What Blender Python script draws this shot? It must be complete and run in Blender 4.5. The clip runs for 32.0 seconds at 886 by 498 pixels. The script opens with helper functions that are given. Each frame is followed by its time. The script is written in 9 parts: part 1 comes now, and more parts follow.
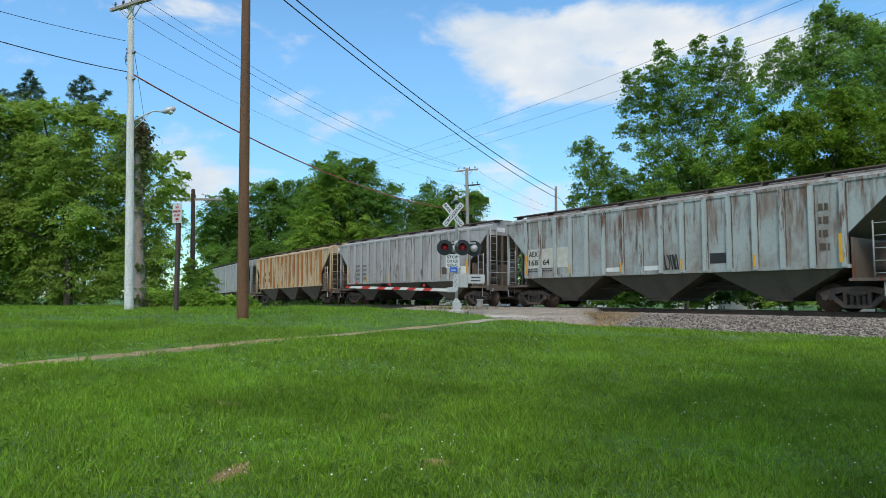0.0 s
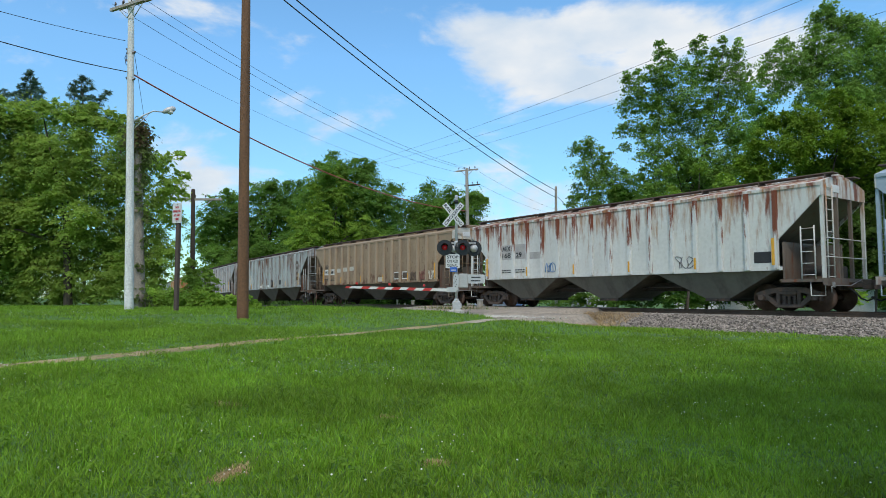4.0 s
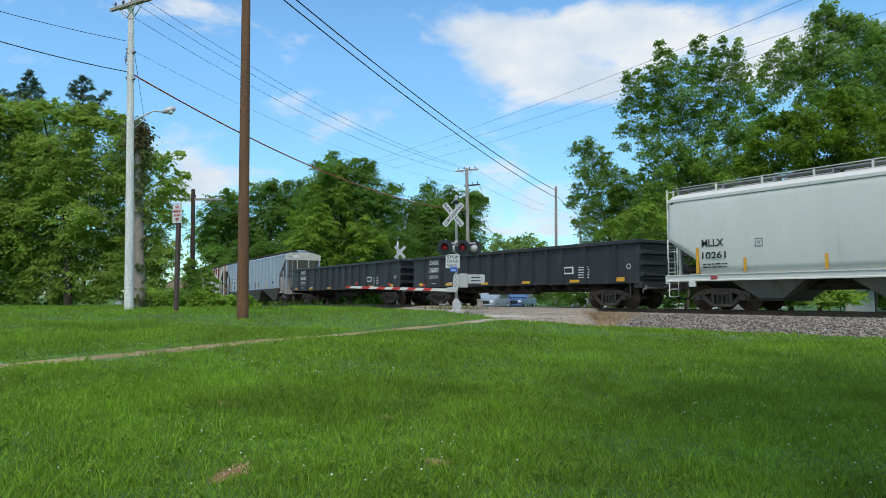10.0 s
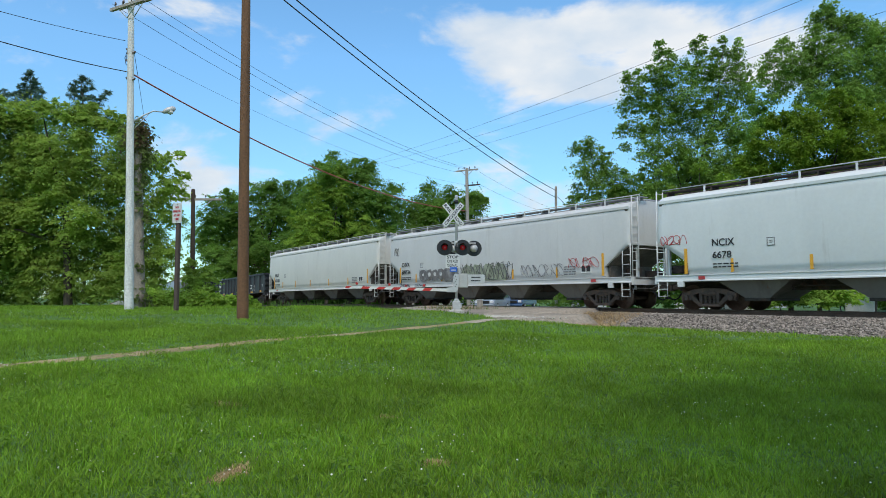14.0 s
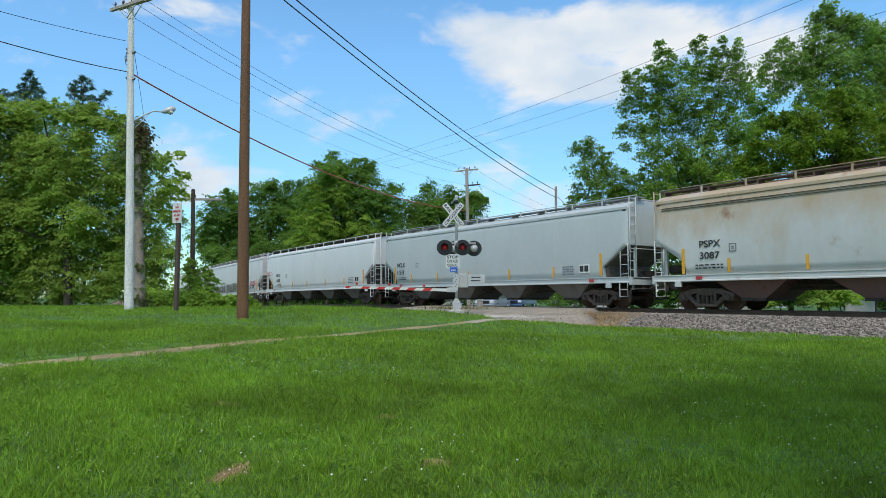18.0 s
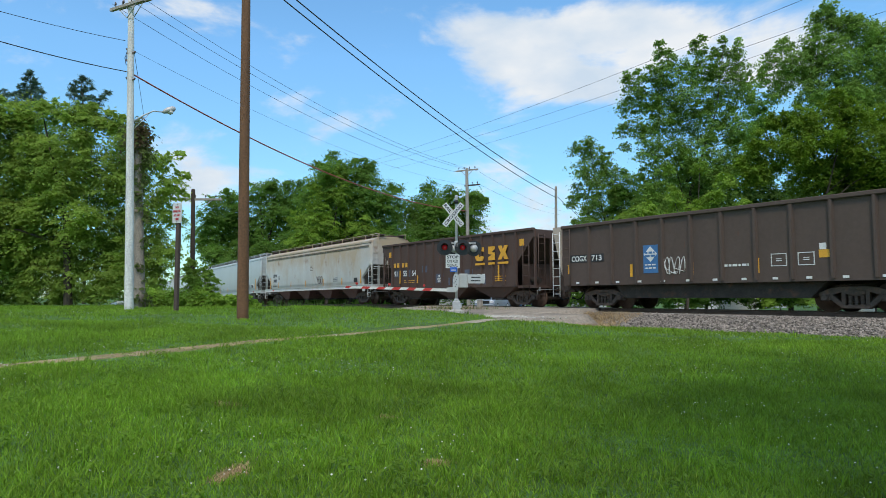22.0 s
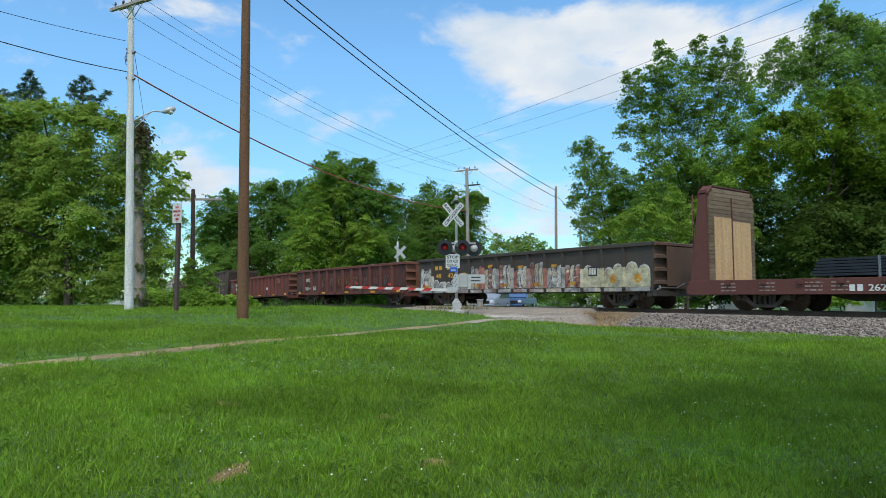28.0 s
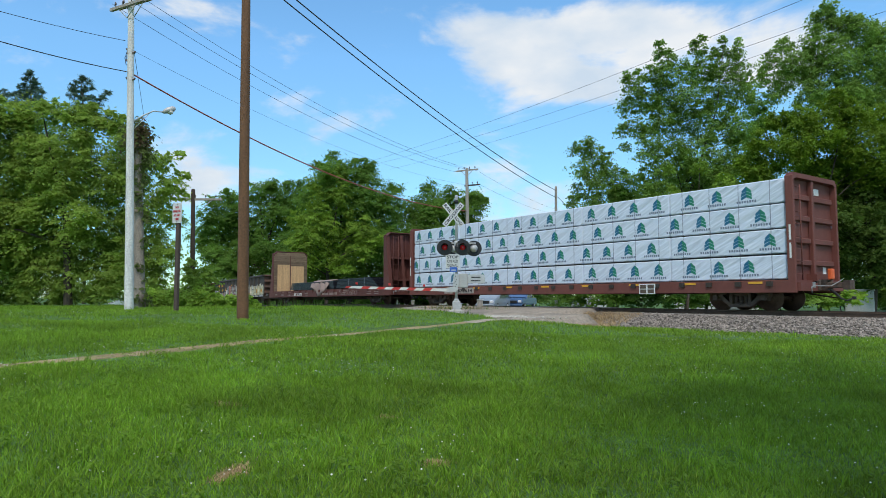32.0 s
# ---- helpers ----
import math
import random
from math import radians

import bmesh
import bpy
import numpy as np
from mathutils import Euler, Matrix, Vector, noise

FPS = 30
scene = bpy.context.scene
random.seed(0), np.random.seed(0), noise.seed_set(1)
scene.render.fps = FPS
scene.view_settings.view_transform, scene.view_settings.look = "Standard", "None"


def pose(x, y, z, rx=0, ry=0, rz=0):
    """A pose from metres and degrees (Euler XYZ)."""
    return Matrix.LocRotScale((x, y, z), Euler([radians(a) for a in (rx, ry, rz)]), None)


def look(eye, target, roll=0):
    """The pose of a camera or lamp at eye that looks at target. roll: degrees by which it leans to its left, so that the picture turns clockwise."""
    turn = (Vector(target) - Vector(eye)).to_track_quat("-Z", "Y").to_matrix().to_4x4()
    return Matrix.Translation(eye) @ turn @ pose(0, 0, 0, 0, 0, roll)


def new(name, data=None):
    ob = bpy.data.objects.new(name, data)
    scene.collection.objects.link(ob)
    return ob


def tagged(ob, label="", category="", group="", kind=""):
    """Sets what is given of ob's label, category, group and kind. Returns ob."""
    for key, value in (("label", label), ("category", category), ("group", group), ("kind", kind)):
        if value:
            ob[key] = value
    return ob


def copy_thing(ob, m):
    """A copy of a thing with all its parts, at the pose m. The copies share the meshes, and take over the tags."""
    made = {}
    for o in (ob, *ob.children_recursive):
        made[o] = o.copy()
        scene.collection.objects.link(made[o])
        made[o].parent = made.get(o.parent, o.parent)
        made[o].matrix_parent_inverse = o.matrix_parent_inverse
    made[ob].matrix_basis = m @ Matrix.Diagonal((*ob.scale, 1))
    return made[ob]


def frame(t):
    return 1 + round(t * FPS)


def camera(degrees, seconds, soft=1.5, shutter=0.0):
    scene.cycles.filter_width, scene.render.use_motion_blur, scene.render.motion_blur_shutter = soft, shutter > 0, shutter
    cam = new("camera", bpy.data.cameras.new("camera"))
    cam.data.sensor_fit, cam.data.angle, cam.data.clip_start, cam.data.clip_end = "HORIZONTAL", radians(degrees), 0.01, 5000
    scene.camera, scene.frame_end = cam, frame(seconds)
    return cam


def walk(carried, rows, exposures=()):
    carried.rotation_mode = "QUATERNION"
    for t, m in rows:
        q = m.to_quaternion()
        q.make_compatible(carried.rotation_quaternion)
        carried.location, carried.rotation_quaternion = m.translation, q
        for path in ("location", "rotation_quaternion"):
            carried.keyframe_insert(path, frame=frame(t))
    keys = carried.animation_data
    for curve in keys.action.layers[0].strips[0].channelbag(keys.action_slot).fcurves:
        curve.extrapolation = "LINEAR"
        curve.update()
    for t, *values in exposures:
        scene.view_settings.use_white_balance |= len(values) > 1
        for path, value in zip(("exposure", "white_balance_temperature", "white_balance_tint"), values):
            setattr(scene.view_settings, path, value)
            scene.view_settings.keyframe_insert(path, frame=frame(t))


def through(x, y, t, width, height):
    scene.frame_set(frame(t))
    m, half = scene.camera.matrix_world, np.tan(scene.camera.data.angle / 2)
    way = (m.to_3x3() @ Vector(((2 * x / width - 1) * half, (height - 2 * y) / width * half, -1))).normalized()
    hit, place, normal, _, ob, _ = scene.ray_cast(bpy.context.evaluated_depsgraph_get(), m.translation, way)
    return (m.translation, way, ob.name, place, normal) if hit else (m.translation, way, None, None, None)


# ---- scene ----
# World: the track runs along x, its centre at y = 23.5, the rail heads at z = 0.
EYE = (0.0, 0.0, 0.46)
VIEW = radians(36.055)    # turn of the view from the track's direction
PITCH = radians(4.168)
FWD = Vector((-math.cos(VIEW) * math.cos(PITCH), math.sin(VIEW) * math.cos(PITCH), math.sin(PITCH)))
cam = camera(67.21, 32.0, soft=0.35, shutter=0.07)
stand = look(EYE, Vector(EYE) + FWD * 10)
walk(cam, [(0.0, stand), (32.0, stand)], exposures=[(0.0, 0.5), (32.0, 0.5)])

SUN_FROM = Vector((0.50, -0.45, 0.95)).normalized()


def build_world():
    w = bpy.data.worlds.new("sky")
    w.use_nodes = True
    scene.world = w
    nt = w.node_tree
    nt.nodes.clear()
    N, L = nt.nodes.new, nt.links.new

    def math_node(op, a, b=None, c=None, clamp=False):
        n = N("ShaderNodeMath")
        n.operation, n.use_clamp = op, clamp
        for i, v in enumerate((a, b, c)):
            if v is None:
                continue
            if isinstance(v, (int, float)):
                n.inputs[i].default_value = v
            else:
                L(v, n.inputs[i])
        return n.outputs[0]

    sky = N("ShaderNodeTexSky")
    sky.sky_type, sky.sun_disc = "NISHITA", False
    sky.sun_elevation = math.asin(SUN_FROM.z)
    sky.sun_rotation = math.atan2(SUN_FROM.x, SUN_FROM.y)
    sky.air_density, sky.dust_density, sky.ozone_density = 1.0, 0.0, 3.0
    tc = N("ShaderNodeTexCoord")
    direction = tc.outputs["Generated"]

    def dot(v):
        n = N("ShaderNodeVectorMath")
        n.operation = "DOT_PRODUCT"
        L(direction, n.inputs[0])
        n.inputs[1].default_value = v
        return n.outputs["Value"]

    flat = Vector((-math.cos(VIEW), math.sin(VIEW), 0))
    side = Vector((math.sin(VIEW), math.cos(VIEW), 0))
    depth = math_node("MAXIMUM", dot(flat), 0.05)
    u = math_node("DIVIDE", dot(side), depth)
    v = math_node("DIVIDE", dot((0, 0, 1)), depth)
    # cloud banks: bearing, height, half width, half height, weight
    banks = [(0.06, 0.39, 0.075, 0.048, 0.30), (0.14, 0.365, 0.09, 0.05, 0.26), (0.19, 0.322, 0.085, 0.026, 0.27), (0.24, 0.425, 0.10, 0.03, 0.27), (0.33, 0.385, 0.07, 0.05, 0.18),
             (0.46, 0.40, 0.16, 0.07, 0.34), (0.242, 0.365, 0.07, 0.035, 0.18), (0.28, 0.30, 0.05, 0.02, 0.14),
             (-0.055, 0.335, 0.06, 0.045, 0.11), (-0.235, 0.375, 0.05, 0.04, -0.14), (-0.19, 0.295, 0.06, 0.045, -0.12), (-0.38, 0.165, 0.08, 0.03, 0.36), (0.11, 0.15, 0.085, 0.04, 0.34),
             (-0.38, 0.44, 0.10, 0.02, 0.22), (0.02, 0.10, 0.3, 0.02, 0.15)]
    total = None
    for bu, bv, wu, wv, weight in banks:
        du = math_node("DIVIDE", math_node("SUBTRACT", u, bu), wu)
        dv = math_node("DIVIDE", math_node("SUBTRACT", v, bv), wv)
        r2 = math_node("ADD", math_node("MULTIPLY", du, du), math_node("MULTIPLY", dv, dv))
        g = math_node("MULTIPLY", math_node("POWER", 2.718, math_node("MULTIPLY", r2, -0.8)), weight)
        total = g if total is None else math_node("ADD", total, g)
    # broken cloud overhead and behind the viewer
    def ease(value, a, b, amount):
        r = N("ShaderNodeMapRange")
        r.interpolation_type = "SMOOTHSTEP"
        L(value, r.inputs["Value"])
        for key, x in zip(("From Min", "From Max", "To Min", "To Max"), (a, b, 0.0, amount)):
            r.inputs[key].default_value = x
        return r.outputs[0]
    total = math_node("ADD", total, ease(dot(flat), 0.75, 0.2, 0.20))
    total = math_node("ADD", total, ease(dot((0, 0, 1)), 0.45, 0.75, 0.16))
    mp = N("ShaderNodeMapping")
    mp.inputs["Scale"].default_value = (1, 1, 2.2)
    L(direction, mp.inputs["Vector"])
    n1 = N("ShaderNodeTexNoise")
    n1.inputs["Scale"].default_value, n1.inputs["Detail"].default_value, n1.inputs["Roughness"].default_value = 6.5, 10, 0.56
    n1.inputs["Distortion"].default_value = 0.25
    L(mp.outputs[0], n1.inputs["Vector"])
    cover = math_node("ADD", math_node("MULTIPLY_ADD", n1.outputs["Fac"], 1.45, -0.85), total)
    mr = N("ShaderNodeMapRange")
    mr.interpolation_type = "SMOOTHSTEP"
    L(cover, mr.inputs["Value"])
    mr.inputs["From Min"].default_value, mr.inputs["From Max"].default_value = -0.04, 0.30
    n2 = N("ShaderNodeTexNoise")
    n2.inputs["Scale"].default_value, n2.inputs["Detail"].default_value = 9.0, 6
    L(mp.outputs[0], n2.inputs["Vector"])
    ramp = N("ShaderNodeValToRGB")
    ramp.color_ramp.elements[0].position, ramp.color_ramp.elements[0].color = 0.3, (0.72, 0.82, 0.93, 1)
    ramp.color_ramp.elements[1].position, ramp.color_ramp.elements[1].color = 0.62, (1, 1, 1, 1)
    L(n2.outputs["Fac"], ramp.inputs[0])
    bright = N("ShaderNodeMix")
    bright.data_type, bright.blend_type = "RGBA", "MULTIPLY"
    bright.inputs["Factor"].default_value = 1
    L(ramp.outputs[0], bright.inputs["A"])
    bright.inputs["B"].default_value = (CLOUD * 0.975, CLOUD, CLOUD * 1.02, 1)
    tint = N("ShaderNodeMix")
    tint.data_type, tint.blend_type = "RGBA", "MULTIPLY"
    tint.inputs["Factor"].default_value = 1
    L(sky.outputs[0], tint.inputs["A"])
    tint.inputs["B"].default_value = SKY_TINT
    haze = N("ShaderNodeMix")
    haze.data_type, haze.blend_type = "RGBA", "MULTIPLY"
    haze.inputs["Factor"].default_value = 1
    L(tint.outputs["Result"], haze.inputs["A"])
    soft_low = N("ShaderNodeMapRange")
    L(dot((0, 0, 1)), soft_low.inputs["Value"])
    for key, x in zip(("From Min", "From Max", "To Min", "To Max"), (0.0, 0.34, 0.58, 1.0)):
        soft_low.inputs[key].default_value = x
    L(soft_low.outputs[0], haze.inputs["B"])
    mix = N("ShaderNodeMix")
    mix.data_type = "RGBA"
    L(math_node("MULTIPLY", mr.outputs[0], 0.95), mix.inputs["Factor"])
    L(haze.outputs["Result"], mix.inputs["A"])
    L(bright.outputs["Result"], mix.inputs["B"])
    bg, out = N("ShaderNodeBackground"), N("ShaderNodeOutputWorld")
    bg.inputs["Strength"].default_value = SKY
    L(mix.outputs["Result"], bg.inputs["Color"])
    L(bg.outputs[0], out.inputs[0])


SKY, CLOUD, SKY_TINT = 0.15, 4.2, (0.75, 1.03, 1.07, 1)
build_world()
sun = new("sun", bpy.data.lights.new("sun", "SUN"))
sun.data.energy, sun.data.angle, sun.data.color = 1.45, radians(12), (1.0, 0.94, 0.84)
sun.matrix_world = look((0, 0, 60), Vector((0, 0, 60)) - SUN_FROM)


def material(name, colour, rough=0.6, metal=0.0, vary=0.15, scale=4.0, stretch=(1, 1, 1), bump=0.0, bump_scale=None,
             patch=None, patch_at=(0.55, 0.7), patch_scale=1.0, patch_stretch=(1, 1, 1), patch_rough=None,
             by_object=0.0, by_island=0.0, fine=0.1, spec=0.5, layers=(), wander=False):
    """A procedural surface: a base colour that varies at two scales, and a second colour in patches (rust, dirt)."""
    m = bpy.data.materials.new(name)
    m.use_nodes = True
    nt = m.node_tree
    bsdf = nt.nodes["Principled BSDF"]
    N, L = nt.nodes.new, nt.links.new
    tc = N("ShaderNodeTexCoord")
    where = tc.outputs["Object"]
    if wander:
        # alike pieces on one mesh take their stains from different places
        info, push, add = N("ShaderNodeObjectInfo"), N("ShaderNodeCombineXYZ"), N("ShaderNodeVectorMath")
        big = N("ShaderNodeMath")
        big.operation = "MULTIPLY"
        L(info.outputs["Random"], big.inputs[0])
        big.inputs[1].default_value = 60.0
        L(big.outputs[0], push.inputs[0])
        L(big.outputs[0], push.inputs[1])
        L(tc.outputs["Object"], add.inputs[0])
        L(push.outputs[0], add.inputs[1])
        where = add.outputs[0]

    def noise_at(size, stretch_by, detail=5, rough_by=0.6):
        mp = N("ShaderNodeMapping")
        mp.inputs["Scale"].default_value = stretch_by
        L(where, mp.inputs["Vector"])
        n = N("ShaderNodeTexNoise")
        n.inputs["Scale"].default_value, n.inputs["Detail"].default_value, n.inputs["Roughness"].default_value = size, detail, rough_by
        L(mp.outputs[0], n.inputs["Vector"])
        return n.outputs["Fac"]

    def mapped(socket, a, b, lo, hi):
        r = N("ShaderNodeMapRange")
        L(socket, r.inputs["Value"])
        for key, value in zip(("From Min", "From Max", "To Min", "To Max"), (a, b, lo, hi)):
            r.inputs[key].default_value = value
        return r.outputs[0]

    def times(a, b):
        x = N("ShaderNodeMath")
        x.operation = "MULTIPLY"
        L(a, x.inputs[0])
        L(b, x.inputs[1])
        return x.outputs[0]

    value = times(mapped(noise_at(scale, stretch), 0.3, 0.7, 1 - vary, 1 + vary),
                  mapped(noise_at(scale * 9, (1, 1, 1), 3), 0.3, 0.7, 1 - fine, 1 + fine))
    if by_object:
        info = N("ShaderNodeObjectInfo")
        value = times(value, mapped(info.outputs["Random"], 0, 1, 1 - by_object, 1 + by_object))
    if by_island:
        geo = N("ShaderNodeNewGeometry")
        value = times(value, mapped(geo.outputs["Random Per Island"], 0, 1, 1 - by_island, 1 + by_island))
    hsv = N("ShaderNodeHueSaturation")
    hsv.inputs["Color"].default_value = (*colour, 1)
    L(value, hsv.inputs["Value"])
    result = hsv.outputs[0]
    bsdf.inputs["Roughness"].default_value = rough
    for tone, (lo, hi), size, stretch_by, grad in layers:
        height = noise_at(size, stretch_by, 7, 0.65)
        if grad:
            sep, add = N("ShaderNodeSeparateXYZ"), N("ShaderNodeMath")
            L(tc.outputs["Object"], sep.inputs[0])
            add.operation = "ADD"
            L(height, add.inputs[0])
            L(mapped(sep.outputs["Z"], grad[0], grad[1], 0, grad[2]), add.inputs[1])
            height = add.outputs[0]
        mix = N("ShaderNodeMix")
        mix.data_type = "RGBA"
        L(mapped(height, lo, hi, 0, 1), mix.inputs["Factor"])
        L(result, mix.inputs["A"])
        mix.inputs["B"].default_value = (*tone, 1)
        result = mix.outputs["Result"]
    if patch:
        fac = mapped(noise_at(patch_scale, patch_stretch, 7, 0.65), patch_at[0], patch_at[1], 0, 1)
        mix = N("ShaderNodeMix")
        mix.data_type = "RGBA"
        L(fac, mix.inputs["Factor"])
        L(result, mix.inputs["A"])
        hs2 = N("ShaderNodeHueSaturation")
        hs2.inputs["Color"].default_value = (*patch, 1)
        L(value, hs2.inputs["Value"])
        L(hs2.outputs[0], mix.inputs["B"])
        result = mix.outputs["Result"]
        if patch_rough is not None:
            L(mapped(fac, 0, 1, rough, patch_rough), bsdf.inputs["Roughness"])
    L(result, bsdf.inputs["Base Color"])
    bsdf.inputs["Metallic"].default_value = metal
    bsdf.inputs["Specular IOR Level"].default_value = spec
    if bump:
        b = N("ShaderNodeBump")
        b.inputs["Strength"].default_value, b.inputs["Distance"].default_value = 1.0, bump
        L(noise_at(bump_scale or scale * 6, (1, 1, 1), 6), b.inputs["Height"])
        L(b.outputs[0], bsdf.inputs["Normal"])
    return m


def leaf_material(name, colour, vary=0.17, shine=0.55, through=0.52, clump=0.55):
    m = material(name, colour, rough=shine, vary=0.30, scale=clump, by_island=vary, fine=0.12, spec=0.25)
    nt = m.node_tree
    bsdf = nt.nodes["Principled BSDF"]
    col = bsdf.inputs["Base Color"].links[0].from_socket
    tr, mix = nt.nodes.new("ShaderNodeBsdfTranslucent"), nt.nodes.new("ShaderNodeMixShader")
    nt.links.new(col, tr.inputs["Color"])
    mix.inputs[0].default_value = through
    nt.links.new(bsdf.outputs[0], mix.inputs[1])
    nt.links.new(tr.outputs[0], mix.inputs[2])
    nt.links.new(mix.outputs[0], nt.nodes["Material Output"].inputs[0])
    return m


# ---- mesh helpers ----
def part(name, bm, mat, parent, label=""):
    """Links a bmesh as one mesh object under a thing or a part."""
    me = bpy.data.meshes.new(name)
    bm.to_mesh(me)
    bm.free()
    me.materials.append(mat)
    ob = new(name, me)
    ob.parent = parent
    return tagged(ob, label) if label else ob


def thing(name, m, label, category, group="", kind=""):
    ob = new(name)
    ob.empty_display_size = 0.2
    ob.matrix_world = m
    return tagged(ob, label, category, group, kind)


def box(bm, x0, x1, y0, y1, z0, z1, bevel=0.0):
    vs = [bm.verts.new(p) for p in ((x0, y0, z0), (x1, y0, z0), (x1, y1, z0), (x0, y1, z0), (x0, y0, z1), (x1, y0, z1), (x1, y1, z1), (x0, y1, z1))]
    fs = [bm.faces.new([vs[i] for i in q]) for q in ((3, 2, 1, 0), (4, 5, 6, 7), (0, 1, 5, 4), (1, 2, 6, 5), (2, 3, 7, 6), (3, 0, 4, 7))]
    if bevel:
        es = list({e for f in fs for e in f.edges})
        bmesh.ops.bevel(bm, geom=es, offset=bevel, segments=1, affect="EDGES")
    return bm


def prism(bm, outline, axis, a, b):
    """Extrudes an outline of (u, v) along an axis: 'x' takes (y, z), 'y' takes (x, z), 'z' takes (x, y)."""
    def at(u, v, w):
        return {"x": (w, u, v), "y": (u, w, v), "z": (u, v, w)}[axis]
    lo, hi = [bm.verts.new(at(u, v, a)) for u, v in outline], [bm.verts.new(at(u, v, b)) for u, v in outline]
    n = len(outline)
    fs = [bm.faces.new(lo[::-1]), bm.faces.new(hi)]
    fs += [bm.faces.new((lo[i], lo[(i + 1) % n], hi[(i + 1) % n], hi[i])) for i in range(n)]
    bmesh.ops.recalc_face_normals(bm, faces=fs)
    return bm


def tube(bm, points, radii, seg=8, caps=True):
    """A tube along points, with a radius at each."""
    pts = [Vector(p) for p in points]
    if isinstance(radii, (int, float)):
        radii = [radii] * len(pts)
    rings = []
    for i, p in enumerate(pts):
        d = (pts[min(i + 1, len(pts) - 1)] - pts[max(i - 1, 0)]).normalized()
        ref = Vector((0, 0, 1)) if abs(d.z) < 0.9 else Vector((1, 0, 0))
        a = d.cross(ref).normalized()
        b = a.cross(d)
        rings.append([bm.verts.new(p + (a * math.cos(k * math.tau / seg) + b * math.sin(k * math.tau / seg)) * radii[i]) for k in range(seg)])
    for r, s in zip(rings, rings[1:]):
        for k in range(seg):
            bm.faces.new((r[k], r[(k + 1) % seg], s[(k + 1) % seg], s[k])).smooth = True
    if caps:
        bm.faces.new(rings[0][::-1])
        bm.faces.new(rings[-1])
    return bm


def disc(bm, centre, axis, r, depth, seg=24, bevel=0.0):
    c, d = Vector(centre), Vector(axis).normalized()
    if bevel:
        return tube(bm, [c - d * depth / 2, c - d * (depth / 2 - bevel), c + d * (depth / 2 - bevel), c + d * depth / 2], [r - bevel, r, r, r - bevel], seg)
    return tube(bm, [c - d * depth / 2, c + d * depth / 2], r, seg)


def bmnew():
    return bmesh.new()


def mesh_from(name, verts, faces, mat, smooth=False):
    """A mesh out of arrays; faces is an n x 3 or n x 4 array."""
    me = bpy.data.meshes.new(name)
    verts, faces = np.asarray(verts, np.float32), np.asarray(faces, np.int32)
    k = faces.shape[1]
    me.vertices.add(len(verts))
    me.vertices.foreach_set("co", verts.ravel())
    me.loops.add(faces.size)
    me.loops.foreach_set("vertex_index", faces.ravel())
    me.polygons.add(len(faces))
    me.polygons.foreach_set("loop_start", np.arange(0, faces.size, k, dtype=np.int32))
    me.polygons.foreach_set("use_smooth", np.full(len(faces), smooth))
    me.update(calc_edges=True)
    me.materials.append(mat)
    return me


def smooth(a, b, v):
    t = np.clip((np.asarray(v, float) - a) / (b - a), 0, 1)
    return t * t * (3 - 2 * t)


def ground_z(x, y):
    """The height of the lawn and of the land round it."""
    x, y = np.asarray(x, float), np.asarray(y, float)
    rise = -1.09 + 0.05 * np.minimum(-x, 20.5 + 0 * x) + 0.010 * np.clip(-x - 20.5, 0, 8)
    rise = np.maximum(rise, -1.3)
    w = smooth(14, 19, y) * smooth(-21.5, -17.5, x)
    z = rise * (1 - w) - 0.62 * w
    fall = smooth(-29, -36, x) * smooth(6, 12, y)
    z = z - 0.22 * fall
    z = z + (np.minimum(z, -0.36) - z) * smooth(15.2, 17.0, y) * smooth(-16.5, -18.5, x)
    z = z + (np.minimum(z, -0.62) - z) * smooth(19.3, 19.9, y)
    z = z + (-0.55 - z) * smooth(26.5, 29, y)
    z = z - 0.0004 * np.clip(-36 - x, 0, 60) ** 2 * smooth(12, 20, y)
    z = z - 0.32 * smooth(29, 39, y) * smooth(-33, -41, x) * smooth(-66, -58, x)
    return z


def track_at(s):
    """The middle of the track at s metres along it: place and turn. It is straight, then bends off and falls slightly."""
    d = min(s + 36.0, 0.0)
    d2 = max(d, -60.0)
    y = 23.5 + 0.0007 * d2 * d2 + 0.0014 * d2 * (d - d2)
    z = -0.00035 * d2 * d2 - 0.0007 * d2 * (d - d2)
    return Vector((s, y, z)), math.atan(0.0014 * d2), -math.atan(-0.0007 * d2)


def on_track(s):
    p, turn, dip = track_at(s)
    return Matrix.Translation(p) @ Euler((0, dip, turn)).to_matrix().to_4x4()


GRASS_GROUND = material("lawn_soil", (0.064, 0.142, 0.020), rough=0.9, vary=0.35, scale=0.5, fine=0.35, bump=0.03, bump_scale=14,
                        patch=(0.11, 0.12, 0.045), patch_at=(0.68, 0.78), patch_scale=0.9)
ASPHALT = material("asphalt", (0.30, 0.255, 0.205), rough=0.9, vary=0.18, scale=1.2, fine=0.3, bump=0.004, bump_scale=60)
BALLAST = material("ballast_bed", (0.12, 0.10, 0.085), rough=0.9, vary=0.3, scale=2.0, fine=0.45, bump=0.04, bump_scale=22)
STEEL = material("rail_steel", (0.10, 0.065, 0.045), rough=0.6, metal=0.4, vary=0.3, scale=3)
TIE = material("tie_wood", (0.06, 0.045, 0.035), rough=0.9, vary=0.3, scale=3, stretch=(1, 6, 1))


def hummocks(x, y):
    return 0.02 * np.sin(x * 1.3 + 0.7 * y) * np.sin(y * 1.1 - 0.4 * x)


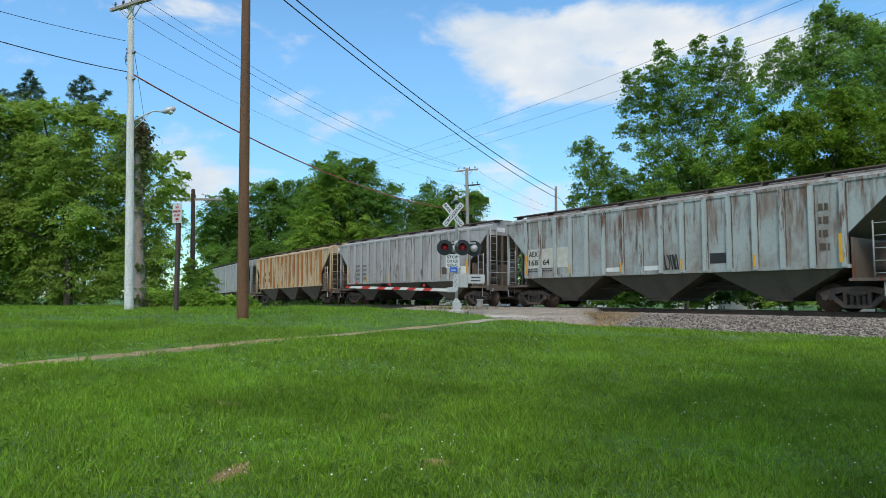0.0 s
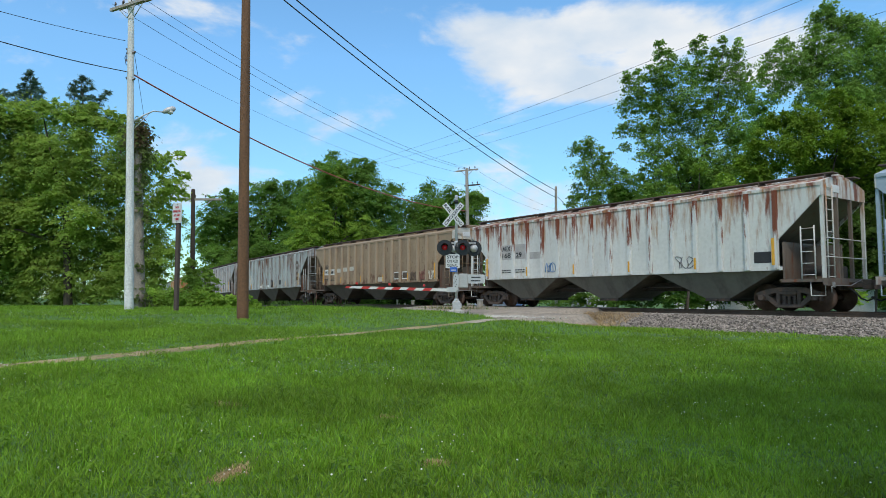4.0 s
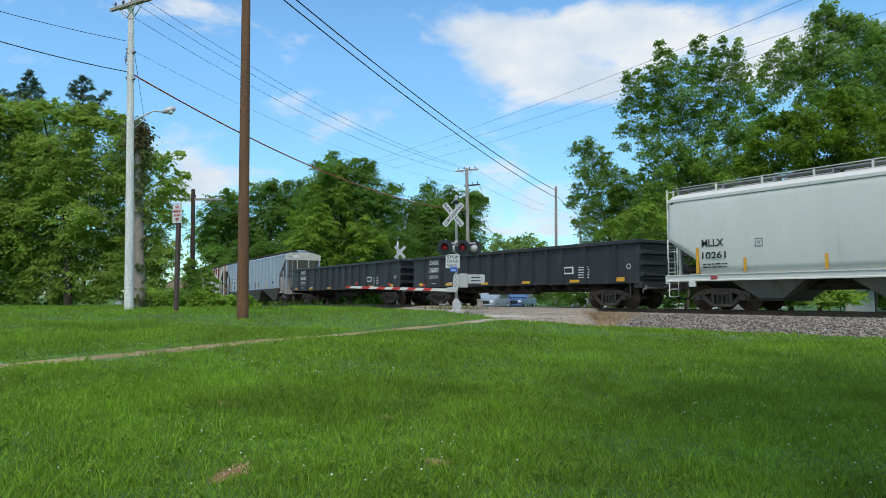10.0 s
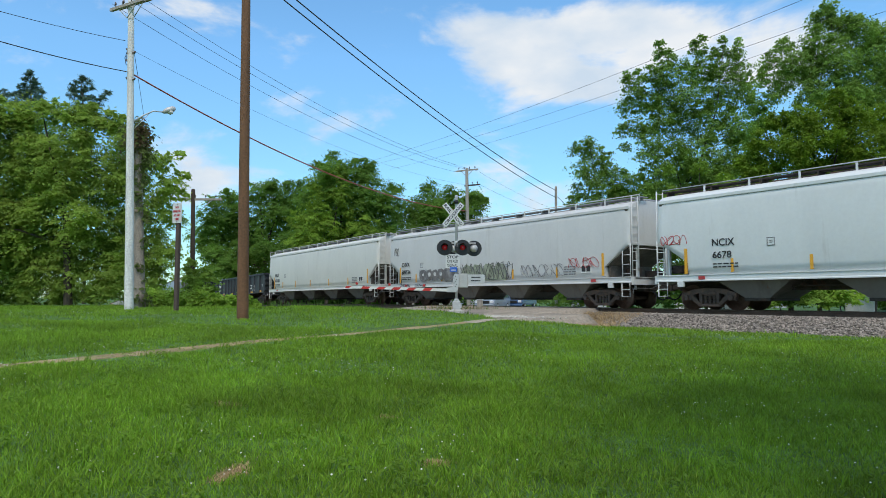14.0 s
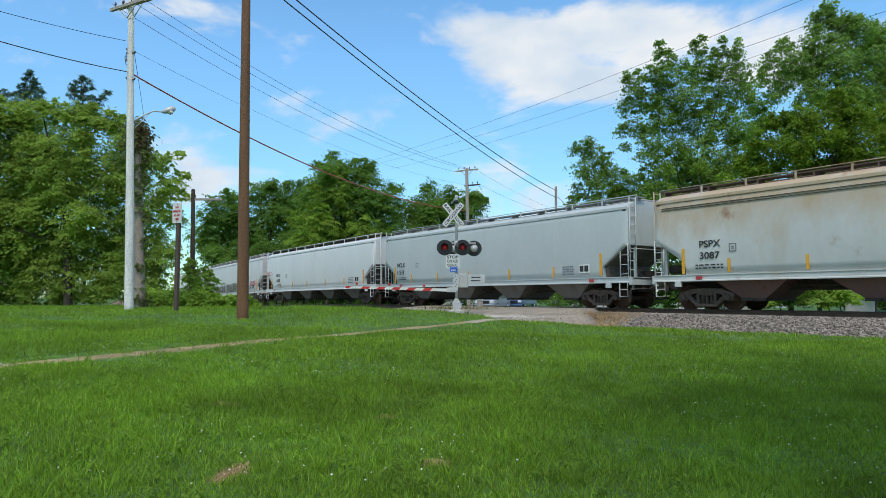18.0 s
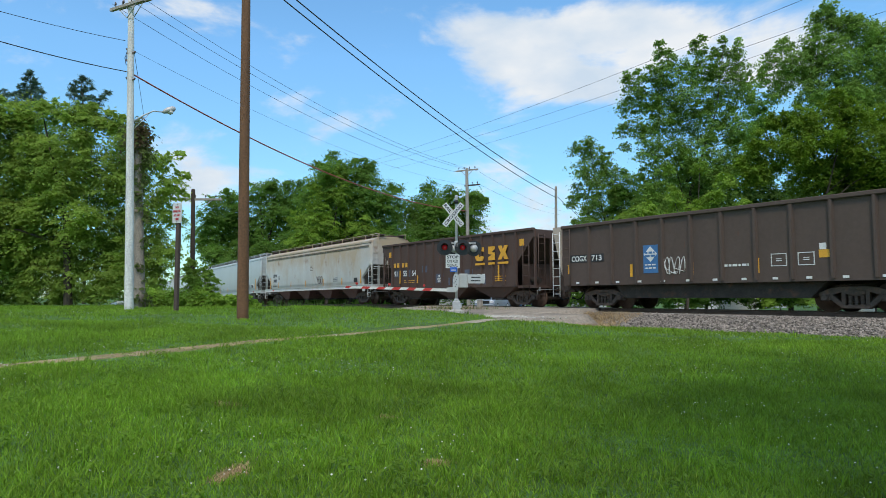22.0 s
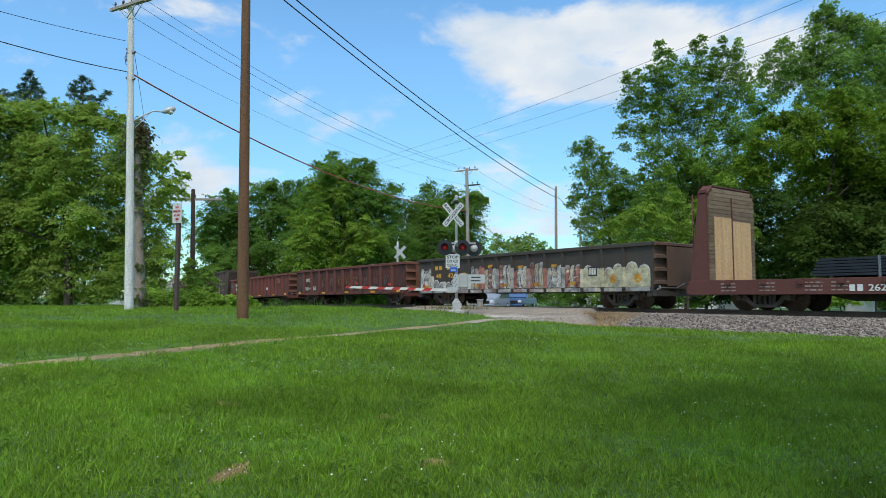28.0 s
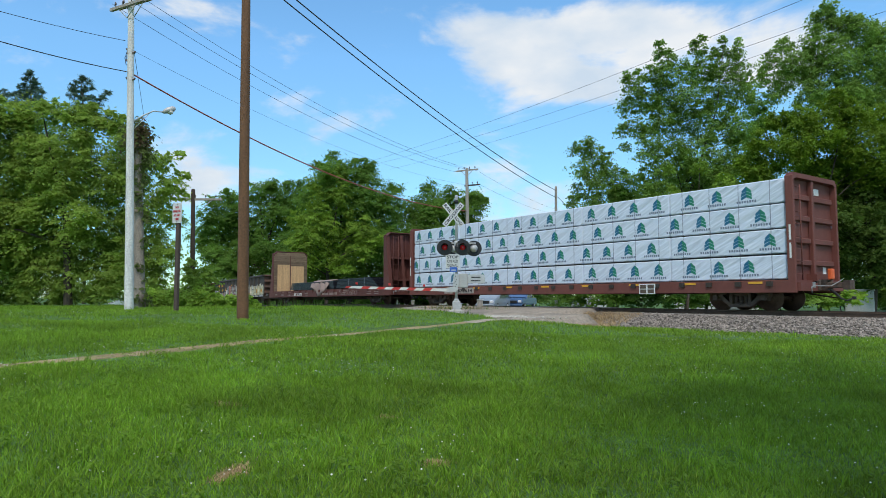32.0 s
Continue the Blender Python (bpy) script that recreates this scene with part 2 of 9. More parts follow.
def path_x(y):
    """The middle of the trodden strip in the lawn."""
    return np.interp(y, (-6.0, 0.66, 2.4, 4.45, 8.1, 10.7, 14.8), (-8.9, -11.4, -12.28, -12.95, -14.25, -15.2, -16.85))


def path_half(y):
    """Its half width: worn broad in one stretch, nearly grown over elsewhere."""
    return 0.12 + 0.13 * smooth(0.6, 1.8, y) * (1 - smooth(4.0, 5.2, y)) + 0.03 * np.sin(y * 2.7)


def build_ground():
    def axis(lo, hi, a, b, step, far):
        inner = np.arange(a, b + 1e-6, step)
        left = a - np.geomspace(step, a - lo, far)[::-1]
        right = b + np.geomspace(step, hi - b, far)
        return np.concatenate([left, inner, right])
    xs, ys = axis(-2500, 1500, -60, 6, 0.5, 18), axis(-1500, 2500, -4, 34, 0.5, 18)
    X, Y = np.meshgrid(xs, ys)
    Z = ground_z(X, Y) + hummocks(X, Y)
    n, m = X.shape
    idx = np.arange(n * m).reshape(n, m)
    faces = np.stack([idx[:-1, :-1], idx[:-1, 1:], idx[1:, 1:], idx[1:, :-1]], -1).reshape(-1, 4)
    ob = new("ground", mesh_from("ground", np.stack([X, Y, Z], -1).reshape(-1, 3), faces, GRASS_GROUND, True))
    tagged(ob, "green mown lawn sloping up to the railway", "lawn", kind="structure")


def build_track():
    bed = tagged(new("track_bed"), "grey crushed stone ballast under the rails", "ballast", kind="structure")
    prof = [(-3.9, -0.75), (-1.9, -0.2), (1.9, -0.2), (3.9, -0.75)]
    ss = np.concatenate([np.arange(-140, -20, 4.0), np.arange(-20, 60, 4.0)])
    verts = []
    for s in ss:
        m = on_track(float(s))
        verts += [tuple(m @ Vector((0, a, b))) for a, b in prof]
    faces = [(4 * i + k, 4 * i + k + 1, 4 * i + k + 5, 4 * i + k + 4) for i in range(len(ss) - 1) for k in range(3)]
    ob = new("ballast", mesh_from("ballast", verts, [f[::-1] for f in faces], BALLAST))
    ob.parent = bed
    for side in (-0.7175, 0.7175):
        bm = bmnew()
        prof = [(-0.036, 0), (-0.036, -0.04), (-0.01, -0.05), (-0.01, -0.15), (-0.07, -0.165), (-0.07, -0.18),
                (0.07, -0.18), (0.07, -0.165), (0.01, -0.15), (0.01, -0.05), (0.036, -0.04), (0.036, 0)]
        rings = []
        for s in ss:
            m = on_track(float(s))
            rings.append([bm.verts.new(m @ Vector((0, side + math.copysign(0.036, side) + a, b))) for a, b in prof])
        for r, t in zip(rings, rings[1:]):
            for k in range(len(prof)):
                bm.faces.new((r[k], r[(k + 1) % 12], t[(k + 1) % 12], t[k]))
        bmesh.ops.recalc_face_normals(bm, faces=bm.faces)
        part("rail", bm, STEEL, bed, "rust-brown steel rail")


    def tie(bm):
        box(bm, -0.115, 0.115, -1.3, 1.3, -0.34, -0.178, 0.012)
    bm = bmnew()
    tie(bm)
    me = bpy.data.meshes.new("tie")
    bm.to_mesh(me)
    bm.free()
    me.materials.append(TIE)
    for k in range(130):
        ob = new("tie", me)
        ob.matrix_world = on_track(-62 + k * 0.52)
        ob.parent = bed


def stones(name, label, spots, size, mat, seed):
    """Loose broken stones, too many to count."""
    rng = np.random.default_rng(seed)
    n = len(spots)
    base = np.array([(1, 0, 0), (0, 1, 0), (-1, 0, 0), (0, -1, 0), (0, 0, 1), (0, 0, -1)], float)
    tri = np.array([(0, 1, 4), (1, 2, 4), (2, 3, 4), (3, 0, 4), (1, 0, 5), (2, 1, 5), (3, 2, 5), (0, 3, 5)])
    s = size * rng.uniform(0.5, 1.3, (n, 1, 1))
    v = base[None] * s * rng.uniform(0.55, 1.2, (n, 6, 1)) * np.array([1, 1, 0.75])
    ang = rng.uniform(0, math.tau, n)
    c, d = np.cos(ang)[:, None], np.sin(ang)[:, None]
    v = np.stack([v[..., 0] * c - v[..., 1] * d, v[..., 0] * d + v[..., 1] * c, v[..., 2] + v[..., 0] * rng.uniform(-0.4, 0.4, (n, 1))], -1) + spots[:, None, :]
    f = (tri[None] + 6 * np.arange(n)[:, None, None]).reshape(-1, 3)
    ob = new(name, mesh_from(name, v.reshape(-1, 3), f, mat))
    return tagged(ob, label, "gravel", kind="stuff")


def build_stones():
    rng = np.random.default_rng(8)
    n = 20000
    x = -21.0 + 17.5 * rng.uniform(0, 1, n) ** 0.9
    o = rng.uniform(0, 1, n) ** 0.85
    y = 19.72 + 2.75 * o
    z = np.where(y < 21.6, -0.75 + (y - 19.6) * 0.275, -0.2) + rng.uniform(0.0, 0.035, n)
    m = material("ballast_stone", (0.24, 0.205, 0.175), rough=0.9, vary=0.1, scale=3, by_island=0.65)
    stones("ballast_stones", "loose grey crushed ballast stones", np.stack([x, y, z], -1), 0.048, m, 3)
    n = 900
    x, y = rng.normal(-20.2, 1.3, n), rng.normal(16.9, 0.45, n)
    pale = material("pale_gravel", (0.46, 0.43, 0.38), rough=0.9, vary=0.1, scale=3, by_island=0.4)
    stones("pale_gravel", "pale gravel scattered beside the pavement", np.stack([x, y, road_z(x, y) + 0.012], -1), 0.04, pale, 4)


def road_z(x, y):
    return -0.28 + 0.265 * smooth(17.0, 22.2, y) - 0.36 * smooth(25.5, 36, y) - 0.32 * smooth(29, 39, y) + 0 * np.asarray(x)


def sheet(name, xs, ys, height, mat, skew=0.0, shift=0.0, skirt=0.0):
    """A sheet over a grid; skew slides it along x with y; skirt slopes its rim down."""
    Y, X0 = np.meshgrid(ys, xs, indexing="ij")
    X = X0 + shift + skew * Y
    Z = height(X, Y)
    if skirt:
        X, Y, Z = (np.pad(a, 1, mode="edge") for a in (X, Y, Z))
        X[:, 0] -= skirt
        X[:, -1] += skirt
        Y[0] -= skirt
        Y[-1] += 0.02
        Z[:, 0] -= 0.5
        Z[:, -1] -= 0.5
        Z[0] -= 0.5
        Z[-1] -= 0.12
    n, m = X.shape
    idx = np.arange(n * m).reshape(n, m)
    faces = np.stack([idx[:-1, :-1], idx[:-1, 1:], idx[1:, 1:], idx[1:, :-1]], -1).reshape(-1, 4)
    return new(name, mesh_from(name, np.stack([X, Y, Z], -1).reshape(-1, 3), faces, mat, True))


def build_roads():
    # the road crosses the rails at a slant; a second arm runs beside the track
    r = sheet("road", np.linspace(-31.5, -19.6, 24), np.concatenate([np.linspace(18.6, 22.70, 10)]), lambda x, y: road_z(x, y) + 0.012, ASPHALT, skirt=0.7)
    tagged(r, "worn grey asphalt road over the level crossing", "road", kind="structure")
    r = sheet("road_between_rails", np.linspace(-31.5, -19.6, 12), np.array([22.9, 24.1]), lambda x, y: -0.012 + 0 * x, ASPHALT)
    tagged(r, "worn asphalt between the two rails", "road", kind="structure")
    r = sheet("road_beyond", np.linspace(0, 9.5, 8), np.linspace(24.30, 75, 30), lambda x, y: road_z(x, y), ASPHALT, skew=-1.35, shift=4.2)
    tagged(r, "grey asphalt road beyond the railway", "road", kind="structure")
    r = sheet("side_road", np.linspace(-95, -17.2, 60), np.linspace(16.25, 19.3, 6), lambda x, y: road_z(x, y) - 0.0004 * np.clip(-36 - x, 0, 60) ** 2, ASPHALT, skirt=0.7)
    tagged(r, "grey asphalt lane beside the railway", "road", kind="structure")
    pave = material("old_concrete", (0.40, 0.34, 0.26), rough=0.9, vary=0.2, scale=1.5, fine=0.25, bump=0.006, bump_scale=20)
    dirt = material("dry_path", (0.34, 0.25, 0.13), rough=0.95, vary=0.3, scale=1.5, fine=0.35, bump=0.02, bump_scale=12,
                    patch=(0.20, 0.17, 0.07), patch_at=(0.5, 0.68), patch_scale=1.4)
    ys = np.linspace(-6, 14.8, 120)
    across = np.linspace(-1, 1, 7)
    X = path_x(ys)[:, None] + across * (path_half(ys)[:, None] + 0.10)
    Y = np.repeat(ys[:, None], 7, 1)
    Z = ground_z(X, Y) + hummocks(X, Y) + 0.008 - 0.03 * (np.abs(across) > 0.9)
    idx = np.arange(X.size).reshape(X.shape)
    faces = np.stack([idx[:-1, :-1], idx[:-1, 1:], idx[1:, 1:], idx[1:, :-1]], -1).reshape(-1, 4)
    p = new("path", mesh_from("path", np.stack([X, Y, Z], -1).reshape(-1, 3), faces, dirt, True))
    tagged(p, "bare trodden strip of dry earth in the lawn", "path", kind="structure")
    p = sheet("pavement", np.linspace(-0.30, 0.32, 4), np.linspace(12.4, 15.6, 14), lambda x, y: ground_z(x, y) + hummocks(x, y) + 0.012, pave, skew=-0.50, shift=-9.55)
    tagged(p, "short pale concrete footpath running to the road", "footpath", kind="structure")


build_ground()
build_track()
build_stones()
build_roads()


# ---- plants ----
BARK = material("bark", (0.070, 0.055, 0.042), rough=0.95, vary=0.35, scale=3, stretch=(1, 1, 0.25), fine=0.3, bump=0.03, bump_scale=10)
GRAIN = np.random.default_rng(11)


def leaf_cloud(centres, radii, size, flat, rng, share=40.0, per=26, squash=0.9, long=1.0, droop=0.45, layer=0.13, mess=0.24):
    """Leaves in layered, drooping sprays inside lobes: arrays of corners and faces, one folded four-cornered leaf each."""
    pts, nor = [], []
    for c, r in zip(centres, radii):
        n = int(share * (r / size) ** 2) + 10
        sprays = max(4, n // per)
        d = rng.normal(size=(sprays, 3))
        d /= np.linalg.norm(d, axis=1, keepdims=True)
        cc = d * (r * rng.uniform(0.02, 1.0, (sprays, 1)) ** 0.36) * rng.uniform(0.82, 1.10, (sprays, 1))
        cc[:, 2] *= squash
        flatd = d[:, :2] + rng.normal(scale=0.35, size=(sprays, 2))
        flatd /= np.linalg.norm(flatd, axis=1, keepdims=True) + 1e-6
        which = rng.integers(0, sprays, n)
        reach = np.minimum(size * rng.uniform(1.6, 4.2, sprays), 0.55 * r + 0.4 * size)[which]
        a, b, h = rng.normal(size=(3, n)) * np.array([[0.60], [0.52], [layer]]) * reach
        o = flatd[which]
        p = cc[which] + np.stack([a * o[:, 0] - b * o[:, 1], a * o[:, 1] + b * o[:, 0], h - droop * a - 0.22 * np.abs(b)], -1)
        pts.append(p + np.asarray(c))
        # a whole spray leans one way
        lean = rng.normal(scale=0.22, size=(sprays, 3))
        nor.append(np.concatenate([o * (0.28 + 0.5 * max(droop, 0.0)), np.zeros((n, 1))], 1) + d[which] * 0.30 + lean[which])
    p, q = np.concatenate(pts), np.concatenate(nor)
    n = len(p)
    up = q + np.array([0, 0, flat + 0.25]) + rng.normal(scale=mess, size=(n, 3))
    up /= np.linalg.norm(up, axis=1, keepdims=True)
    a = np.cross(up, rng.normal(size=(n, 3)))
    a /= np.linalg.norm(a, axis=1, keepdims=True)
    b = np.cross(up, a)
    s = size * rng.uniform(0.5, 1.2, (n, 1))
    a, b = a * s * 0.62 * long, b * s * 0.40 / long
    fold = up * s * 0.12
    verts = np.stack([p - a - fold, p + b * 1.0, p + a - fold, p - b * 1.0], 1).reshape(-1, 3)
    return verts, np.arange(4 * n, dtype=np.int32).reshape(n, 4)


def plant(name, label, category, base, lobes, mat, size, trunk=0.2, flat=0.5, share=60.0, group="", limbs=7, long=1.0, seed=0, sunk=0.35, sprigs=4, droop=0.45, squash=0.95, layer=0.13, mess=0.24):
    """A tree or shrub: a tapered trunk with limbs, and a crown of leaves in lobes (x, y, z, radius)."""
    rng = np.random.default_rng(1000 + seed)
    z = float(ground_z(base[0], base[1])) - sunk
    tree = thing(name, Matrix.Translation((base[0], base[1], z)), label, category, group)
    cs = np.array([(l[0] - base[0], l[1] - base[1], l[2] - z) for l in lobes])
    rs = np.array([l[3] for l in lobes])
    # sprigs that break the outline
    k = np.repeat(np.arange(len(rs)), sprigs)
    out = rng.normal(size=(len(k), 3)) + np.array([0, 0, 0.7])
    out /= np.linalg.norm(out, axis=1, keepdims=True)
    sr = rs[k] * rng.uniform(0.16, 0.34, len(k))
    sc = cs[k] + out * (rs[k] * rng.uniform(0.85, 1.08, len(k)))[:, None]
    verts, faces = leaf_cloud(np.concatenate([cs, sc]), np.concatenate([rs * 0.92, sr]), size, flat, rng, share, long=long, droop=droop, squash=squash, layer=layer, mess=mess)
    keep = (verts.reshape(-1, 4, 3)[:, :, 2].min(1) > sunk + 0.02)
    verts = verts.reshape(-1, 4, 3)[keep].reshape(-1, 3)
    ob = new("crown", mesh_from("crown", verts, np.arange(len(verts), dtype=np.int32).reshape(-1, 4), mat))
    ob.parent = tree
    if trunk:
        top = Vector(cs[np.argmax(cs[:, 2])])
        bm = bmnew()
        mid = Vector((top.x * 0.15, top.y * 0.15, top.z * 0.45))
        tube(bm, [(0, 0, 0), (0, 0, 0.5), mid * 0.5 + Vector((0.1, 0, 0)), mid, top * 0.75 + Vector((0, 0.2, 0)), top], [trunk * 1.5, trunk * 1.1, trunk * 0.9, trunk * 0.7, trunk * 0.3, 0.02], 9)
        part("trunk", bm, BARK, tree)
        order = np.argsort(-rs)[:limbs]
        for k in order:
            e = Vector(cs[k])
            s = Vector((0, 0, max(0.6, min(e.z * 0.55, mid.z * 1.2)))) + mid * 0.2
            bm = bmnew()
            tube(bm, [s, s.lerp(e, 0.5) + Vector((0, 0, 0.15 * (e - s).length * 0.5)), e], [trunk * 0.42, trunk * 0.25, 0.02], 6)
            part("limb", bm, BARK, tree)
    return tree


# ---- the train ----
SPEED, GAIN = 10.25, 0.00107
TRAIN = []     # every moving thing and its place along the track at 18 s
HALF = 1.58    # half the width of a car


def travelled(t):
    return SPEED * ((t - 18) + GAIN * (t - 18) ** 2 / 2)


RUST = (0.17, 0.055, 0.025)
GRIME = (0.055, 0.042, 0.032)


def paint(name, colour, rust=0.62, grime=0.66, rough=0.62, rust_grad=None, seed=0.0, rust_tone=RUST, soft=0.12, wander=False, extra=(), relief=0.004):
    return material(name, colour, rough=rough, vary=0.10 if relief else 0.05, scale=0.9 + seed, stretch=(1, 1, 0.35), fine=0.06 if relief else 0.025, bump=relief, bump_scale=2.2, spec=0.35, wander=wander,
                    layers=[(GRIME, (grime, grime + 0.25), 0.7 + seed, (1.6, 1.6, 0.5), (1.2, 2.6, -0.12)),
                            (rust_tone, (rust, rust + soft), 1.9 + seed, (2.4, 2.4, 0.32), rust_grad), *extra])


UNDER = material("underframe_grime", (0.045, 0.036, 0.03), rough=0.85, vary=0.3, scale=3, fine=0.25,
                 patch=(0.12, 0.055, 0.03), patch_at=(0.55, 0.75), patch_scale=2.5)
TRUCK_IRON = material("truck_iron", (0.092, 0.066, 0.052), rough=0.8, vary=0.35, scale=4, fine=0.25,
                      patch=(0.15, 0.07, 0.04), patch_at=(0.52, 0.75), patch_scale=4)
WHEEL_STEEL = material("wheel_steel", (0.145, 0.088, 0.064), rough=0.55, metal=0.25, vary=0.25, scale=6)
# dirt beside the ribs, and the painted shade line below the eaves
SEAM_DIRT_SHADE = material("seam_dirt_and_shade", (0.075, 0.055, 0.045), rough=0.85, vary=0.4, scale=2, stretch=(1, 1, 0.5), fine=0.3, wander=True, patch=(0.20, 0.17, 0.145), patch_at=(0.42, 0.62), patch_scale=1.6)
YELLOW = material("reflector_yellow", (0.72, 0.36, 0.03), rough=0.5, vary=0.12, scale=5)
WHITE_MARK = material("marking_white", (0.72, 0.72, 0.70), rough=0.6, vary=0.12, scale=6)
BLACK_MARK = material("marking_black", (0.025, 0.025, 0.027), rough=0.6, vary=0.15, scale=6)
GREY_MARK = material("marking_grey", (0.16, 0.16, 0.17), rough=0.6, vary=0.25, scale=5)
BROWN_MARK = material("marking_brown", (0.10, 0.07, 0.05), rough=0.7, vary=0.25, scale=5)
BLUE_MARK = material("marking_blue", (0.05, 0.16, 0.36), rough=0.5, vary=0.15, scale=5)
FADED_BLUE = material("patch_faded_blue", (0.085, 0.10, 0.14), rough=0.7, vary=0.2, scale=4)
RED_MARK = material("marking_red", (0.45, 0.05, 0.05), rough=0.5, vary=0.15, scale=5)
WALK_GREY = material("walkway_galvanised", (0.33, 0.33, 0.33), rough=0.6, metal=0.3, vary=0.2, scale=3)
WALK_RUST = material("walkway_rusty", (0.12, 0.085, 0.07), rough=0.75, vary=0.3, scale=2)
# hopper ends: dirt, with the shade below the slope put into the colour
END_SHADE_DIRT = material("end_shade_and_dirt", (0.085, 0.072, 0.06), rough=0.85, vary=0.3, scale=1.4, fine=0.2, patch=(0.17, 0.14, 0.115), patch_at=(0.5, 0.7), patch_scale=1.2)
SIGNAL_RUBBER = material("hose_rubber", (0.022, 0.022, 0.023), rough=0.8, vary=0.2, scale=8)
SHARED = {}


def shared(name, make, mat, parent, loc=(0, 0, 0), label="", key=None, turn=0.0):
    """A part on a mesh that alike parts share; make(bm) builds it the first time."""
    key = key or name
    if key not in SHARED:
        bm = bmnew()
        make(bm)
        me = bpy.data.meshes.new(name)
        bm.to_mesh(me)
        bm.free()
        me.materials.append(mat)
        SHARED[key] = me
    ob = new(name, SHARED[key])
    ob.parent = parent
    ob.location = loc
    if turn:
        ob.rotation_euler = (0, 0, turn)
    return tagged(ob, label) if label else ob


def lettering(text, x, z, height, mat, parent, y=-HALF - 0.012, width=None, name="lettering", facing=0.0):
    """Raised flat letters on the near side, from x on, their foot at z."""
    cu = bpy.data.curves.new("text", "FONT")
    cu.body, cu.size, cu.extrude, cu.offset = text, 1.0, 0.004, 0.012
    ob = bpy.data.objects.new("text", cu)
    me = bpy.data.meshes.new_from_object(ob)
    bpy.data.objects.remove(ob)
    bpy.data.curves.remove(cu)
    co = np.zeros(len(me.vertices) * 3, np.float32)
    me.vertices.foreach_get("co", co)
    co = co.reshape(-1, 3)
    lo, hi = co.min(0), co.max(0)
    sy = height / (hi[1] - lo[1])
    sx = (width / (hi[0] - lo[0])) if width else sy
    out = np.stack([(co[:, 0] - lo[0]) * sx, -co[:, 2], (co[:, 1] - lo[1]) * sy], -1)
    me.vertices.foreach_set("co", out.astype(np.float32).ravel())
    me.materials.clear()
    me.materials.append(mat)
    me.update()
    ob = new(name, me)
    ob.parent = parent
    ob.location = (x, y, z)
    if facing:
        ob.rotation_euler = (0, 0, facing)
    return ob


def plate(name, x0, x1, z0, z1, mat, parent, y=-HALF, thick=0.012, label=""):
    bm = bmnew()
    box(bm, x0, x1, y - thick, y, z0, z1)
    return part(name, bm, mat, parent, label)


def outline_box(parent, x0, x1, z0, z1, mat, y=-HALF, bar=0.025, name="stencil_box"):
    """A painted frame of four thin bars with a mark inside."""
    bm = bmnew()
    for a, b, c, d in ((x0, x1, z0, z0 + bar), (x0, x1, z1 - bar, z1), (x0, x0 + bar, z0 + bar, z1 - bar), (x1 - bar, x1, z0 + bar, z1 - bar)):
        box(bm, a, b, y - 0.010, y, c, d)
    xm, zm, w = (x0 + x1) / 2, (z0 + z1) / 2, (x1 - x0) * 0.18
    box(bm, xm - w, xm + w, y - 0.010, y, zm - 0.045, zm - 0.015)
    box(bm, xm - w, xm + w, y - 0.010, y, zm + 0.02, zm + 0.045)
    return part(name, bm, mat, parent)


def small_print(parent, x, z, rows, width, mat, y=-HALF, seed=1, step=0.11, high=0.045):
    """Lines of writing too small to read, as plain bars."""
    rnd = random.Random(seed)
    bm = bmnew()
    for r in range(rows):
        a = x
        while a < x + width:
            w = rnd.uniform(0.07, 0.22)
            box(bm, a, min(a + w, x + width), y - 0.010, y, z - r * step, z - r * step + high)
            a += w + 0.05
    return part("small_print", bm, mat, parent)


def scribble(parent, x0, x1, z0, z1, mat, seed, strokes=4, y=-HALF - 0.006, r=0.016, name="painted_scrawl"):
    """Sprayed lines that cannot be read."""
    rnd = random.Random(seed)
    bm = bmnew()
    w = (x1 - x0) / strokes
    pts = []
    for k in range(strokes):
        cx = x0 + w * (k + 0.5)
        f1, f2, p1, p2 = rnd.uniform(1, 2.5), rnd.uniform(1, 3), rnd.uniform(0, 6), rnd.uniform(0, 6)
        for i in range(14):
            a = i / 13 * math.tau
            pts.append((cx + w * 0.55 * math.sin(a * f1 * 0.6 + p1), y, (z0 + z1) / 2 + (z1 - z0) / 2 * math.sin(a * f2 * 0.6 + p2)))
    tube(bm, pts, r, 5)
    return part(name, bm, mat, parent)


# ---- running gear ----
def sideframe_mesh(bm):
    # upper chord, sloping legs and lower chord; the spring opening and the windows beside it stay free
    prism(bm, [(-1.08, 0.62), (-1.08, 0.50), (-0.74, 0.52), (-0.46, 0.62), (0.46, 0.62), (0.74, 0.52), (1.08, 0.50), (1.08, 0.62), (0.66, 0.76), (0.3, 0.80), (-0.3, 0.80), (-0.66, 0.76)], "y", -0.09, 0.09)
    for s in (-1, 1):
        prism(bm, [(s * 0.90, 0.54), (s * 0.70, 0.58), (s * 0.36, 0.26), (s * 0.40, 0.13)], "y", -0.085, 0.085)
        box(bm, min(s * 0.29, s * 0.40), max(s * 0.29, s * 0.40), -0.08, 0.08, 0.22, 0.66)
        box(bm, s * 0.89 - 0.16, s * 0.89 + 0.16, -0.11, 0.09, 0.34, 0.58, 0.03)
        disc(bm, (s * 0.89, -0.15, 0.457), (0, 1, 0), 0.105, 0.10, 14, 0.02)
    box(bm, -0.42, 0.42, -0.13, 0.13, 0.12, 0.23, 0.02)
    box(bm, -0.30, 0.30, -0.12, 0.06, 0.56, 0.68, 0.02)


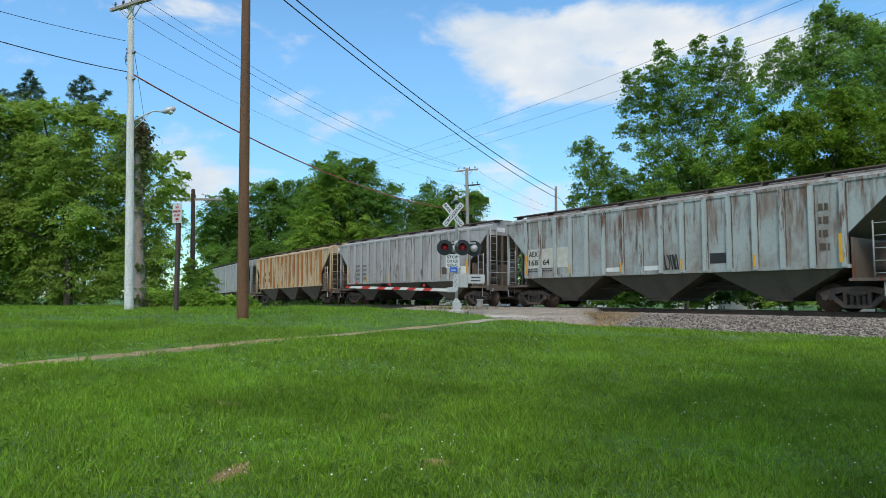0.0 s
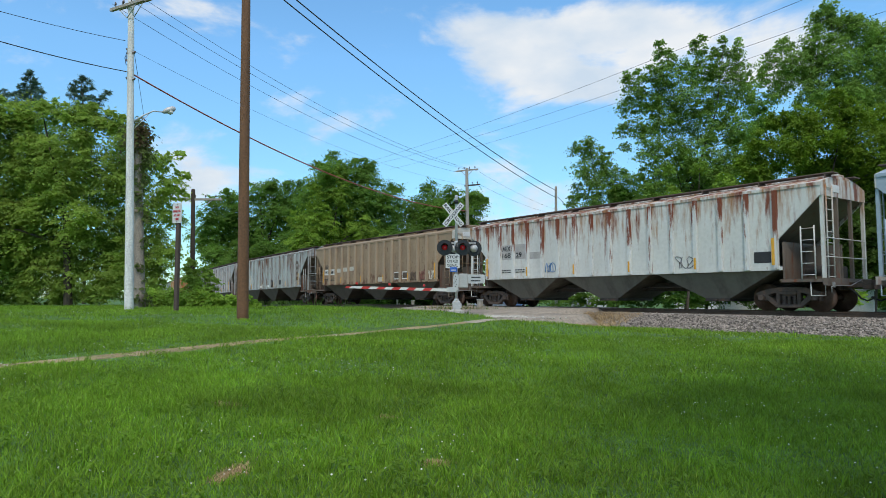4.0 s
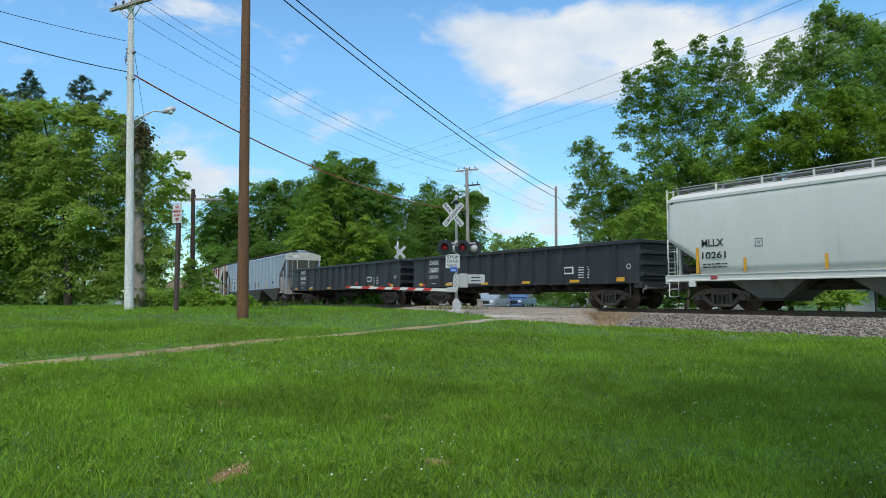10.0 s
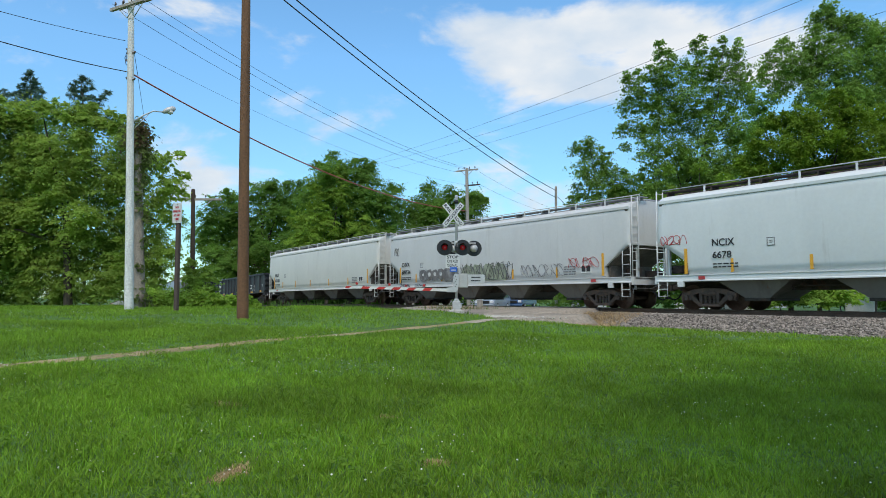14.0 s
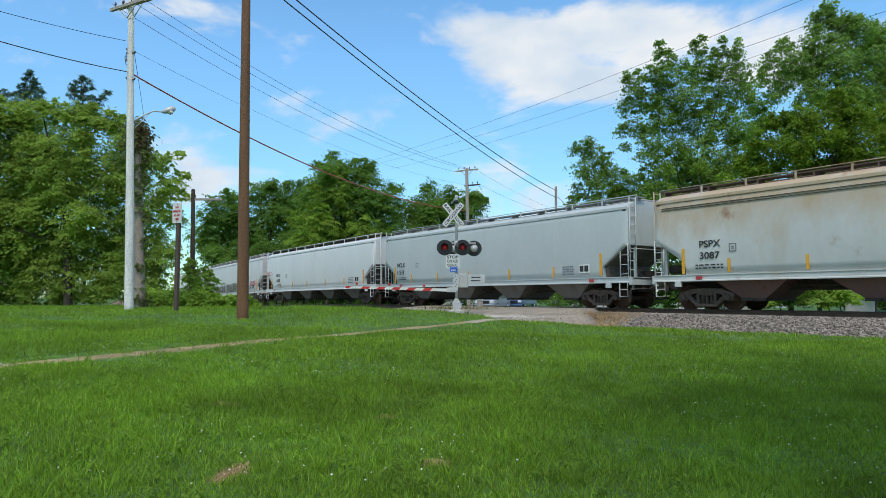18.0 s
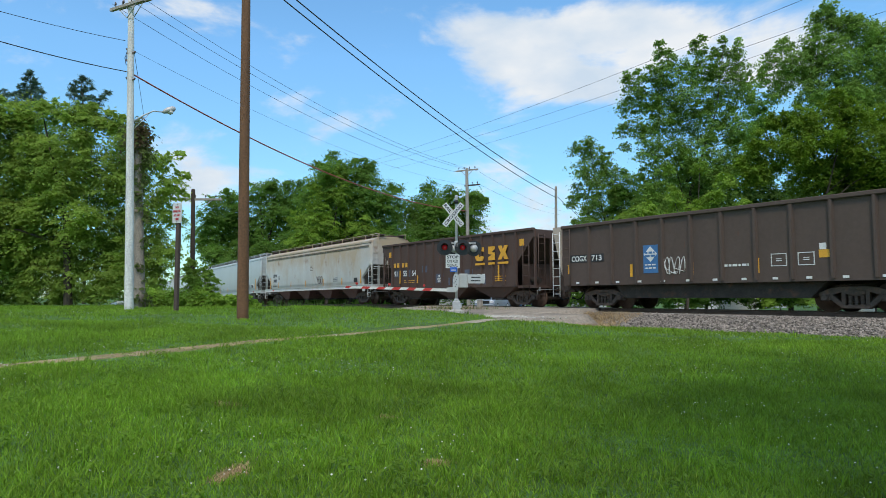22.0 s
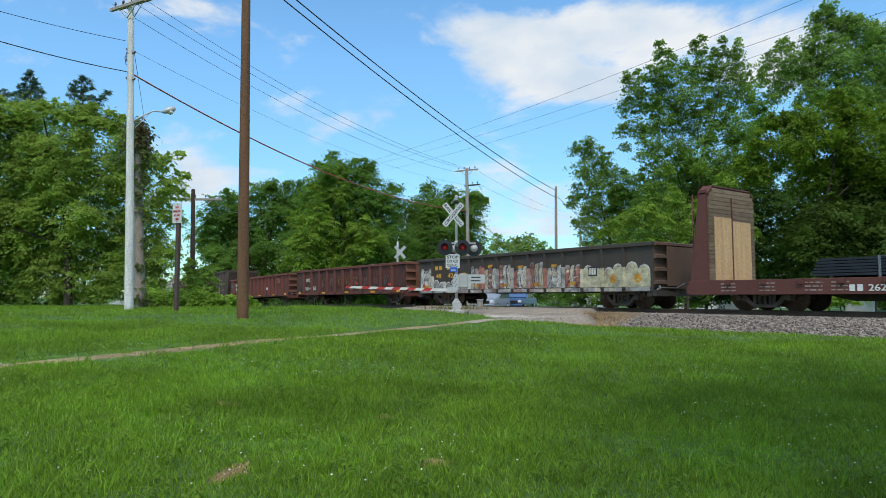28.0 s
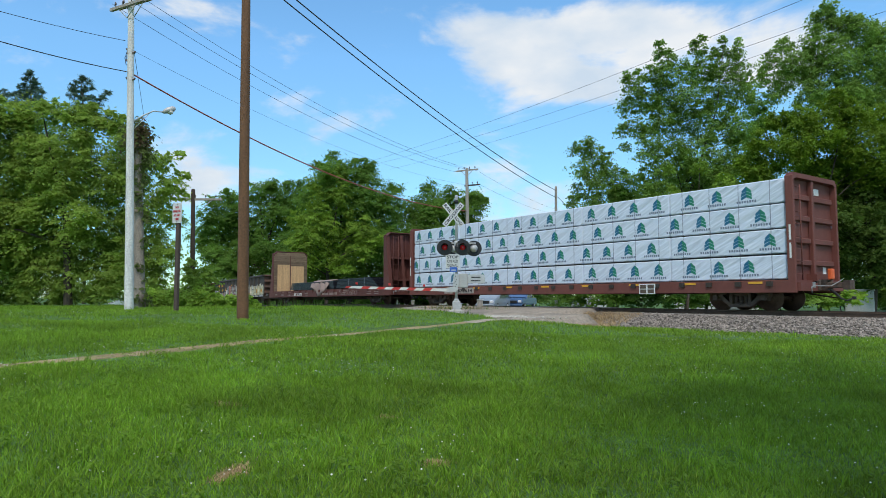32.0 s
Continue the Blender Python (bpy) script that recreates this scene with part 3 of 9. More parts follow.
def spring_mesh(bm):
    zs = [0.23 + 0.0158 * k for k in range(22)]
    tube(bm, [(0, 0, z) for z in zs], [0.078 if k % 4 < 2 else 0.056 for k in range(22)], 8)


def wheelset_mesh(bm):
    tube(bm, [(0, -1.1, 0), (0, 1.1, 0)], 0.075, 10)
    for s in (-1, 1):
        prof = [(0.75 - 0.055, 0.10), (0.75 - 0.03, 0.36), (0.75 - 0.06, 0.485), (0.75 - 0.03, 0.487), (0.75 - 0.01, 0.460), (0.75 + 0.075, 0.455), (0.75 + 0.075, 0.385),
                (0.75 + 0.02, 0.36), (0.75 + 0.01, 0.17), (0.75 + 0.085, 0.13), (0.75 + 0.085, 0.08)]
        tube(bm, [(0, s * a, 0) for a, _ in prof], [b for _, b in prof], 28)


def bolster_mesh(bm):
    box(bm, -0.22, 0.22, -1.12, 1.12, 0.52, 0.68, 0.03)
    box(bm, -0.30, 0.30, -0.45, 0.45, 0.66, 0.84, 0.03)
    box(bm, -0.75, -0.66, -0.8, 0.8, 0.36, 0.48)
    box(bm, 0.66, 0.75, -0.8, 0.8, 0.36, 0.48)


WHEELS = []


def add_truck(car, x):
    truck = shared("truck", bolster_mesh, TRUCK_IRON, car, (x, 0, 0), "rusty three-piece freight truck")
    for s in (-1, 1):
        shared("sideframe", sideframe_mesh, TRUCK_IRON, truck, (0, s * 1.02, 0), turn=0 if s < 0 else math.pi)
        for x in (-0.175, 0.0, 0.175):
            shared("spring", spring_mesh, TRUCK_IRON, truck, (x, s * 1.02, 0))
    for s in (-1, 1):
        WHEELS.append((shared("wheelset", wheelset_mesh, WHEEL_STEEL, truck, (s * 0.89, 0, 0.457)), s))


def coupler_mesh(bm):
    box(bm, -0.55, 0.12, -0.11, 0.11, 0.78, 0.96, 0.02)
    prism(bm, [(0.10, -0.12), (0.34, -0.17), (0.42, -0.10), (0.40, 0.02), (0.26, 0.05), (0.30, 0.16), (0.22, 0.19), (0.08, 0.15)], "z", 0.72, 1.02)
    box(bm, -0.62, -0.50, -0.36, 0.36, 0.70, 1.04, 0.02)


def cut_lever_mesh(bm):
    tube(bm, [(0, -1.45, 0.62), (0, -1.45, 0.80), (0.02, -1.30, 0.84), (0.10, -0.35, 0.84), (0.30, -0.06, 1.03)], 0.016, 6)
    box(bm, -0.03, 0.03, -1.33, -1.25, 0.78, 0.95)


def air_hose_mesh(bm):
    tube(bm, [(-0.2, -0.28, 0.72), (-0.02, -0.31, 0.60), (0.10, -0.30, 0.44), (0.26, -0.24, 0.36), (0.40, -0.12, 0.44)], 0.03, 6)
    box(bm, 0.36, 0.48, -0.16, -0.06, 0.40, 0.50, 0.015)


def running_gear(car, L, truck_at):
    for s in (-1, 1):
        add_truck(car, s * truck_at)
        shared("coupler", coupler_mesh, TRUCK_IRON, car, (s * (L / 2 - 0.36), 0, 0), turn=0 if s > 0 else math.pi)
        shared("cut_lever", cut_lever_mesh, WALK_GREY, car, (s * (L / 2 - 0.62), 0, 0), turn=0 if s > 0 else math.pi)
        shared("air_hose", air_hose_mesh, SIGNAL_RUBBER, car, (s * (L / 2 - 0.36), 0, 0), turn=0 if s > 0 else math.pi)
    bm = bmnew()
    box(bm, -L / 2 + 0.75, L / 2 - 0.75, -0.28, 0.28, 0.72, 1.06)
    part("centre_sill", bm, UNDER, car)
    bm = bmnew()
    for y in (-0.62, 0.55):
        tube(bm, [(-L / 2 + 1.0, y, 0.86), (L / 2 - 1.0, y, 0.86)], 0.028, 6)
    part("brake_pipe", bm, UNDER, car)


def ladder(car, x, z0, z1, width, mat, y=-HALF - 0.03, rungs=6, across=False):
    """A side ladder: two stiles and its rungs; across: it stands over the end of the car."""
    bm = bmnew()
    def at(a, z):
        return (x, y + a, z) if across else (x + a, y, z)
    for a in (0, width):
        tube(bm, [at(a, z0), at(a, z1)], 0.022, 6)
    for k in range(rungs):
        z = z0 + 0.12 + (z1 - z0 - 0.2) * k / (rungs - 1)
        tube(bm, [at(0, z), at(width, z)], 0.014, 6)
    return part("ladder", bm, mat, car)


def running_board(car, hu, z, mat, posts, y0=-1.0, y1=-0.55, rail=0.0):
    bm = bmnew()
    for k in range(4):
        w = (y1 - y0) / 4
        box(bm, -hu - 0.15, hu + 0.15, y0 + k * w + 0.008, y0 + (k + 1) * w - 0.008, z, z + 0.035)
    for k in range(posts):
        x = -hu + 0.1 + (2 * hu - 0.2) * k / (posts - 1)
        box(bm, x - 0.02, x + 0.02, y0 + 0.01, y1, z - 0.30, z - 0.001)
        if rail:
            box(bm, x - 0.025, x + 0.025, y0 - 0.03, y0, z - 0.2, z + rail)
    if rail:
        box(bm, -hu - 0.1, hu + 0.1, y0 - 0.03, y0, z + rail - 0.04, z + rail)
    return part("running_board", bm, mat, car)


def bay(car, x, half_top, half_low, zt, zb, yt, yb, mat):
    """A tapered discharge bay with its gate."""
    def make(bm):
        t = [bm.verts.new(p) for p in ((-half_top, -yt, zt), (half_top, -yt, zt), (half_top, yt, zt), (-half_top, yt, zt))]
        b = [bm.verts.new(p) for p in ((-half_low, -yb, zb), (half_low, -yb, zb), (half_low, yb, zb), (-half_low, yb, zb))]
        bm.faces.new(t)
        bm.faces.new(b[::-1])
        for i in range(4):
            bm.faces.new((t[i], b[i], b[(i + 1) % 4], t[(i + 1) % 4]))
        bmesh.ops.recalc_face_normals(bm, faces=bm.faces)
    bm = bmnew()
    make(bm)
    ob = part("discharge_bay", bm, mat, car)
    ob.location = (x, 0, 0)
    g = bmnew()
    box(g, -half_low - 0.05, half_low + 0.05, -yb - 0.05, yb + 0.05, zb - 0.07, zb + 0.03)
    tube(g, [(0, -yb - 0.22, zb - 0.02), (0, yb + 0.22, zb - 0.02)], 0.03, 6)
    part("gate", g, UNDER, ob)
    return ob


def new_car(name, s0, s1, label, category):
    s = (s0 + s1) / 2
    car = thing(name, on_track(s), label, category, "freight cars of the passing train")
    TRAIN.append((car, s))
    return car, s1 - s0


def side_outline(hu, hl, zb, zl, zh, ze):
    return [(-hl, zb), (hl, zb), (hl, zl), (hu, zh), (hu, ze), (-hu, ze), (-hu, zh), (-hl, zl)]


def ribbed_hopper(s0, s1, mat, label, end_mat=None, ribs=16, bay_mat=None, walk_mat=WALK_RUST, rib_mat=None, seams=False, cap_mat=None):
    car, L = new_car("covered_hopper", s0, s1, label, "covered hopper")
    hu, ze, zb = L / 2 - 0.80, 4.12, 1.43
    hl = hu - 1.38
    end_mat, bay_mat = end_mat or mat, bay_mat or mat
    for y in (-HALF, HALF - 0.05):
        bm = bmnew()
        prism(bm, side_outline(hu, hl, zb, 2.38, 3.72, ze), "y", y, y + 0.05)
        box(bm, -hu, hu, y - 0.03 if y < 0 else y, y + 0.05 if y < 0 else y + 0.08, ze - 0.10, ze)
        box(bm, -hl - 0.1, hl + 0.1, y - 0.025 if y < 0 else y, y + 0.05 if y < 0 else y + 0.075, zb - 0.07, zb + 0.05)
        part("side", bm, mat, car)

    def rib(bm):
        prism(bm, [(-0.075, 0.0), (-0.066, -0.115), (0.066, -0.115), (0.075, 0.0)], "z", zb - 0.03, ze - 0.10)
    rib_mat = rib_mat or mat
    for k in range(ribs):
        x = -hl + 0.05 + (2 * hl - 0.1) * k / (ribs - 1)
        shared("rib", rib, rib_mat, car, (x, -HALF - 0.002, 0), key=("rib", mat.name))
        shared("rib", rib, rib_mat, car, (x, HALF + 0.002, 0), key=("rib", mat.name), turn=math.pi)
    for k in range(ribs if seams else 0):
        x = -hl + 0.05 + (2 * hl - 0.1) * k / (ribs - 1)
        shared("dirty_seam", lambda bm: box(bm, 0.076, 0.115, -0.004, 0.0, zb + 0.06, ze - 0.12), SEAM_DIRT_SHADE, car, (x, -HALF, 0))
    # roof, its hatch trough and walkways
    bm = bmnew()
    prism(bm, [(-HALF, ze + 0.004), (-0.9, ze + 0.22), (-0.35, ze + 0.32), (0.35, ze + 0.32), (0.9, ze + 0.22), (HALF, ze + 0.004)], "x", -hu, hu)
    part("roof", bm, mat, car)
    for k in range(9):
        shared("hatch_cover", lambda bm: box(bm, -hu / 9 + 0.06, hu / 9 - 0.06, -0.32, 0.32, ze + 0.325, ze + 0.42, 0.03), mat, car,
               (-hu + (2 * hu) * (k + 0.5) / 9, 0, 0), key=("hatch", mat.name, round(hu, 2)))
    running_board(car, hu, ze + 0.34, walk_mat, 9)
    running_board(car, hu, ze + 0.34, walk_mat, 9, 0.55, 1.0)
    for s in (-1, 1):
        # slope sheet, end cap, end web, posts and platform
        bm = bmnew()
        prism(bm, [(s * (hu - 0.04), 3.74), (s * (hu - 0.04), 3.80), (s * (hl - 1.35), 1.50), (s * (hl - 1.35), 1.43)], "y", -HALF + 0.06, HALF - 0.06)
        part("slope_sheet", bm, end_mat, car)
        bm = bmnew()
        box(bm, s * hu - 0.04, s * hu + 0.04, -HALF + 0.002, HALF - 0.002, 3.70, ze + 0.002)
        prism(bm, [(-HALF, ze + 0.004), (-0.9, ze + 0.21), (0.9, ze + 0.21), (HALF, ze + 0.004)], "x", s * hu - 0.03, s * hu + 0.03)
        part("end_cap", bm, cap_mat or mat, car)
        plate_at = s * hu + s * 0.045
        bm = bmnew()
        box(bm, min(plate_at, plate_at + s * 0.008), max(plate_at, plate_at + s * 0.008), -0.9, -0.35, 3.86, 4.10)
        part("number_plate", bm, WHITE_MARK, car)
        bm = bmnew()
        for z in (1.75, 2.35):
            tube(bm, [(s * (hu + 0.05), -1.42, z), (s * (hu + 0.09), -1.36, z), (s * (hu + 0.09), 1.36, z), (s * (hu + 0.05), 1.42, z)], 0.018, 6)
        tube(bm, [(s * (hu + 0.02), -1.5, 1.06), (s * (hu + 0.02), -1.5, 0.52), (s * (hu - 0.42), -1.5, 0.52), (s * (hu - 0.42), -1.5, 1.02)], 0.02, 6)
        part("end_handrail", bm, mat, car)
        bm = bmnew()
        a, b = sorted((s * (hu - 0.25), s * (hu - 1.0)))
        tube(bm, [(a, -0.55, 1.34), (a + 0.04, -0.55, 1.34), (b - 0.04, -0.55, 1.34), (b, -0.55, 1.34)], [0.12, 0.17, 0.17, 0.12], 12)
        part("brake_cylinder", bm, UNDER, car)
        bm = bmnew()
        box(bm, a, b, 0.35, 0.75, 1.06, 1.5, 0.02)
        part("valve_box", bm, UNDER, car)
        bm = bmnew()
        box(bm, s * (hl + 0.12) - 0.03, s * (hl + 0.12) + 0.03, -HALF + 0.08, HALF - 0.08, 1.06, 2.30)
        box(bm, min(s * (hl + 0.1), s * (hu - 0.1)), max(s * (hl + 0.1), s * (hu - 0.1)), -0.06, 0.06, 1.06, 2.2)
        part("end_web", bm, end_mat, car)
        for y in (-1.46, -0.5, 0.5, 1.46):
            bm = bmnew()
            box(bm, s * hu - 0.06, s * hu + 0.04, y - 0.05, y + 0.05, 1.0, 3.72)
            part("end_post", bm, mat if abs(y) > 1 else end_mat, car)
        bm = bmnew()
        a, b = sorted((s * (hl + 0.02), s * (hu + 0.12)))
        box(bm, a, b, -HALF + 0.02, HALF - 0.02, 0.96, 1.06)
        box(bm, s * (hu + 0.06) - 0.07, s * (hu + 0.06) + 0.07, -HALF, HALF, 0.84, 1.08)
        part("end_platform", bm, end_mat, car)
        ladder(car, s * (hu - 0.42) - 0.21, 1.06, 2.75, 0.42, mat, rungs=5)
        ladder(car, s * (hu + 0.07), 1.0, 4.05, 0.42, mat, y=-1.35, rungs=9, across=True)
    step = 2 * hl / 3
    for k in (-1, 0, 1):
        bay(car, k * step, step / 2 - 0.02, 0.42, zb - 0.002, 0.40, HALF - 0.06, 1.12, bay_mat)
    running_gear(car, L, hu - 1.35)
    for x in (-hl + 0.12, hl - 0.12):
        plate("reflector", x - 0.05, x + 0.05, zb + 0.1, zb + 1.0, YELLOW, car, y=-HALF - 0.118, label="yellow reflective strip")
    for k in (3, 6, 9, 12):
        x = -hl + 0.05 + (2 * hl - 0.1) * k / (ribs - 1)
        plate("reflector", x - 0.04, x + 0.04, zb + 0.06, zb + 0.48, YELLOW, car, y=-HALF - 0.118, label="yellow reflective strip")
    return car, hu, hl


def smooth_hopper(s0, s1, mat, label, walk_mat=WALK_GREY, strips=(0.16, 0.30, 0.45, 0.62, 0.78), strip_mat=YELLOW, bay_mat=None):
    car, L = new_car("covered_hopper", s0, s1, label, "covered hopper")
    hu = L / 2 - 0.66
    ze = 4.16

    def half_width(z):
        return 1.50 + 0.10 * math.sin(math.pi * min(max((z - 1.2) / 3.1, 0), 1)) ** 0.8

    def ring(x, zmin, squeeze=1.0):
        zs = [zmin + (ze - zmin) * k / 9 for k in range(10)]
        side = [(-half_width(z) * squeeze, z) for z in zs] + [(-1.30 * squeeze, ze + 0.17), (-0.95 * squeeze, ze + 0.27), (-0.4, ze + 0.33)]
        full = side + [(-y, z) for y, z in reversed(side)]
        return [(x, y, z) for y, z in full]

    rings = [(-hu, 2.62, 0.955), (-hu + 0.08, 2.58, 0.99), (-hu + 0.30, 2.44, 1.0), (-hu + 1.30, 1.76, 1.0), (-hu + 1.31, 1.29, 1.0)]
    rings = rings + [(-x, z, q) for x, z, q in reversed(rings)]
    bm = bmnew()
    loops = [[bm.verts.new(p) for p in ring(x, z, q)] for x, z, q in rings]
    n = len(loops[0])
    for a, b in zip(loops, loops[1:]):
        for k in range(n):
            f = bm.faces.new((a[k], a[(k + 1) % n], b[(k + 1) % n], b[k]))
            f.smooth = 0 < k % n < n - 1 and k != n - 1
    bm.faces.new(loops[0])
    bm.faces.new(loops[-1][::-1])
    bmesh.ops.recalc_face_normals(bm, faces=bm.faces)
    body = part("body", bm, mat, car)
    for f in body.data.polygons:
        f.use_smooth = abs(f.normal.x) < 0.3 and abs(f.normal.z) < 0.97
    for s in (-1, 1):
        bm = bmnew()
        box(bm, -hu + 0.02, hu - 0.02, s * 1.53 - 0.04, s * 1.53 + 0.04, ze - 0.10, ze + 0.03, 0.015)
        part("eave_rail", bm, mat, car)
        # dark strip that draws the shadow line below the eave rail
        bm = bmnew()
        y0, y1 = sorted((s * 1.50, s * 1.532))
        box(bm, -hu + 0.1, hu - 0.1, y0, y1, ze - 0.17, ze - 0.102)
        part("eave_seam", bm, SEAM_DIRT_SHADE, car)
        bm = bmnew()
        prism(bm, [(s * 1.44, 1.06), (s * 1.60, 1.06), (s * 1.60, 1.10), (s * 1.565, 1.12), (s * 1.565, 1.25), (s * 1.60, 1.28), (s * 1.60, 1.31), (s * 1.44, 1.31)], "x", -hu - 0.05, hu + 0.05)
        part("side_sill", bm, mat, car)
    for y0, y1 in ((-1.02, -0.52), (0.52, 1.02)):
        running_board(car, hu, ze + 0.42, walk_mat, 11, y0, y1)
    bm = bmnew()
    for s in (-1, 1):
        tube(bm, [(-hu - 0.1, s * 1.02, ze + 0.16), (-hu - 0.1, s * 1.02, ze + 0.52), (hu + 0.1, s * 1.02, ze + 0.52), (hu + 0.1, s * 1.02, ze + 0.16)], 0.02, 6)
        for k in range(1, 11):
            x = -hu + 2 * hu * k / 11
            box(bm, x - 0.03, x + 0.03, s * 1.04 - 0.02, s * 1.04 + 0.02, ze + 0.12, ze + 0.50)
    part("roof_rail", bm, mat, car)
    for k in range(10):
        shared("hatch_cover", lambda bm: box(bm, -hu / 10 + 0.07, hu / 10 - 0.07, -0.34, 0.34, ze + 0.335, ze + 0.43, 0.03), walk_mat, car,
               (-hu + 2 * hu * (k + 0.5) / 10, 0, 0), key=("hatch", walk_mat.name, round(hu, 2)))
    for s in (-1, 1):
        ladder(car, s * (hu + 0.02) - (0.4 if s > 0 else 0), 1.30, 2.66, 0.4, mat, y=-1.56, rungs=4)
        ladder(car, s * (hu + 0.06), 1.1, 4.6, 0.4, mat, y=-1.48, rungs=10, across=True)
        bm = bmnew()
        a, b = sorted((s * (hu - 1.25), s * (hu + 0.16)))
        box(bm, a, b, -1.43, 1.43, 1.20, 1.27)
        box(bm, s * (hu + 0.1) - 0.06, s * (hu + 0.1) + 0.06, -1.55, 1.55, 0.98, 1.30)
        part("end_platform", bm, mat, car)
        for y in (-0.95, 0.95):
            bm = bmnew()
            box(bm, s * (hu - 0.10) - 0.05, s * (hu - 0.10) + 0.05, y - 0.05, y + 0.05, 1.27, 2.60)
            part("end_post", bm, mat, car)
        # dark sheet laid under the end slope to carry its shade
        bm = bmnew()
        prism(bm, [(s * (hu - 0.04), 2.61), (s * (hu - 0.04), 2.575), (s * (hu - 0.30), 2.40), (s * (hu - 1.32), 1.70), (s * (hu - 1.32), 1.75), (s * (hu - 0.30), 2.435)], "y", -1.44, 1.44)
        part("slope_sheet", bm, END_SHADE_DIRT, car)
        bm = bmnew()
        box(bm, s * (hu - 1.18) - 0.03, s * (hu - 1.18) + 0.03, -1.40, 1.40, 1.27, 1.80)
        part("end_web", bm, END_SHADE_DIRT, car)
        bm = bmnew()
        tube(bm, [(s * (hu + 0.12), -1.46, 2.45), (s * (hu + 0.16), -1.40, 2.45), (s * (hu + 0.16), 1.40, 2.45), (s * (hu + 0.12), 1.46, 2.45)], 0.018, 6)
        tube(bm, [(s * (hu - 0.02), -1.57, 1.06), (s * (hu - 0.02), -1.57, 0.50), (s * (hu - 0.42), -1.57, 0.50), (s * (hu - 0.42), -1.57, 1.06)], 0.022, 6)
        tube(bm, [(s * (hu - 0.02), -1.57, 0.78), (s * (hu - 0.42), -1.57, 0.78)], 0.018, 6)
        part("end_handrail", bm, mat, car)
        bm = bmnew()
        a, b = sorted((s * (hu - 0.75), s * (hu - 0.15)))
        tube(bm, [(a, -0.75, 1.55), (b, -0.75, 1.55)], 0.16, 12)
        box(bm, a, b, 0.4, 0.8, 1.3, 1.6)
        part("brake_gear", bm, UNDER, car)
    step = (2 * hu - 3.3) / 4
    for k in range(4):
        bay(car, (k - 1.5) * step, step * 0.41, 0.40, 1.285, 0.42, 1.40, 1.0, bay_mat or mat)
    running_gear(car, L, hu - 1.85)
    plate("reflector", -hu + 1.20, -hu + 1.32, 1.34, 2.28, strip_mat, car, y=-1.592, label="yellow reflective strip")
    plate("reflector", hu - 1.44, hu - 1.32, 1.38, 2.32, strip_mat, car, y=-1.592, label="yellow reflective strip")
    for u in strips:
        x = -hu + u * 2 * hu
        plate("reflector", x - 0.05, x + 0.05, 1.36, 1.84, strip_mat, car, y=-1.570, label="yellow reflective strip")
    for s in (-1, 1):
        plate("stencil_box", s * (hu - 1.9) - 0.13, s * (hu - 1.9) + 0.13, 1.12, 1.24, RED_MARK, car, y=-1.602, label="faded red stencil")
        bm = bmnew()
        box(bm, s * (hu - 1.0) - 0.13, s * (hu - 1.0) + 0.13, -1.61, -1.5, 0.86, 1.06, 0.01)
        part("jacking_pad", bm, mat, car)
    return car, hu


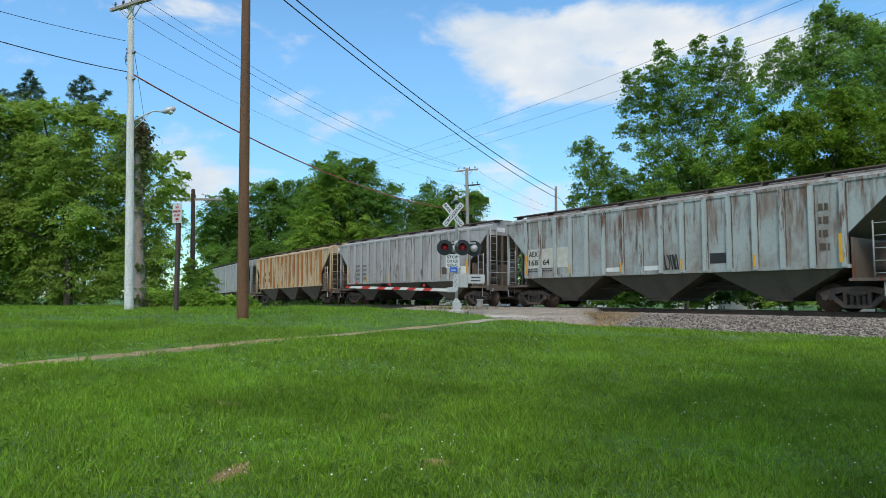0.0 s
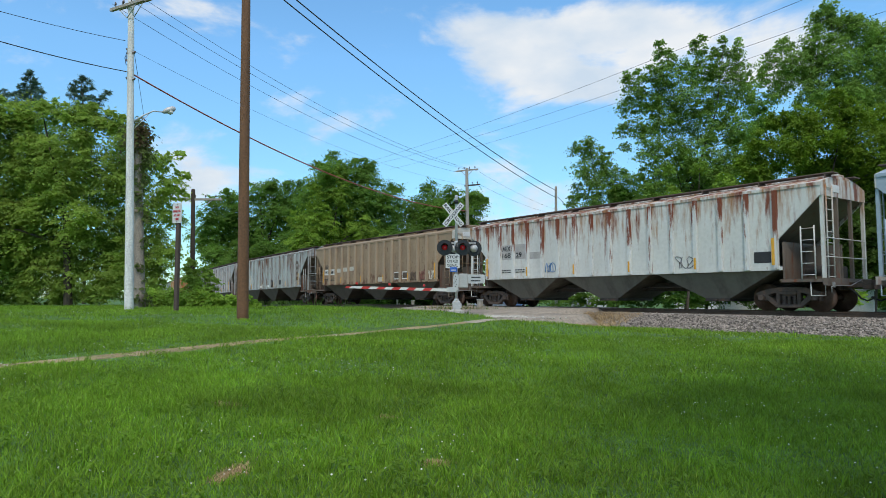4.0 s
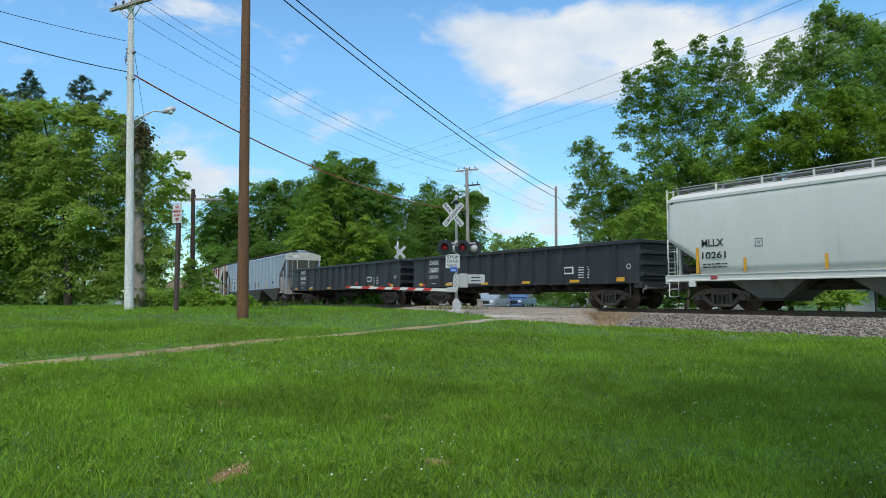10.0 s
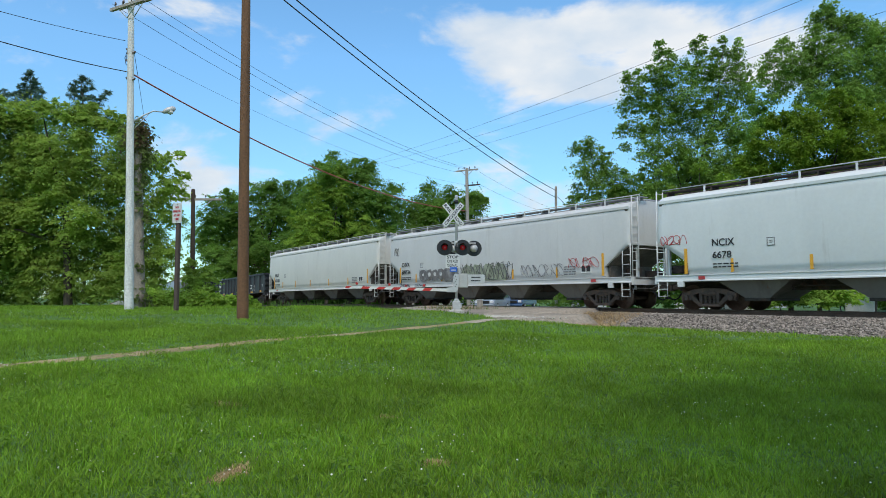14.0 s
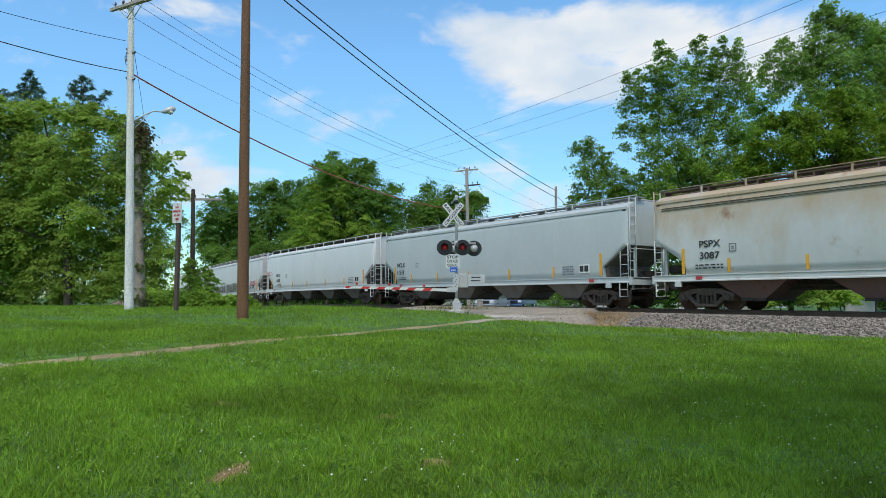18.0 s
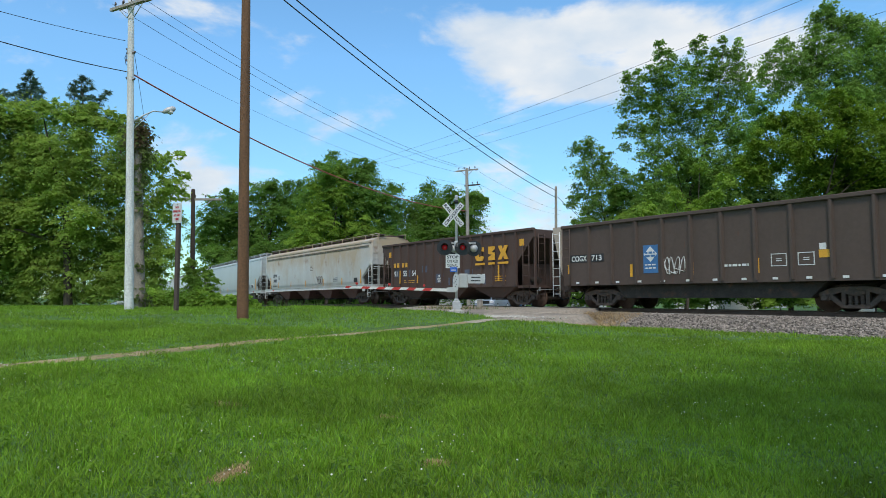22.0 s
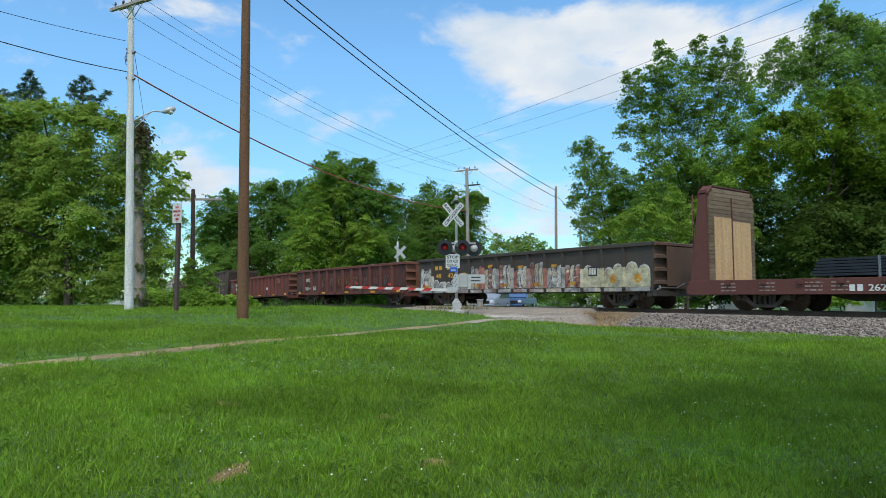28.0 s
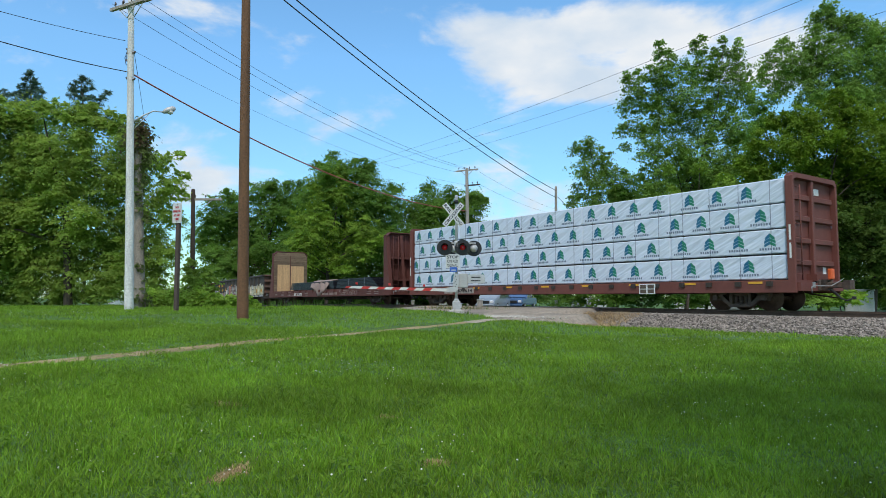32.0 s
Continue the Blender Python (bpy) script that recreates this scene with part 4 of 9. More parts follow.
def gondola(s0, s1, mat, label, zb, zt, ribs, name="gondola", rib_w=0.13, belly=0.0, reflect=True, end_bars=4, chord=0.16, inset=0.72, side_mat=None, end_mat=None, end_plate=False, marks=(0.055, 0.22, 0.41, 0.60, 0.79, 0.945)):
    car, L = new_car(name, s0, s1, label, "gondola")
    hu = L / 2 - inset
    rib_at = [-hu + 0.9 + (2 * hu - 1.8) * k / (ribs - 1) for k in range(ribs)] if isinstance(ribs, int) else list(ribs)
    for s in (-1, 1):
        bm = bmnew()
        if belly:
            outline = [(-hu, zb), (-hu + 2.6, zb), (-hu + 3.4, zb - belly), (hu - 3.4, zb - belly), (hu - 2.6, zb), (hu, zb), (hu, zt), (-hu, zt)]
        else:
            outline = [(-hu, zb), (hu, zb), (hu, zt), (-hu, zt)]
        y0, y1 = sorted((s * HALF - s * 0.09, s * HALF - s * 0.05))
        prism(bm, outline, "y", y0, y1)
        part("side", bm, side_mat or mat, car)
        bm = bmnew()
        y0, y1 = sorted((s * (HALF - 0.14), s * (HALF + 0.06)))
        box(bm, -hu - 0.04, hu + 0.04, y0, y1, zt - chord, zt, 0.02)
        part("top_chord", bm, mat, car)
        bm = bmnew()
        y0, y1 = sorted((s * (HALF - 0.12), s * (HALF - 0.012)))
        box(bm, -hu, hu, y0, y1, zb - 0.1, zb + 0.09)
        part("side_sill", bm, mat, car)

    def rib(bm):
        prism(bm, [(-rib_w / 2 - 0.02, 0.002), (-rib_w / 2 + 0.02, -0.11), (rib_w / 2 - 0.02, -0.11), (rib_w / 2 + 0.02, 0.002)], "z", zb - (0.0 if belly else 0.02), zt - chord)
    for x in rib_at:
        shared("rib", rib, mat, car, (x, -HALF + 0.05, 0), key=("gondola rib", mat.name, zb))
        shared("rib", rib, mat, car, (x, HALF - 0.05, 0), key=("gondola rib", mat.name, zb), turn=math.pi)
    for s in (-1, 1):
        bm = bmnew()
        x0, x1 = sorted((s * hu, s * (hu - 0.05)))
        box(bm, x0, x1, -HALF + 0.1, HALF - 0.1, zb - 0.05, zt - 0.02)
        part("end_wall", bm, end_mat or mat, car)
        for k in range(end_bars):
            bm = bmnew()
            z = zb + 0.25 + (zt - zb - 0.33) * k / (end_bars - 1)
            x0, x1 = sorted((s * hu, s * (hu + 0.16)))
            prism(bm, [(x0, z - 0.09), (x1, z - 0.05), (x1, z + 0.05), (x0, z + 0.09)] if s > 0 else [(x0, z - 0.05), (x1, z - 0.09), (x1, z + 0.09), (x0, z + 0.05)], "y", -HALF + 0.08, HALF - 0.08)
            part("end_bar", bm, end_mat or mat, car)
        if end_plate:
            bm = bmnew()
            x0, x1 = sorted((s * (hu + 0.162), s * (hu + 0.18)))
            box(bm, x0, x1, -0.88, 0.88, zb + 0.12, zt - 0.17)
            part("end_plate", bm, end_mat or mat, car)
        bm = bmnew()
        x0, x1 = sorted((s * (hu - 0.3), s * (hu + 0.12)))
        box(bm, x0, x1, -HALF + 0.05, HALF - 0.05, zb - 0.28, zb - 0.06)
        part("end_sill", bm, mat, car)
        bm = bmnew()
        x = s * (hu - 0.25)
        tube(bm, [(x - 0.2, -HALF + 0.03, zb), (x - 0.2, -HALF + 0.03, 0.48), (x + 0.2, -HALF + 0.03, 0.48), (x + 0.2, -HALF + 0.03, zb)], 0.018, 6)
        part("stirrup_step", bm, mat, car)
    bm = bmnew()
    box(bm, -hu, hu, -HALF + 0.12, HALF - 0.12, zb - 0.02, zb + 0.06)
    part("floor", bm, UNDER, car)
    if zb > 1.0:
        for x in rib_at:
            if abs(x) < hu - 2.9:
                shared("cross_bearer", lambda bm: prism(bm, [(-HALF + 0.02, zb), (-0.25, zb), (-0.25, 0.78), (-1.0, 0.82)], "x", -0.05, 0.05), UNDER, car, (x, 0, 0), key=("bearer", zb))
        bm = bmnew()
        box(bm, -2.2, 1.4, -0.75, -0.3, 0.62, 0.98, 0.05)
        part("air_reservoir", bm, UNDER, car)
    running_gear(car, L, hu - 1.95)
    if reflect:
        for u in marks:
            x = -hu + u * 2 * hu
            w = 0.28 if 0.1 < u < 0.9 else 0.2
            plate("reflector", x - w, x + w, zb - 0.02, zb + (0.10 if 0.1 < u < 0.9 else 0.15), YELLOW, car, y=-HALF - 0.008, label="yellow reflective strip")
    return car, hu


# ---- the cars in their order ----
def panel_x(hl, k, ribs=16):
    """Where the k-th panel between two ribs begins, and its clear width."""
    gap = (2 * hl - 0.1) / (ribs - 1)
    return -hl + 0.05 + gap * k + 0.10, gap - 0.20


def hopper_text(car, hl, k, first, second, mat=BLACK_MARK, z1=2.35, z2=1.95, h=0.26, back=None, back_mat=None):
    """Reporting marks and number, broken over the panels between the ribs."""
    x, w = panel_x(hl, k)
    for j, chunk in enumerate(second.split(" ")):
        x, w = panel_x(hl, k + j)
        if back:
            plate("painted_panel", x - 0.02, x + w + 0.02, back[0], back[1], back_mat or WHITE_MARK, car, y=-HALF - 0.002, thick=0.004)
        lettering(chunk, x + 0.04, z2, h, mat, car, y=-HALF - 0.011, width=min(w - 0.06, 0.2 * len(chunk)))
        small_print(car, x, 1.78, 2, w * 0.8, mat, y=-HALF - 0.007, seed=len(chunk) + j)
    x, w = panel_x(hl, k)
    lettering(first, x + 0.04, z1, h, mat, car, y=-HALF - 0.011, width=min(w - 0.06, 0.2 * len(first)))


def panel_patch(car, hl, k, z0, z1, mat, name="painted_panel", trim=0.0):
    x, w = panel_x(hl, k)
    return plate(name, x + trim, x + w - trim, z0, z1, mat, car, y=-HALF - 0.002, thick=0.004)


CUTS = [-262.0, -243.5, -226.1, -208.25, -189.7, -170.85, -151.5, -133.45, -115.5, -97.8, -77.35, -57.55, -37.0, -16.75, 3.75, 18.95, 34.5, 52.1, 69.8, 87.55, 110.0, 134.9]


def covered_hoppers():
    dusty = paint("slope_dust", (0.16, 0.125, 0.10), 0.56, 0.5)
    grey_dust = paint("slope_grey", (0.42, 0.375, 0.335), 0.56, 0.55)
    # bay tones here mix grime with the shade beneath the cars
    dark_bay = paint("bay_grime_shade", (0.105, 0.085, 0.065), 0.75, 0.50)
    stain = lambda tone, lo, hi, size=0.55: (tone, (lo, hi), size, (1.3, 1.3, 0.9), None)
    off_white = material("faded_white_panel", (0.56, 0.53, 0.46), rough=0.7, vary=0.15, scale=3, fine=0.15)
    rusty_red = material("faded_red_scrawl", (0.22, 0.09, 0.07), rough=0.7, vary=0.3, scale=4)
    grey_panel = material("faded_grey_panel", (0.40, 0.38, 0.36), rough=0.7, vary=0.15, scale=3, fine=0.15)

    # ribs take a lighter copy of the car's paint, with rust of their own
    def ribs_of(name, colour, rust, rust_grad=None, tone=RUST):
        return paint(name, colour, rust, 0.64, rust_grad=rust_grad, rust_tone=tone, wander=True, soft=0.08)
    # grey, far ahead
    m = paint("hopper_grey_green", (0.33, 0.36, 0.34), 0.58, 0.56)
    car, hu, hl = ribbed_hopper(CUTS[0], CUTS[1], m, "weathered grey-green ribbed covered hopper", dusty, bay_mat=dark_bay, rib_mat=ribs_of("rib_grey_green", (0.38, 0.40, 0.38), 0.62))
    # tan and rusty
    orange = (0.40, 0.17, 0.045)
    m = paint("hopper_ochre", (0.56, 0.44, 0.28), 0.535, 0.66, rust_tone=orange, soft=0.16, rust_grad=(1.6, 4.2, 0.06))
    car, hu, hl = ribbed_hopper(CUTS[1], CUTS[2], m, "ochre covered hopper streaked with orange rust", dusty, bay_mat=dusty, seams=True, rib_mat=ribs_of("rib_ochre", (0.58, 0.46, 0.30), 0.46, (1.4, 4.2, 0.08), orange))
    for k in (1, 2):
        for z in (2.5, 1.95):
            panel_patch(car, hl, k, z, z + 0.33, BROWN_MARK, "unreadable_letter", 0.16)
    # plain grey
    brown = (0.13, 0.09, 0.07)
    m = paint("hopper_grey", (0.40, 0.39, 0.38), 0.52, 0.52, rust_tone=brown, soft=0.22, extra=[stain((0.24, 0.20, 0.17), 0.50, 0.74)])
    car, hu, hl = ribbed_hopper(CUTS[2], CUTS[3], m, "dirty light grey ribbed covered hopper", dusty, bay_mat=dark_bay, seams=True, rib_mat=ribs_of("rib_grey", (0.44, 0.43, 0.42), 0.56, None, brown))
    for k in (1, 2):
        x, w = panel_x(hl, k)
        small_print(car, x, 2.5, 4, w * 0.8, GREY_MARK, seed=4 + k, step=0.28, high=0.14, y=-HALF - 0.006)
    panel_patch(car, hl, 12, 1.75, 2.15, BROWN_MARK, "placard", 0.1)
    panel_patch(car, hl, 14, 1.75, 2.15, WHITE_MARK, "placard", 0.05)
    # blue-grey, brown stains on its panels
    m = paint("hopper_pale_blue", (0.375, 0.405, 0.395), 0.545, 0.56, rust_grad=(2.0, 4.1, 0.10), rust_tone=(0.15, 0.075, 0.045), soft=0.16, extra=[stain((0.235, 0.175, 0.14), 0.46, 0.68)])
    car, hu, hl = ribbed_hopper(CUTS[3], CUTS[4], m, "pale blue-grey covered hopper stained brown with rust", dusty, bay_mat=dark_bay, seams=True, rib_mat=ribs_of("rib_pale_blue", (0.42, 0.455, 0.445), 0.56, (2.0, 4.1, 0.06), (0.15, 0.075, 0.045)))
    hopper_text(car, hl, 0, "AEX", "168 64", z1=2.36, z2=1.96, back=(1.82, 2.72), back_mat=off_white)
    panel_patch(car, hl, 2, 1.82, 2.72, off_white)
    for k in (5, 7):
        panel_patch(car, hl, k, 1.52, 1.70, WHITE_MARK)
    x, w = panel_x(hl, 14)
    small_print(car, x + 0.1, 3.2, 4, 0.3, BROWN_MARK, seed=9, step=0.42, high=0.22, y=-HALF - 0.006)
    scribble(car, *[panel_x(hl, 8)[0] + d for d in (0.02, 0.62)], 1.52, 2.1, BLACK_MARK, 3, 5, r=0.02)
    panel_patch(car, hl, 10, 1.68, 2.05, BLACK_MARK, "placard", 0.06)
    # tan
    m = paint("hopper_tan", (0.325, 0.234, 0.150), 0.57, 0.55, rust_tone=(0.14, 0.075, 0.045), soft=0.2, extra=[stain((0.20, 0.14, 0.095), 0.46, 0.72, 0.4), ((0.13, 0.055, 0.035), (0.60, 0.70), 1.6, (1.5, 1.5, 1.2), (2.6, 1.4, 0.12))])
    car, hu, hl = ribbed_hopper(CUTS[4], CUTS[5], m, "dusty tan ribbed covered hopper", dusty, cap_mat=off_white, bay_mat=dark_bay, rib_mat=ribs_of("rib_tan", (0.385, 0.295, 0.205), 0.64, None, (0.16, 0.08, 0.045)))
    hopper_text(car, hl, 0, "AEX", "167 88", z1=2.58, z2=2.18, h=0.24, back=(2.10, 2.50))
    for k, dz in ((2, 0.10), (3, 0.14), (4, 0.17)):
        panel_patch(car, hl, k, 2.14 + dz, 2.42 + dz, off_white)
    for k in (10, 11):
        panel_patch(car, hl, k, 1.58, 2.04, WHITE_MARK, "placard_frame", 0.06)
        x, w = panel_x(hl, k)
        plate("placard", x + 0.12, x + w - 0.12, 1.64, 1.98, BROWN_MARK, car, y=-HALF - 0.008, thick=0.004)
    panel_patch(car, hl, 8, 1.46, 1.76, off_white, trim=0.04)
    for k, tone in ((12, BROWN_MARK), (13, rusty_red), (14, off_white)):
        x, w = panel_x(hl, k)
        scribble(car, x, x + w, 1.5, 2.0, tone, 8 + k, 5, r=0.02)
    # white, heavy rust from the roof down
    deep = (0.19, 0.055, 0.028)
    m = paint("hopper_white_rust", (0.60, 0.595, 0.56), 0.58, 0.69, rust_grad=(2.3, 4.2, 0.18), rust_tone=(0.34, 0.17, 0.075), soft=0.20, extra=[(deep, (0.64, 0.74), 1.1, (2.2, 2.2, 0.28), (1.9, 4.3, 0.16))])
    car, hu, hl = ribbed_hopper(CUTS[5], CUTS[6], m, "white covered hopper with heavy rust running down", dusty, bay_mat=paint("bay_grey_green", (0.15, 0.135, 0.11), 0.75, 0.5),
                                rib_mat=ribs_of("rib_white_rust", (0.63, 0.625, 0.60), 0.58, (2.2, 4.1, 0.24), deep))
    hopper_text(car, hl, 1, "AEX", "168 29", z1=2.74, z2=2.40, h=0.24, mat=BLACK_MARK, back=(2.32, 3.04), back_mat=grey_panel)
    panel_patch(car, hl, 3, 2.28, 2.60, grey_panel)
    scribble(car, *[panel_x(hl, 4)[0] + d for d in (0.05, 0.70)], 1.62, 2.05, BLUE_MARK, 21, 4)
    x, w = panel_x(hl, 11)
    scribble(car, x, x + w, 1.55, 2.0, GREY_MARK, 22, 3)
    panel_patch(car, hl, 14, 1.62, 2.0, BLACK_MARK, "placard", 0.1)
    # slate blue
    m = paint("hopper_slate_blue", (0.30, 0.375, 0.445), 0.70, 0.68, extra=[stain((0.25, 0.29, 0.33), 0.52, 0.8)])
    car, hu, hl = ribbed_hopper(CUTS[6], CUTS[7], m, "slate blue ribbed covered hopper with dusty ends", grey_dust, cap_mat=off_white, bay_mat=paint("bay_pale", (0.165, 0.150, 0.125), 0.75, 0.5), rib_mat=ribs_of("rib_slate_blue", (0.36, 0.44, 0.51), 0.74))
    for k, z in ((0, 2.46), (0, 2.10), (2, 2.10)):
        panel_patch(car, hl, k, z, z + 0.28, GREY_MARK, trim=0.05)
    hopper_text(car, hl, 1, "AEX", "10125", z1=2.50, z2=2.12, h=0.24, back=(2.07, 2.80), back_mat=WHITE_MARK)
    for k, n in ((3, 3), (4, 4), (5, 3), (6, 4), (8, 5), (9, 4)):
        x, w = panel_x(hl, k)
        scribble(car, x, x + w, 1.55, 2.05, GREY_MARK, 50 + k, n, r=0.009)
    panel_patch(car, hl, 13, 1.68, 2.10, WHITE_MARK, "placard_frame", 0.05)
    x, w = panel_x(hl, 13)
    plate("placard", x + 0.1, x + w - 0.1, 1.74, 2.05, BLACK_MARK, car, y=-HALF - 0.008, thick=0.004)


def black_gondolas():
    m = paint("gondola_black", (0.034, 0.035, 0.041), 0.80, 0.75, rough=0.5, extra=[((0.085, 0.082, 0.082), (0.54, 0.80), 0.9, (1.4, 1.4, 0.45), None)])
    for i, number in ((7, "16028"), (8, "76089")):
        car, hu = gondola(CUTS[i], CUTS[i + 1], m, "black ribbed gondola with yellow reflectors", 1.14, 2.80, [-6.95, -5.35, -4, -3, -2, -1, 0, 1, 2, 3, 4, 5.35, 6.95])
        y = -HALF + 0.03
        lettering("ZVBX", -hu + 1.62, 2.32, 0.26, WHITE_MARK, car, y=y, width=0.95)
        lettering(number, -hu + 1.62, 1.88, 0.27, WHITE_MARK, car, y=y, width=0.92)
        small_print(car, -hu + 1.68, 1.66, 2, 0.85, WHITE_MARK, y=y, seed=i)
        small_print(car, -hu + 1.95, 1.24, 1, 0.4, WHITE_MARK, y=-HALF - 0.008, seed=i + 2)
        plate("consolidated_stencil", hu - 4.1, hu - 3.5, 1.5, 1.82, WHITE_MARK, car, y=y)
        plate("stencil_inner", hu - 4.03, hu - 3.57, 1.56, 1.76, BLACK_MARK, car, y=y - 0.012, thick=0.005)
        small_print(car, hu - 3.2, 1.75, 5, 0.6, WHITE_MARK, y=y, seed=i + 5)
        bm = bmnew()
        tube(bm, [(hu - 0.5 + 0.10 * math.cos(a), y - 0.006, 1.72 + 0.10 * math.sin(a)) for a in [math.tau * k / 16 for k in range(17)]], 0.012, 5)
        part("round_stencil", bm, WHITE_MARK, car)
        small_print(car, -hu + 3.4, 1.24, 1, 0.5, WHITE_MARK, y=y - 0.001, seed=i + 9)


def plastic_hoppers():
    looks = [(9, (0.655, 0.645, 0.60), "clean pale grey smooth-sided covered hopper", "MLLX", "10261", 0.80),
             (10, (0.585, 0.58, 0.57), "light grey smooth covered hopper with painted scrawls", "CHVX", "889534", 0.74),
             (11, (0.66, 0.68, 0.68), "near-white smooth covered hopper with orange strips", "NCIX", "6678", 0.78),
             (12, (0.475, 0.515, 0.515), "pale blue-grey smooth-sided covered hopper", "NCLX", "153", 0.80)]
    # bays below the sill: their shadow is set into this darker grey
    shade = paint("bay_shade_grey", (0.17, 0.155, 0.14), 0.66, 0.52)
    for i, colour, label, first, second, rust in looks:
        m = paint("smooth_hopper_paint", colour, rust, 0.70, rough=0.42, relief=0.0, extra=[((0.36, 0.34, 0.31), (0.60, 0.95), 1.2, (1.5, 1.5, 0.16), None)])
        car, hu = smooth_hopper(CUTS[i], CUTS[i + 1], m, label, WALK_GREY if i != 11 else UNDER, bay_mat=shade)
        x = -hu + {9: 1.45, 10: 1.45, 11: 2.35, 12: 1.5}[i]
        lettering(first, x, 2.30, 0.26, BLACK_MARK, car, y=-1.612, width=0.85)
        lettering(second, x, 1.86, 0.25, BLACK_MARK, car, y=-1.60, width=0.92 if len(second) > 4 else 0.72)
        small_print(car, x, 1.64, 2, 0.95, BLACK_MARK, y=-1.575, seed=i)
        outline_box(car, x + 2.0, x + 2.27, 2.20, 2.48, GREY_MARK, y=-1.592)
        plate("placard_frame", hu - 2.62, hu - 2.02, 1.53, 1.89, WHITE_MARK, car, y=-1.572, thick=0.008)
        for x in (hu - 2.57, hu - 2.30):
            plate("placard", x, x + 0.22, 1.58, 1.84, BLACK_MARK, car, y=-1.581, thick=0.006)
        small_print(car, hu - 3.6, 1.80, 4, 0.7, GREY_MARK, y=-1.575, seed=i + 20)
        if i == 10:
            smoke = material("sprayed_smoke_grey", (0.155, 0.145, 0.14), rough=0.75, vary=0.35, scale=2.2, fine=0.25, patch=(0.33, 0.33, 0.325), patch_at=(0.5, 0.72), patch_scale=1.5)
            def bubble(x, z, w, h, mm, y, seed):
                rnd = random.Random(seed)
                pts = [(x + w * math.cos(a) * rnd.uniform(0.86, 1.08), z + h * math.copysign(abs(math.sin(a)) ** 0.7, math.sin(a)) * rnd.uniform(0.86, 1.05)) for a in [math.tau * i / 18 for i in range(18)]]
                bm = bmnew()
                prism(bm, pts, "y", y - 0.004, y)
                return part("sprayed_bubble", bm, mm, car)
            for k, (dx, w, h, hole) in enumerate(((0.0, 0.42, 0.36, 0.10), (0.62, 0.30, 0.30, 0.14), (1.18, 0.34, 0.34, 0.13), (1.75, 0.33, 0.33, 0.12), (2.32, 0.40, 0.40, 0.0), (2.85, 0.24, 0.42, 0.0))):
                bubble(-hu + 3.75 + dx, 1.74 + 0.03 * (k % 2), w, h, smoke, -1.606 - 0.0006 * k, 300 + k)
                if hole:
                    bubble(-hu + 3.75 + dx, 1.78, hole, hole * 0.9, m, -1.611, 330 + k)
            scribble(car, -hu + 3.4, -hu + 6.8, 1.42, 2.08, GREY_MARK, 39, 8, y=-1.610, r=0.010)
            scribble(car, -hu + 1.2, -hu + 2.3, 1.12, 1.26, BLACK_MARK, 38, 5, y=-1.606, r=0.008)
            scribble(car, -hu + 2.9, -hu + 4.0, 1.12, 1.26, BLACK_MARK, 46, 5, y=-1.606, r=0.008)
            scribble(car, -hu + 0.55, -hu + 1.1, 3.0, 3.5, GREY_MARK, 47, 5, y=-1.60, r=0.008)
            fill = material("sprayed_dull_green", (0.27, 0.30, 0.22), rough=0.7, vary=0.35, scale=2.5, fine=0.3)
            for x in (-hu + 7.9, -hu + 8.7, -hu + 9.6, -hu + 10.5):
                bm = bmnew()
                prism(bm, [(x - 0.5, 1.36), (x + 0.42, 1.33), (x + 0.52, 1.75), (x + 0.34, 2.12), (x - 0.2, 2.2), (x - 0.55, 1.8)], "y", -1.603, -1.585)
                part("sprayed_shape", bm, fill, car)
            scribble(car, -hu + 7.1, -hu + 11.5, 1.36, 2.25, BLACK_MARK, 31, 12, y=-1.607, r=0.011)
            scribble(car, -hu + 7.3, -hu + 11.2, 1.40, 2.1, GREY_MARK, 37, 10, y=-1.607, r=0.010)
            scribble(car, hu - 6.4, hu - 3.6, 1.42, 2.0, GREY_MARK, 33, 7, y=-1.60, r=0.009)
            scribble(car, hu - 3.3, hu - 1.6, 1.75, 2.2, RED_MARK, 35, 4, y=-1.60, r=0.01)
        if i == 11:
            scribble(car, -hu + 0.2, -hu + 1.3, 2.45, 2.8, RED_MARK, 40, 4, y=-1.60, r=0.014)
    m = material("hopper_cream", (0.555, 0.56, 0.54), rough=0.5, vary=0.1, scale=0.6, stretch=(1, 1, 0.4), fine=0.03, bump=0.0, bump_scale=2,
                 layers=[((0.47, 0.36, 0.24), (0.58, 0.84), 0.42, (1, 1, 0.5), (1.9, 4.0, 0.36)), ((0.28, 0.14, 0.07), (0.61, 0.76), 0.62, (1.1, 1.1, 0.9), (1.2, 3.4, 0.05))])
    car, hu = smooth_hopper(CUTS[13], CUTS[14], m, "cream smooth covered hopper stained tan along the top", WALK_RUST, bay_mat=paint("bay_rust", (0.17, 0.09, 0.08), 0.6, 0.6))
    for z in (3.78, 3.86):
        bm = bmnew()
        box(bm, -hu + 0.35, hu - 0.35, -1.592, -1.54, z, z + 0.022)
        part("side_seam", bm, BROWN_MARK, car)
    lettering("PSPX", -hu + 1.95, 2.28, 0.25, BLACK_MARK, car, y=-1.612, width=0.83)
    lettering("3087", -hu + 1.95, 1.86, 0.25, BLACK_MARK, car, y=-1.60, width=0.78)
    small_print(car, -hu + 1.75, 1.62, 2, 1.1, BLACK_MARK, y=-1.575, seed=13)
    outline_box(car, -hu + 3.1, -hu + 3.37, 2.08, 2.36, GREY_MARK, y=-1.595)
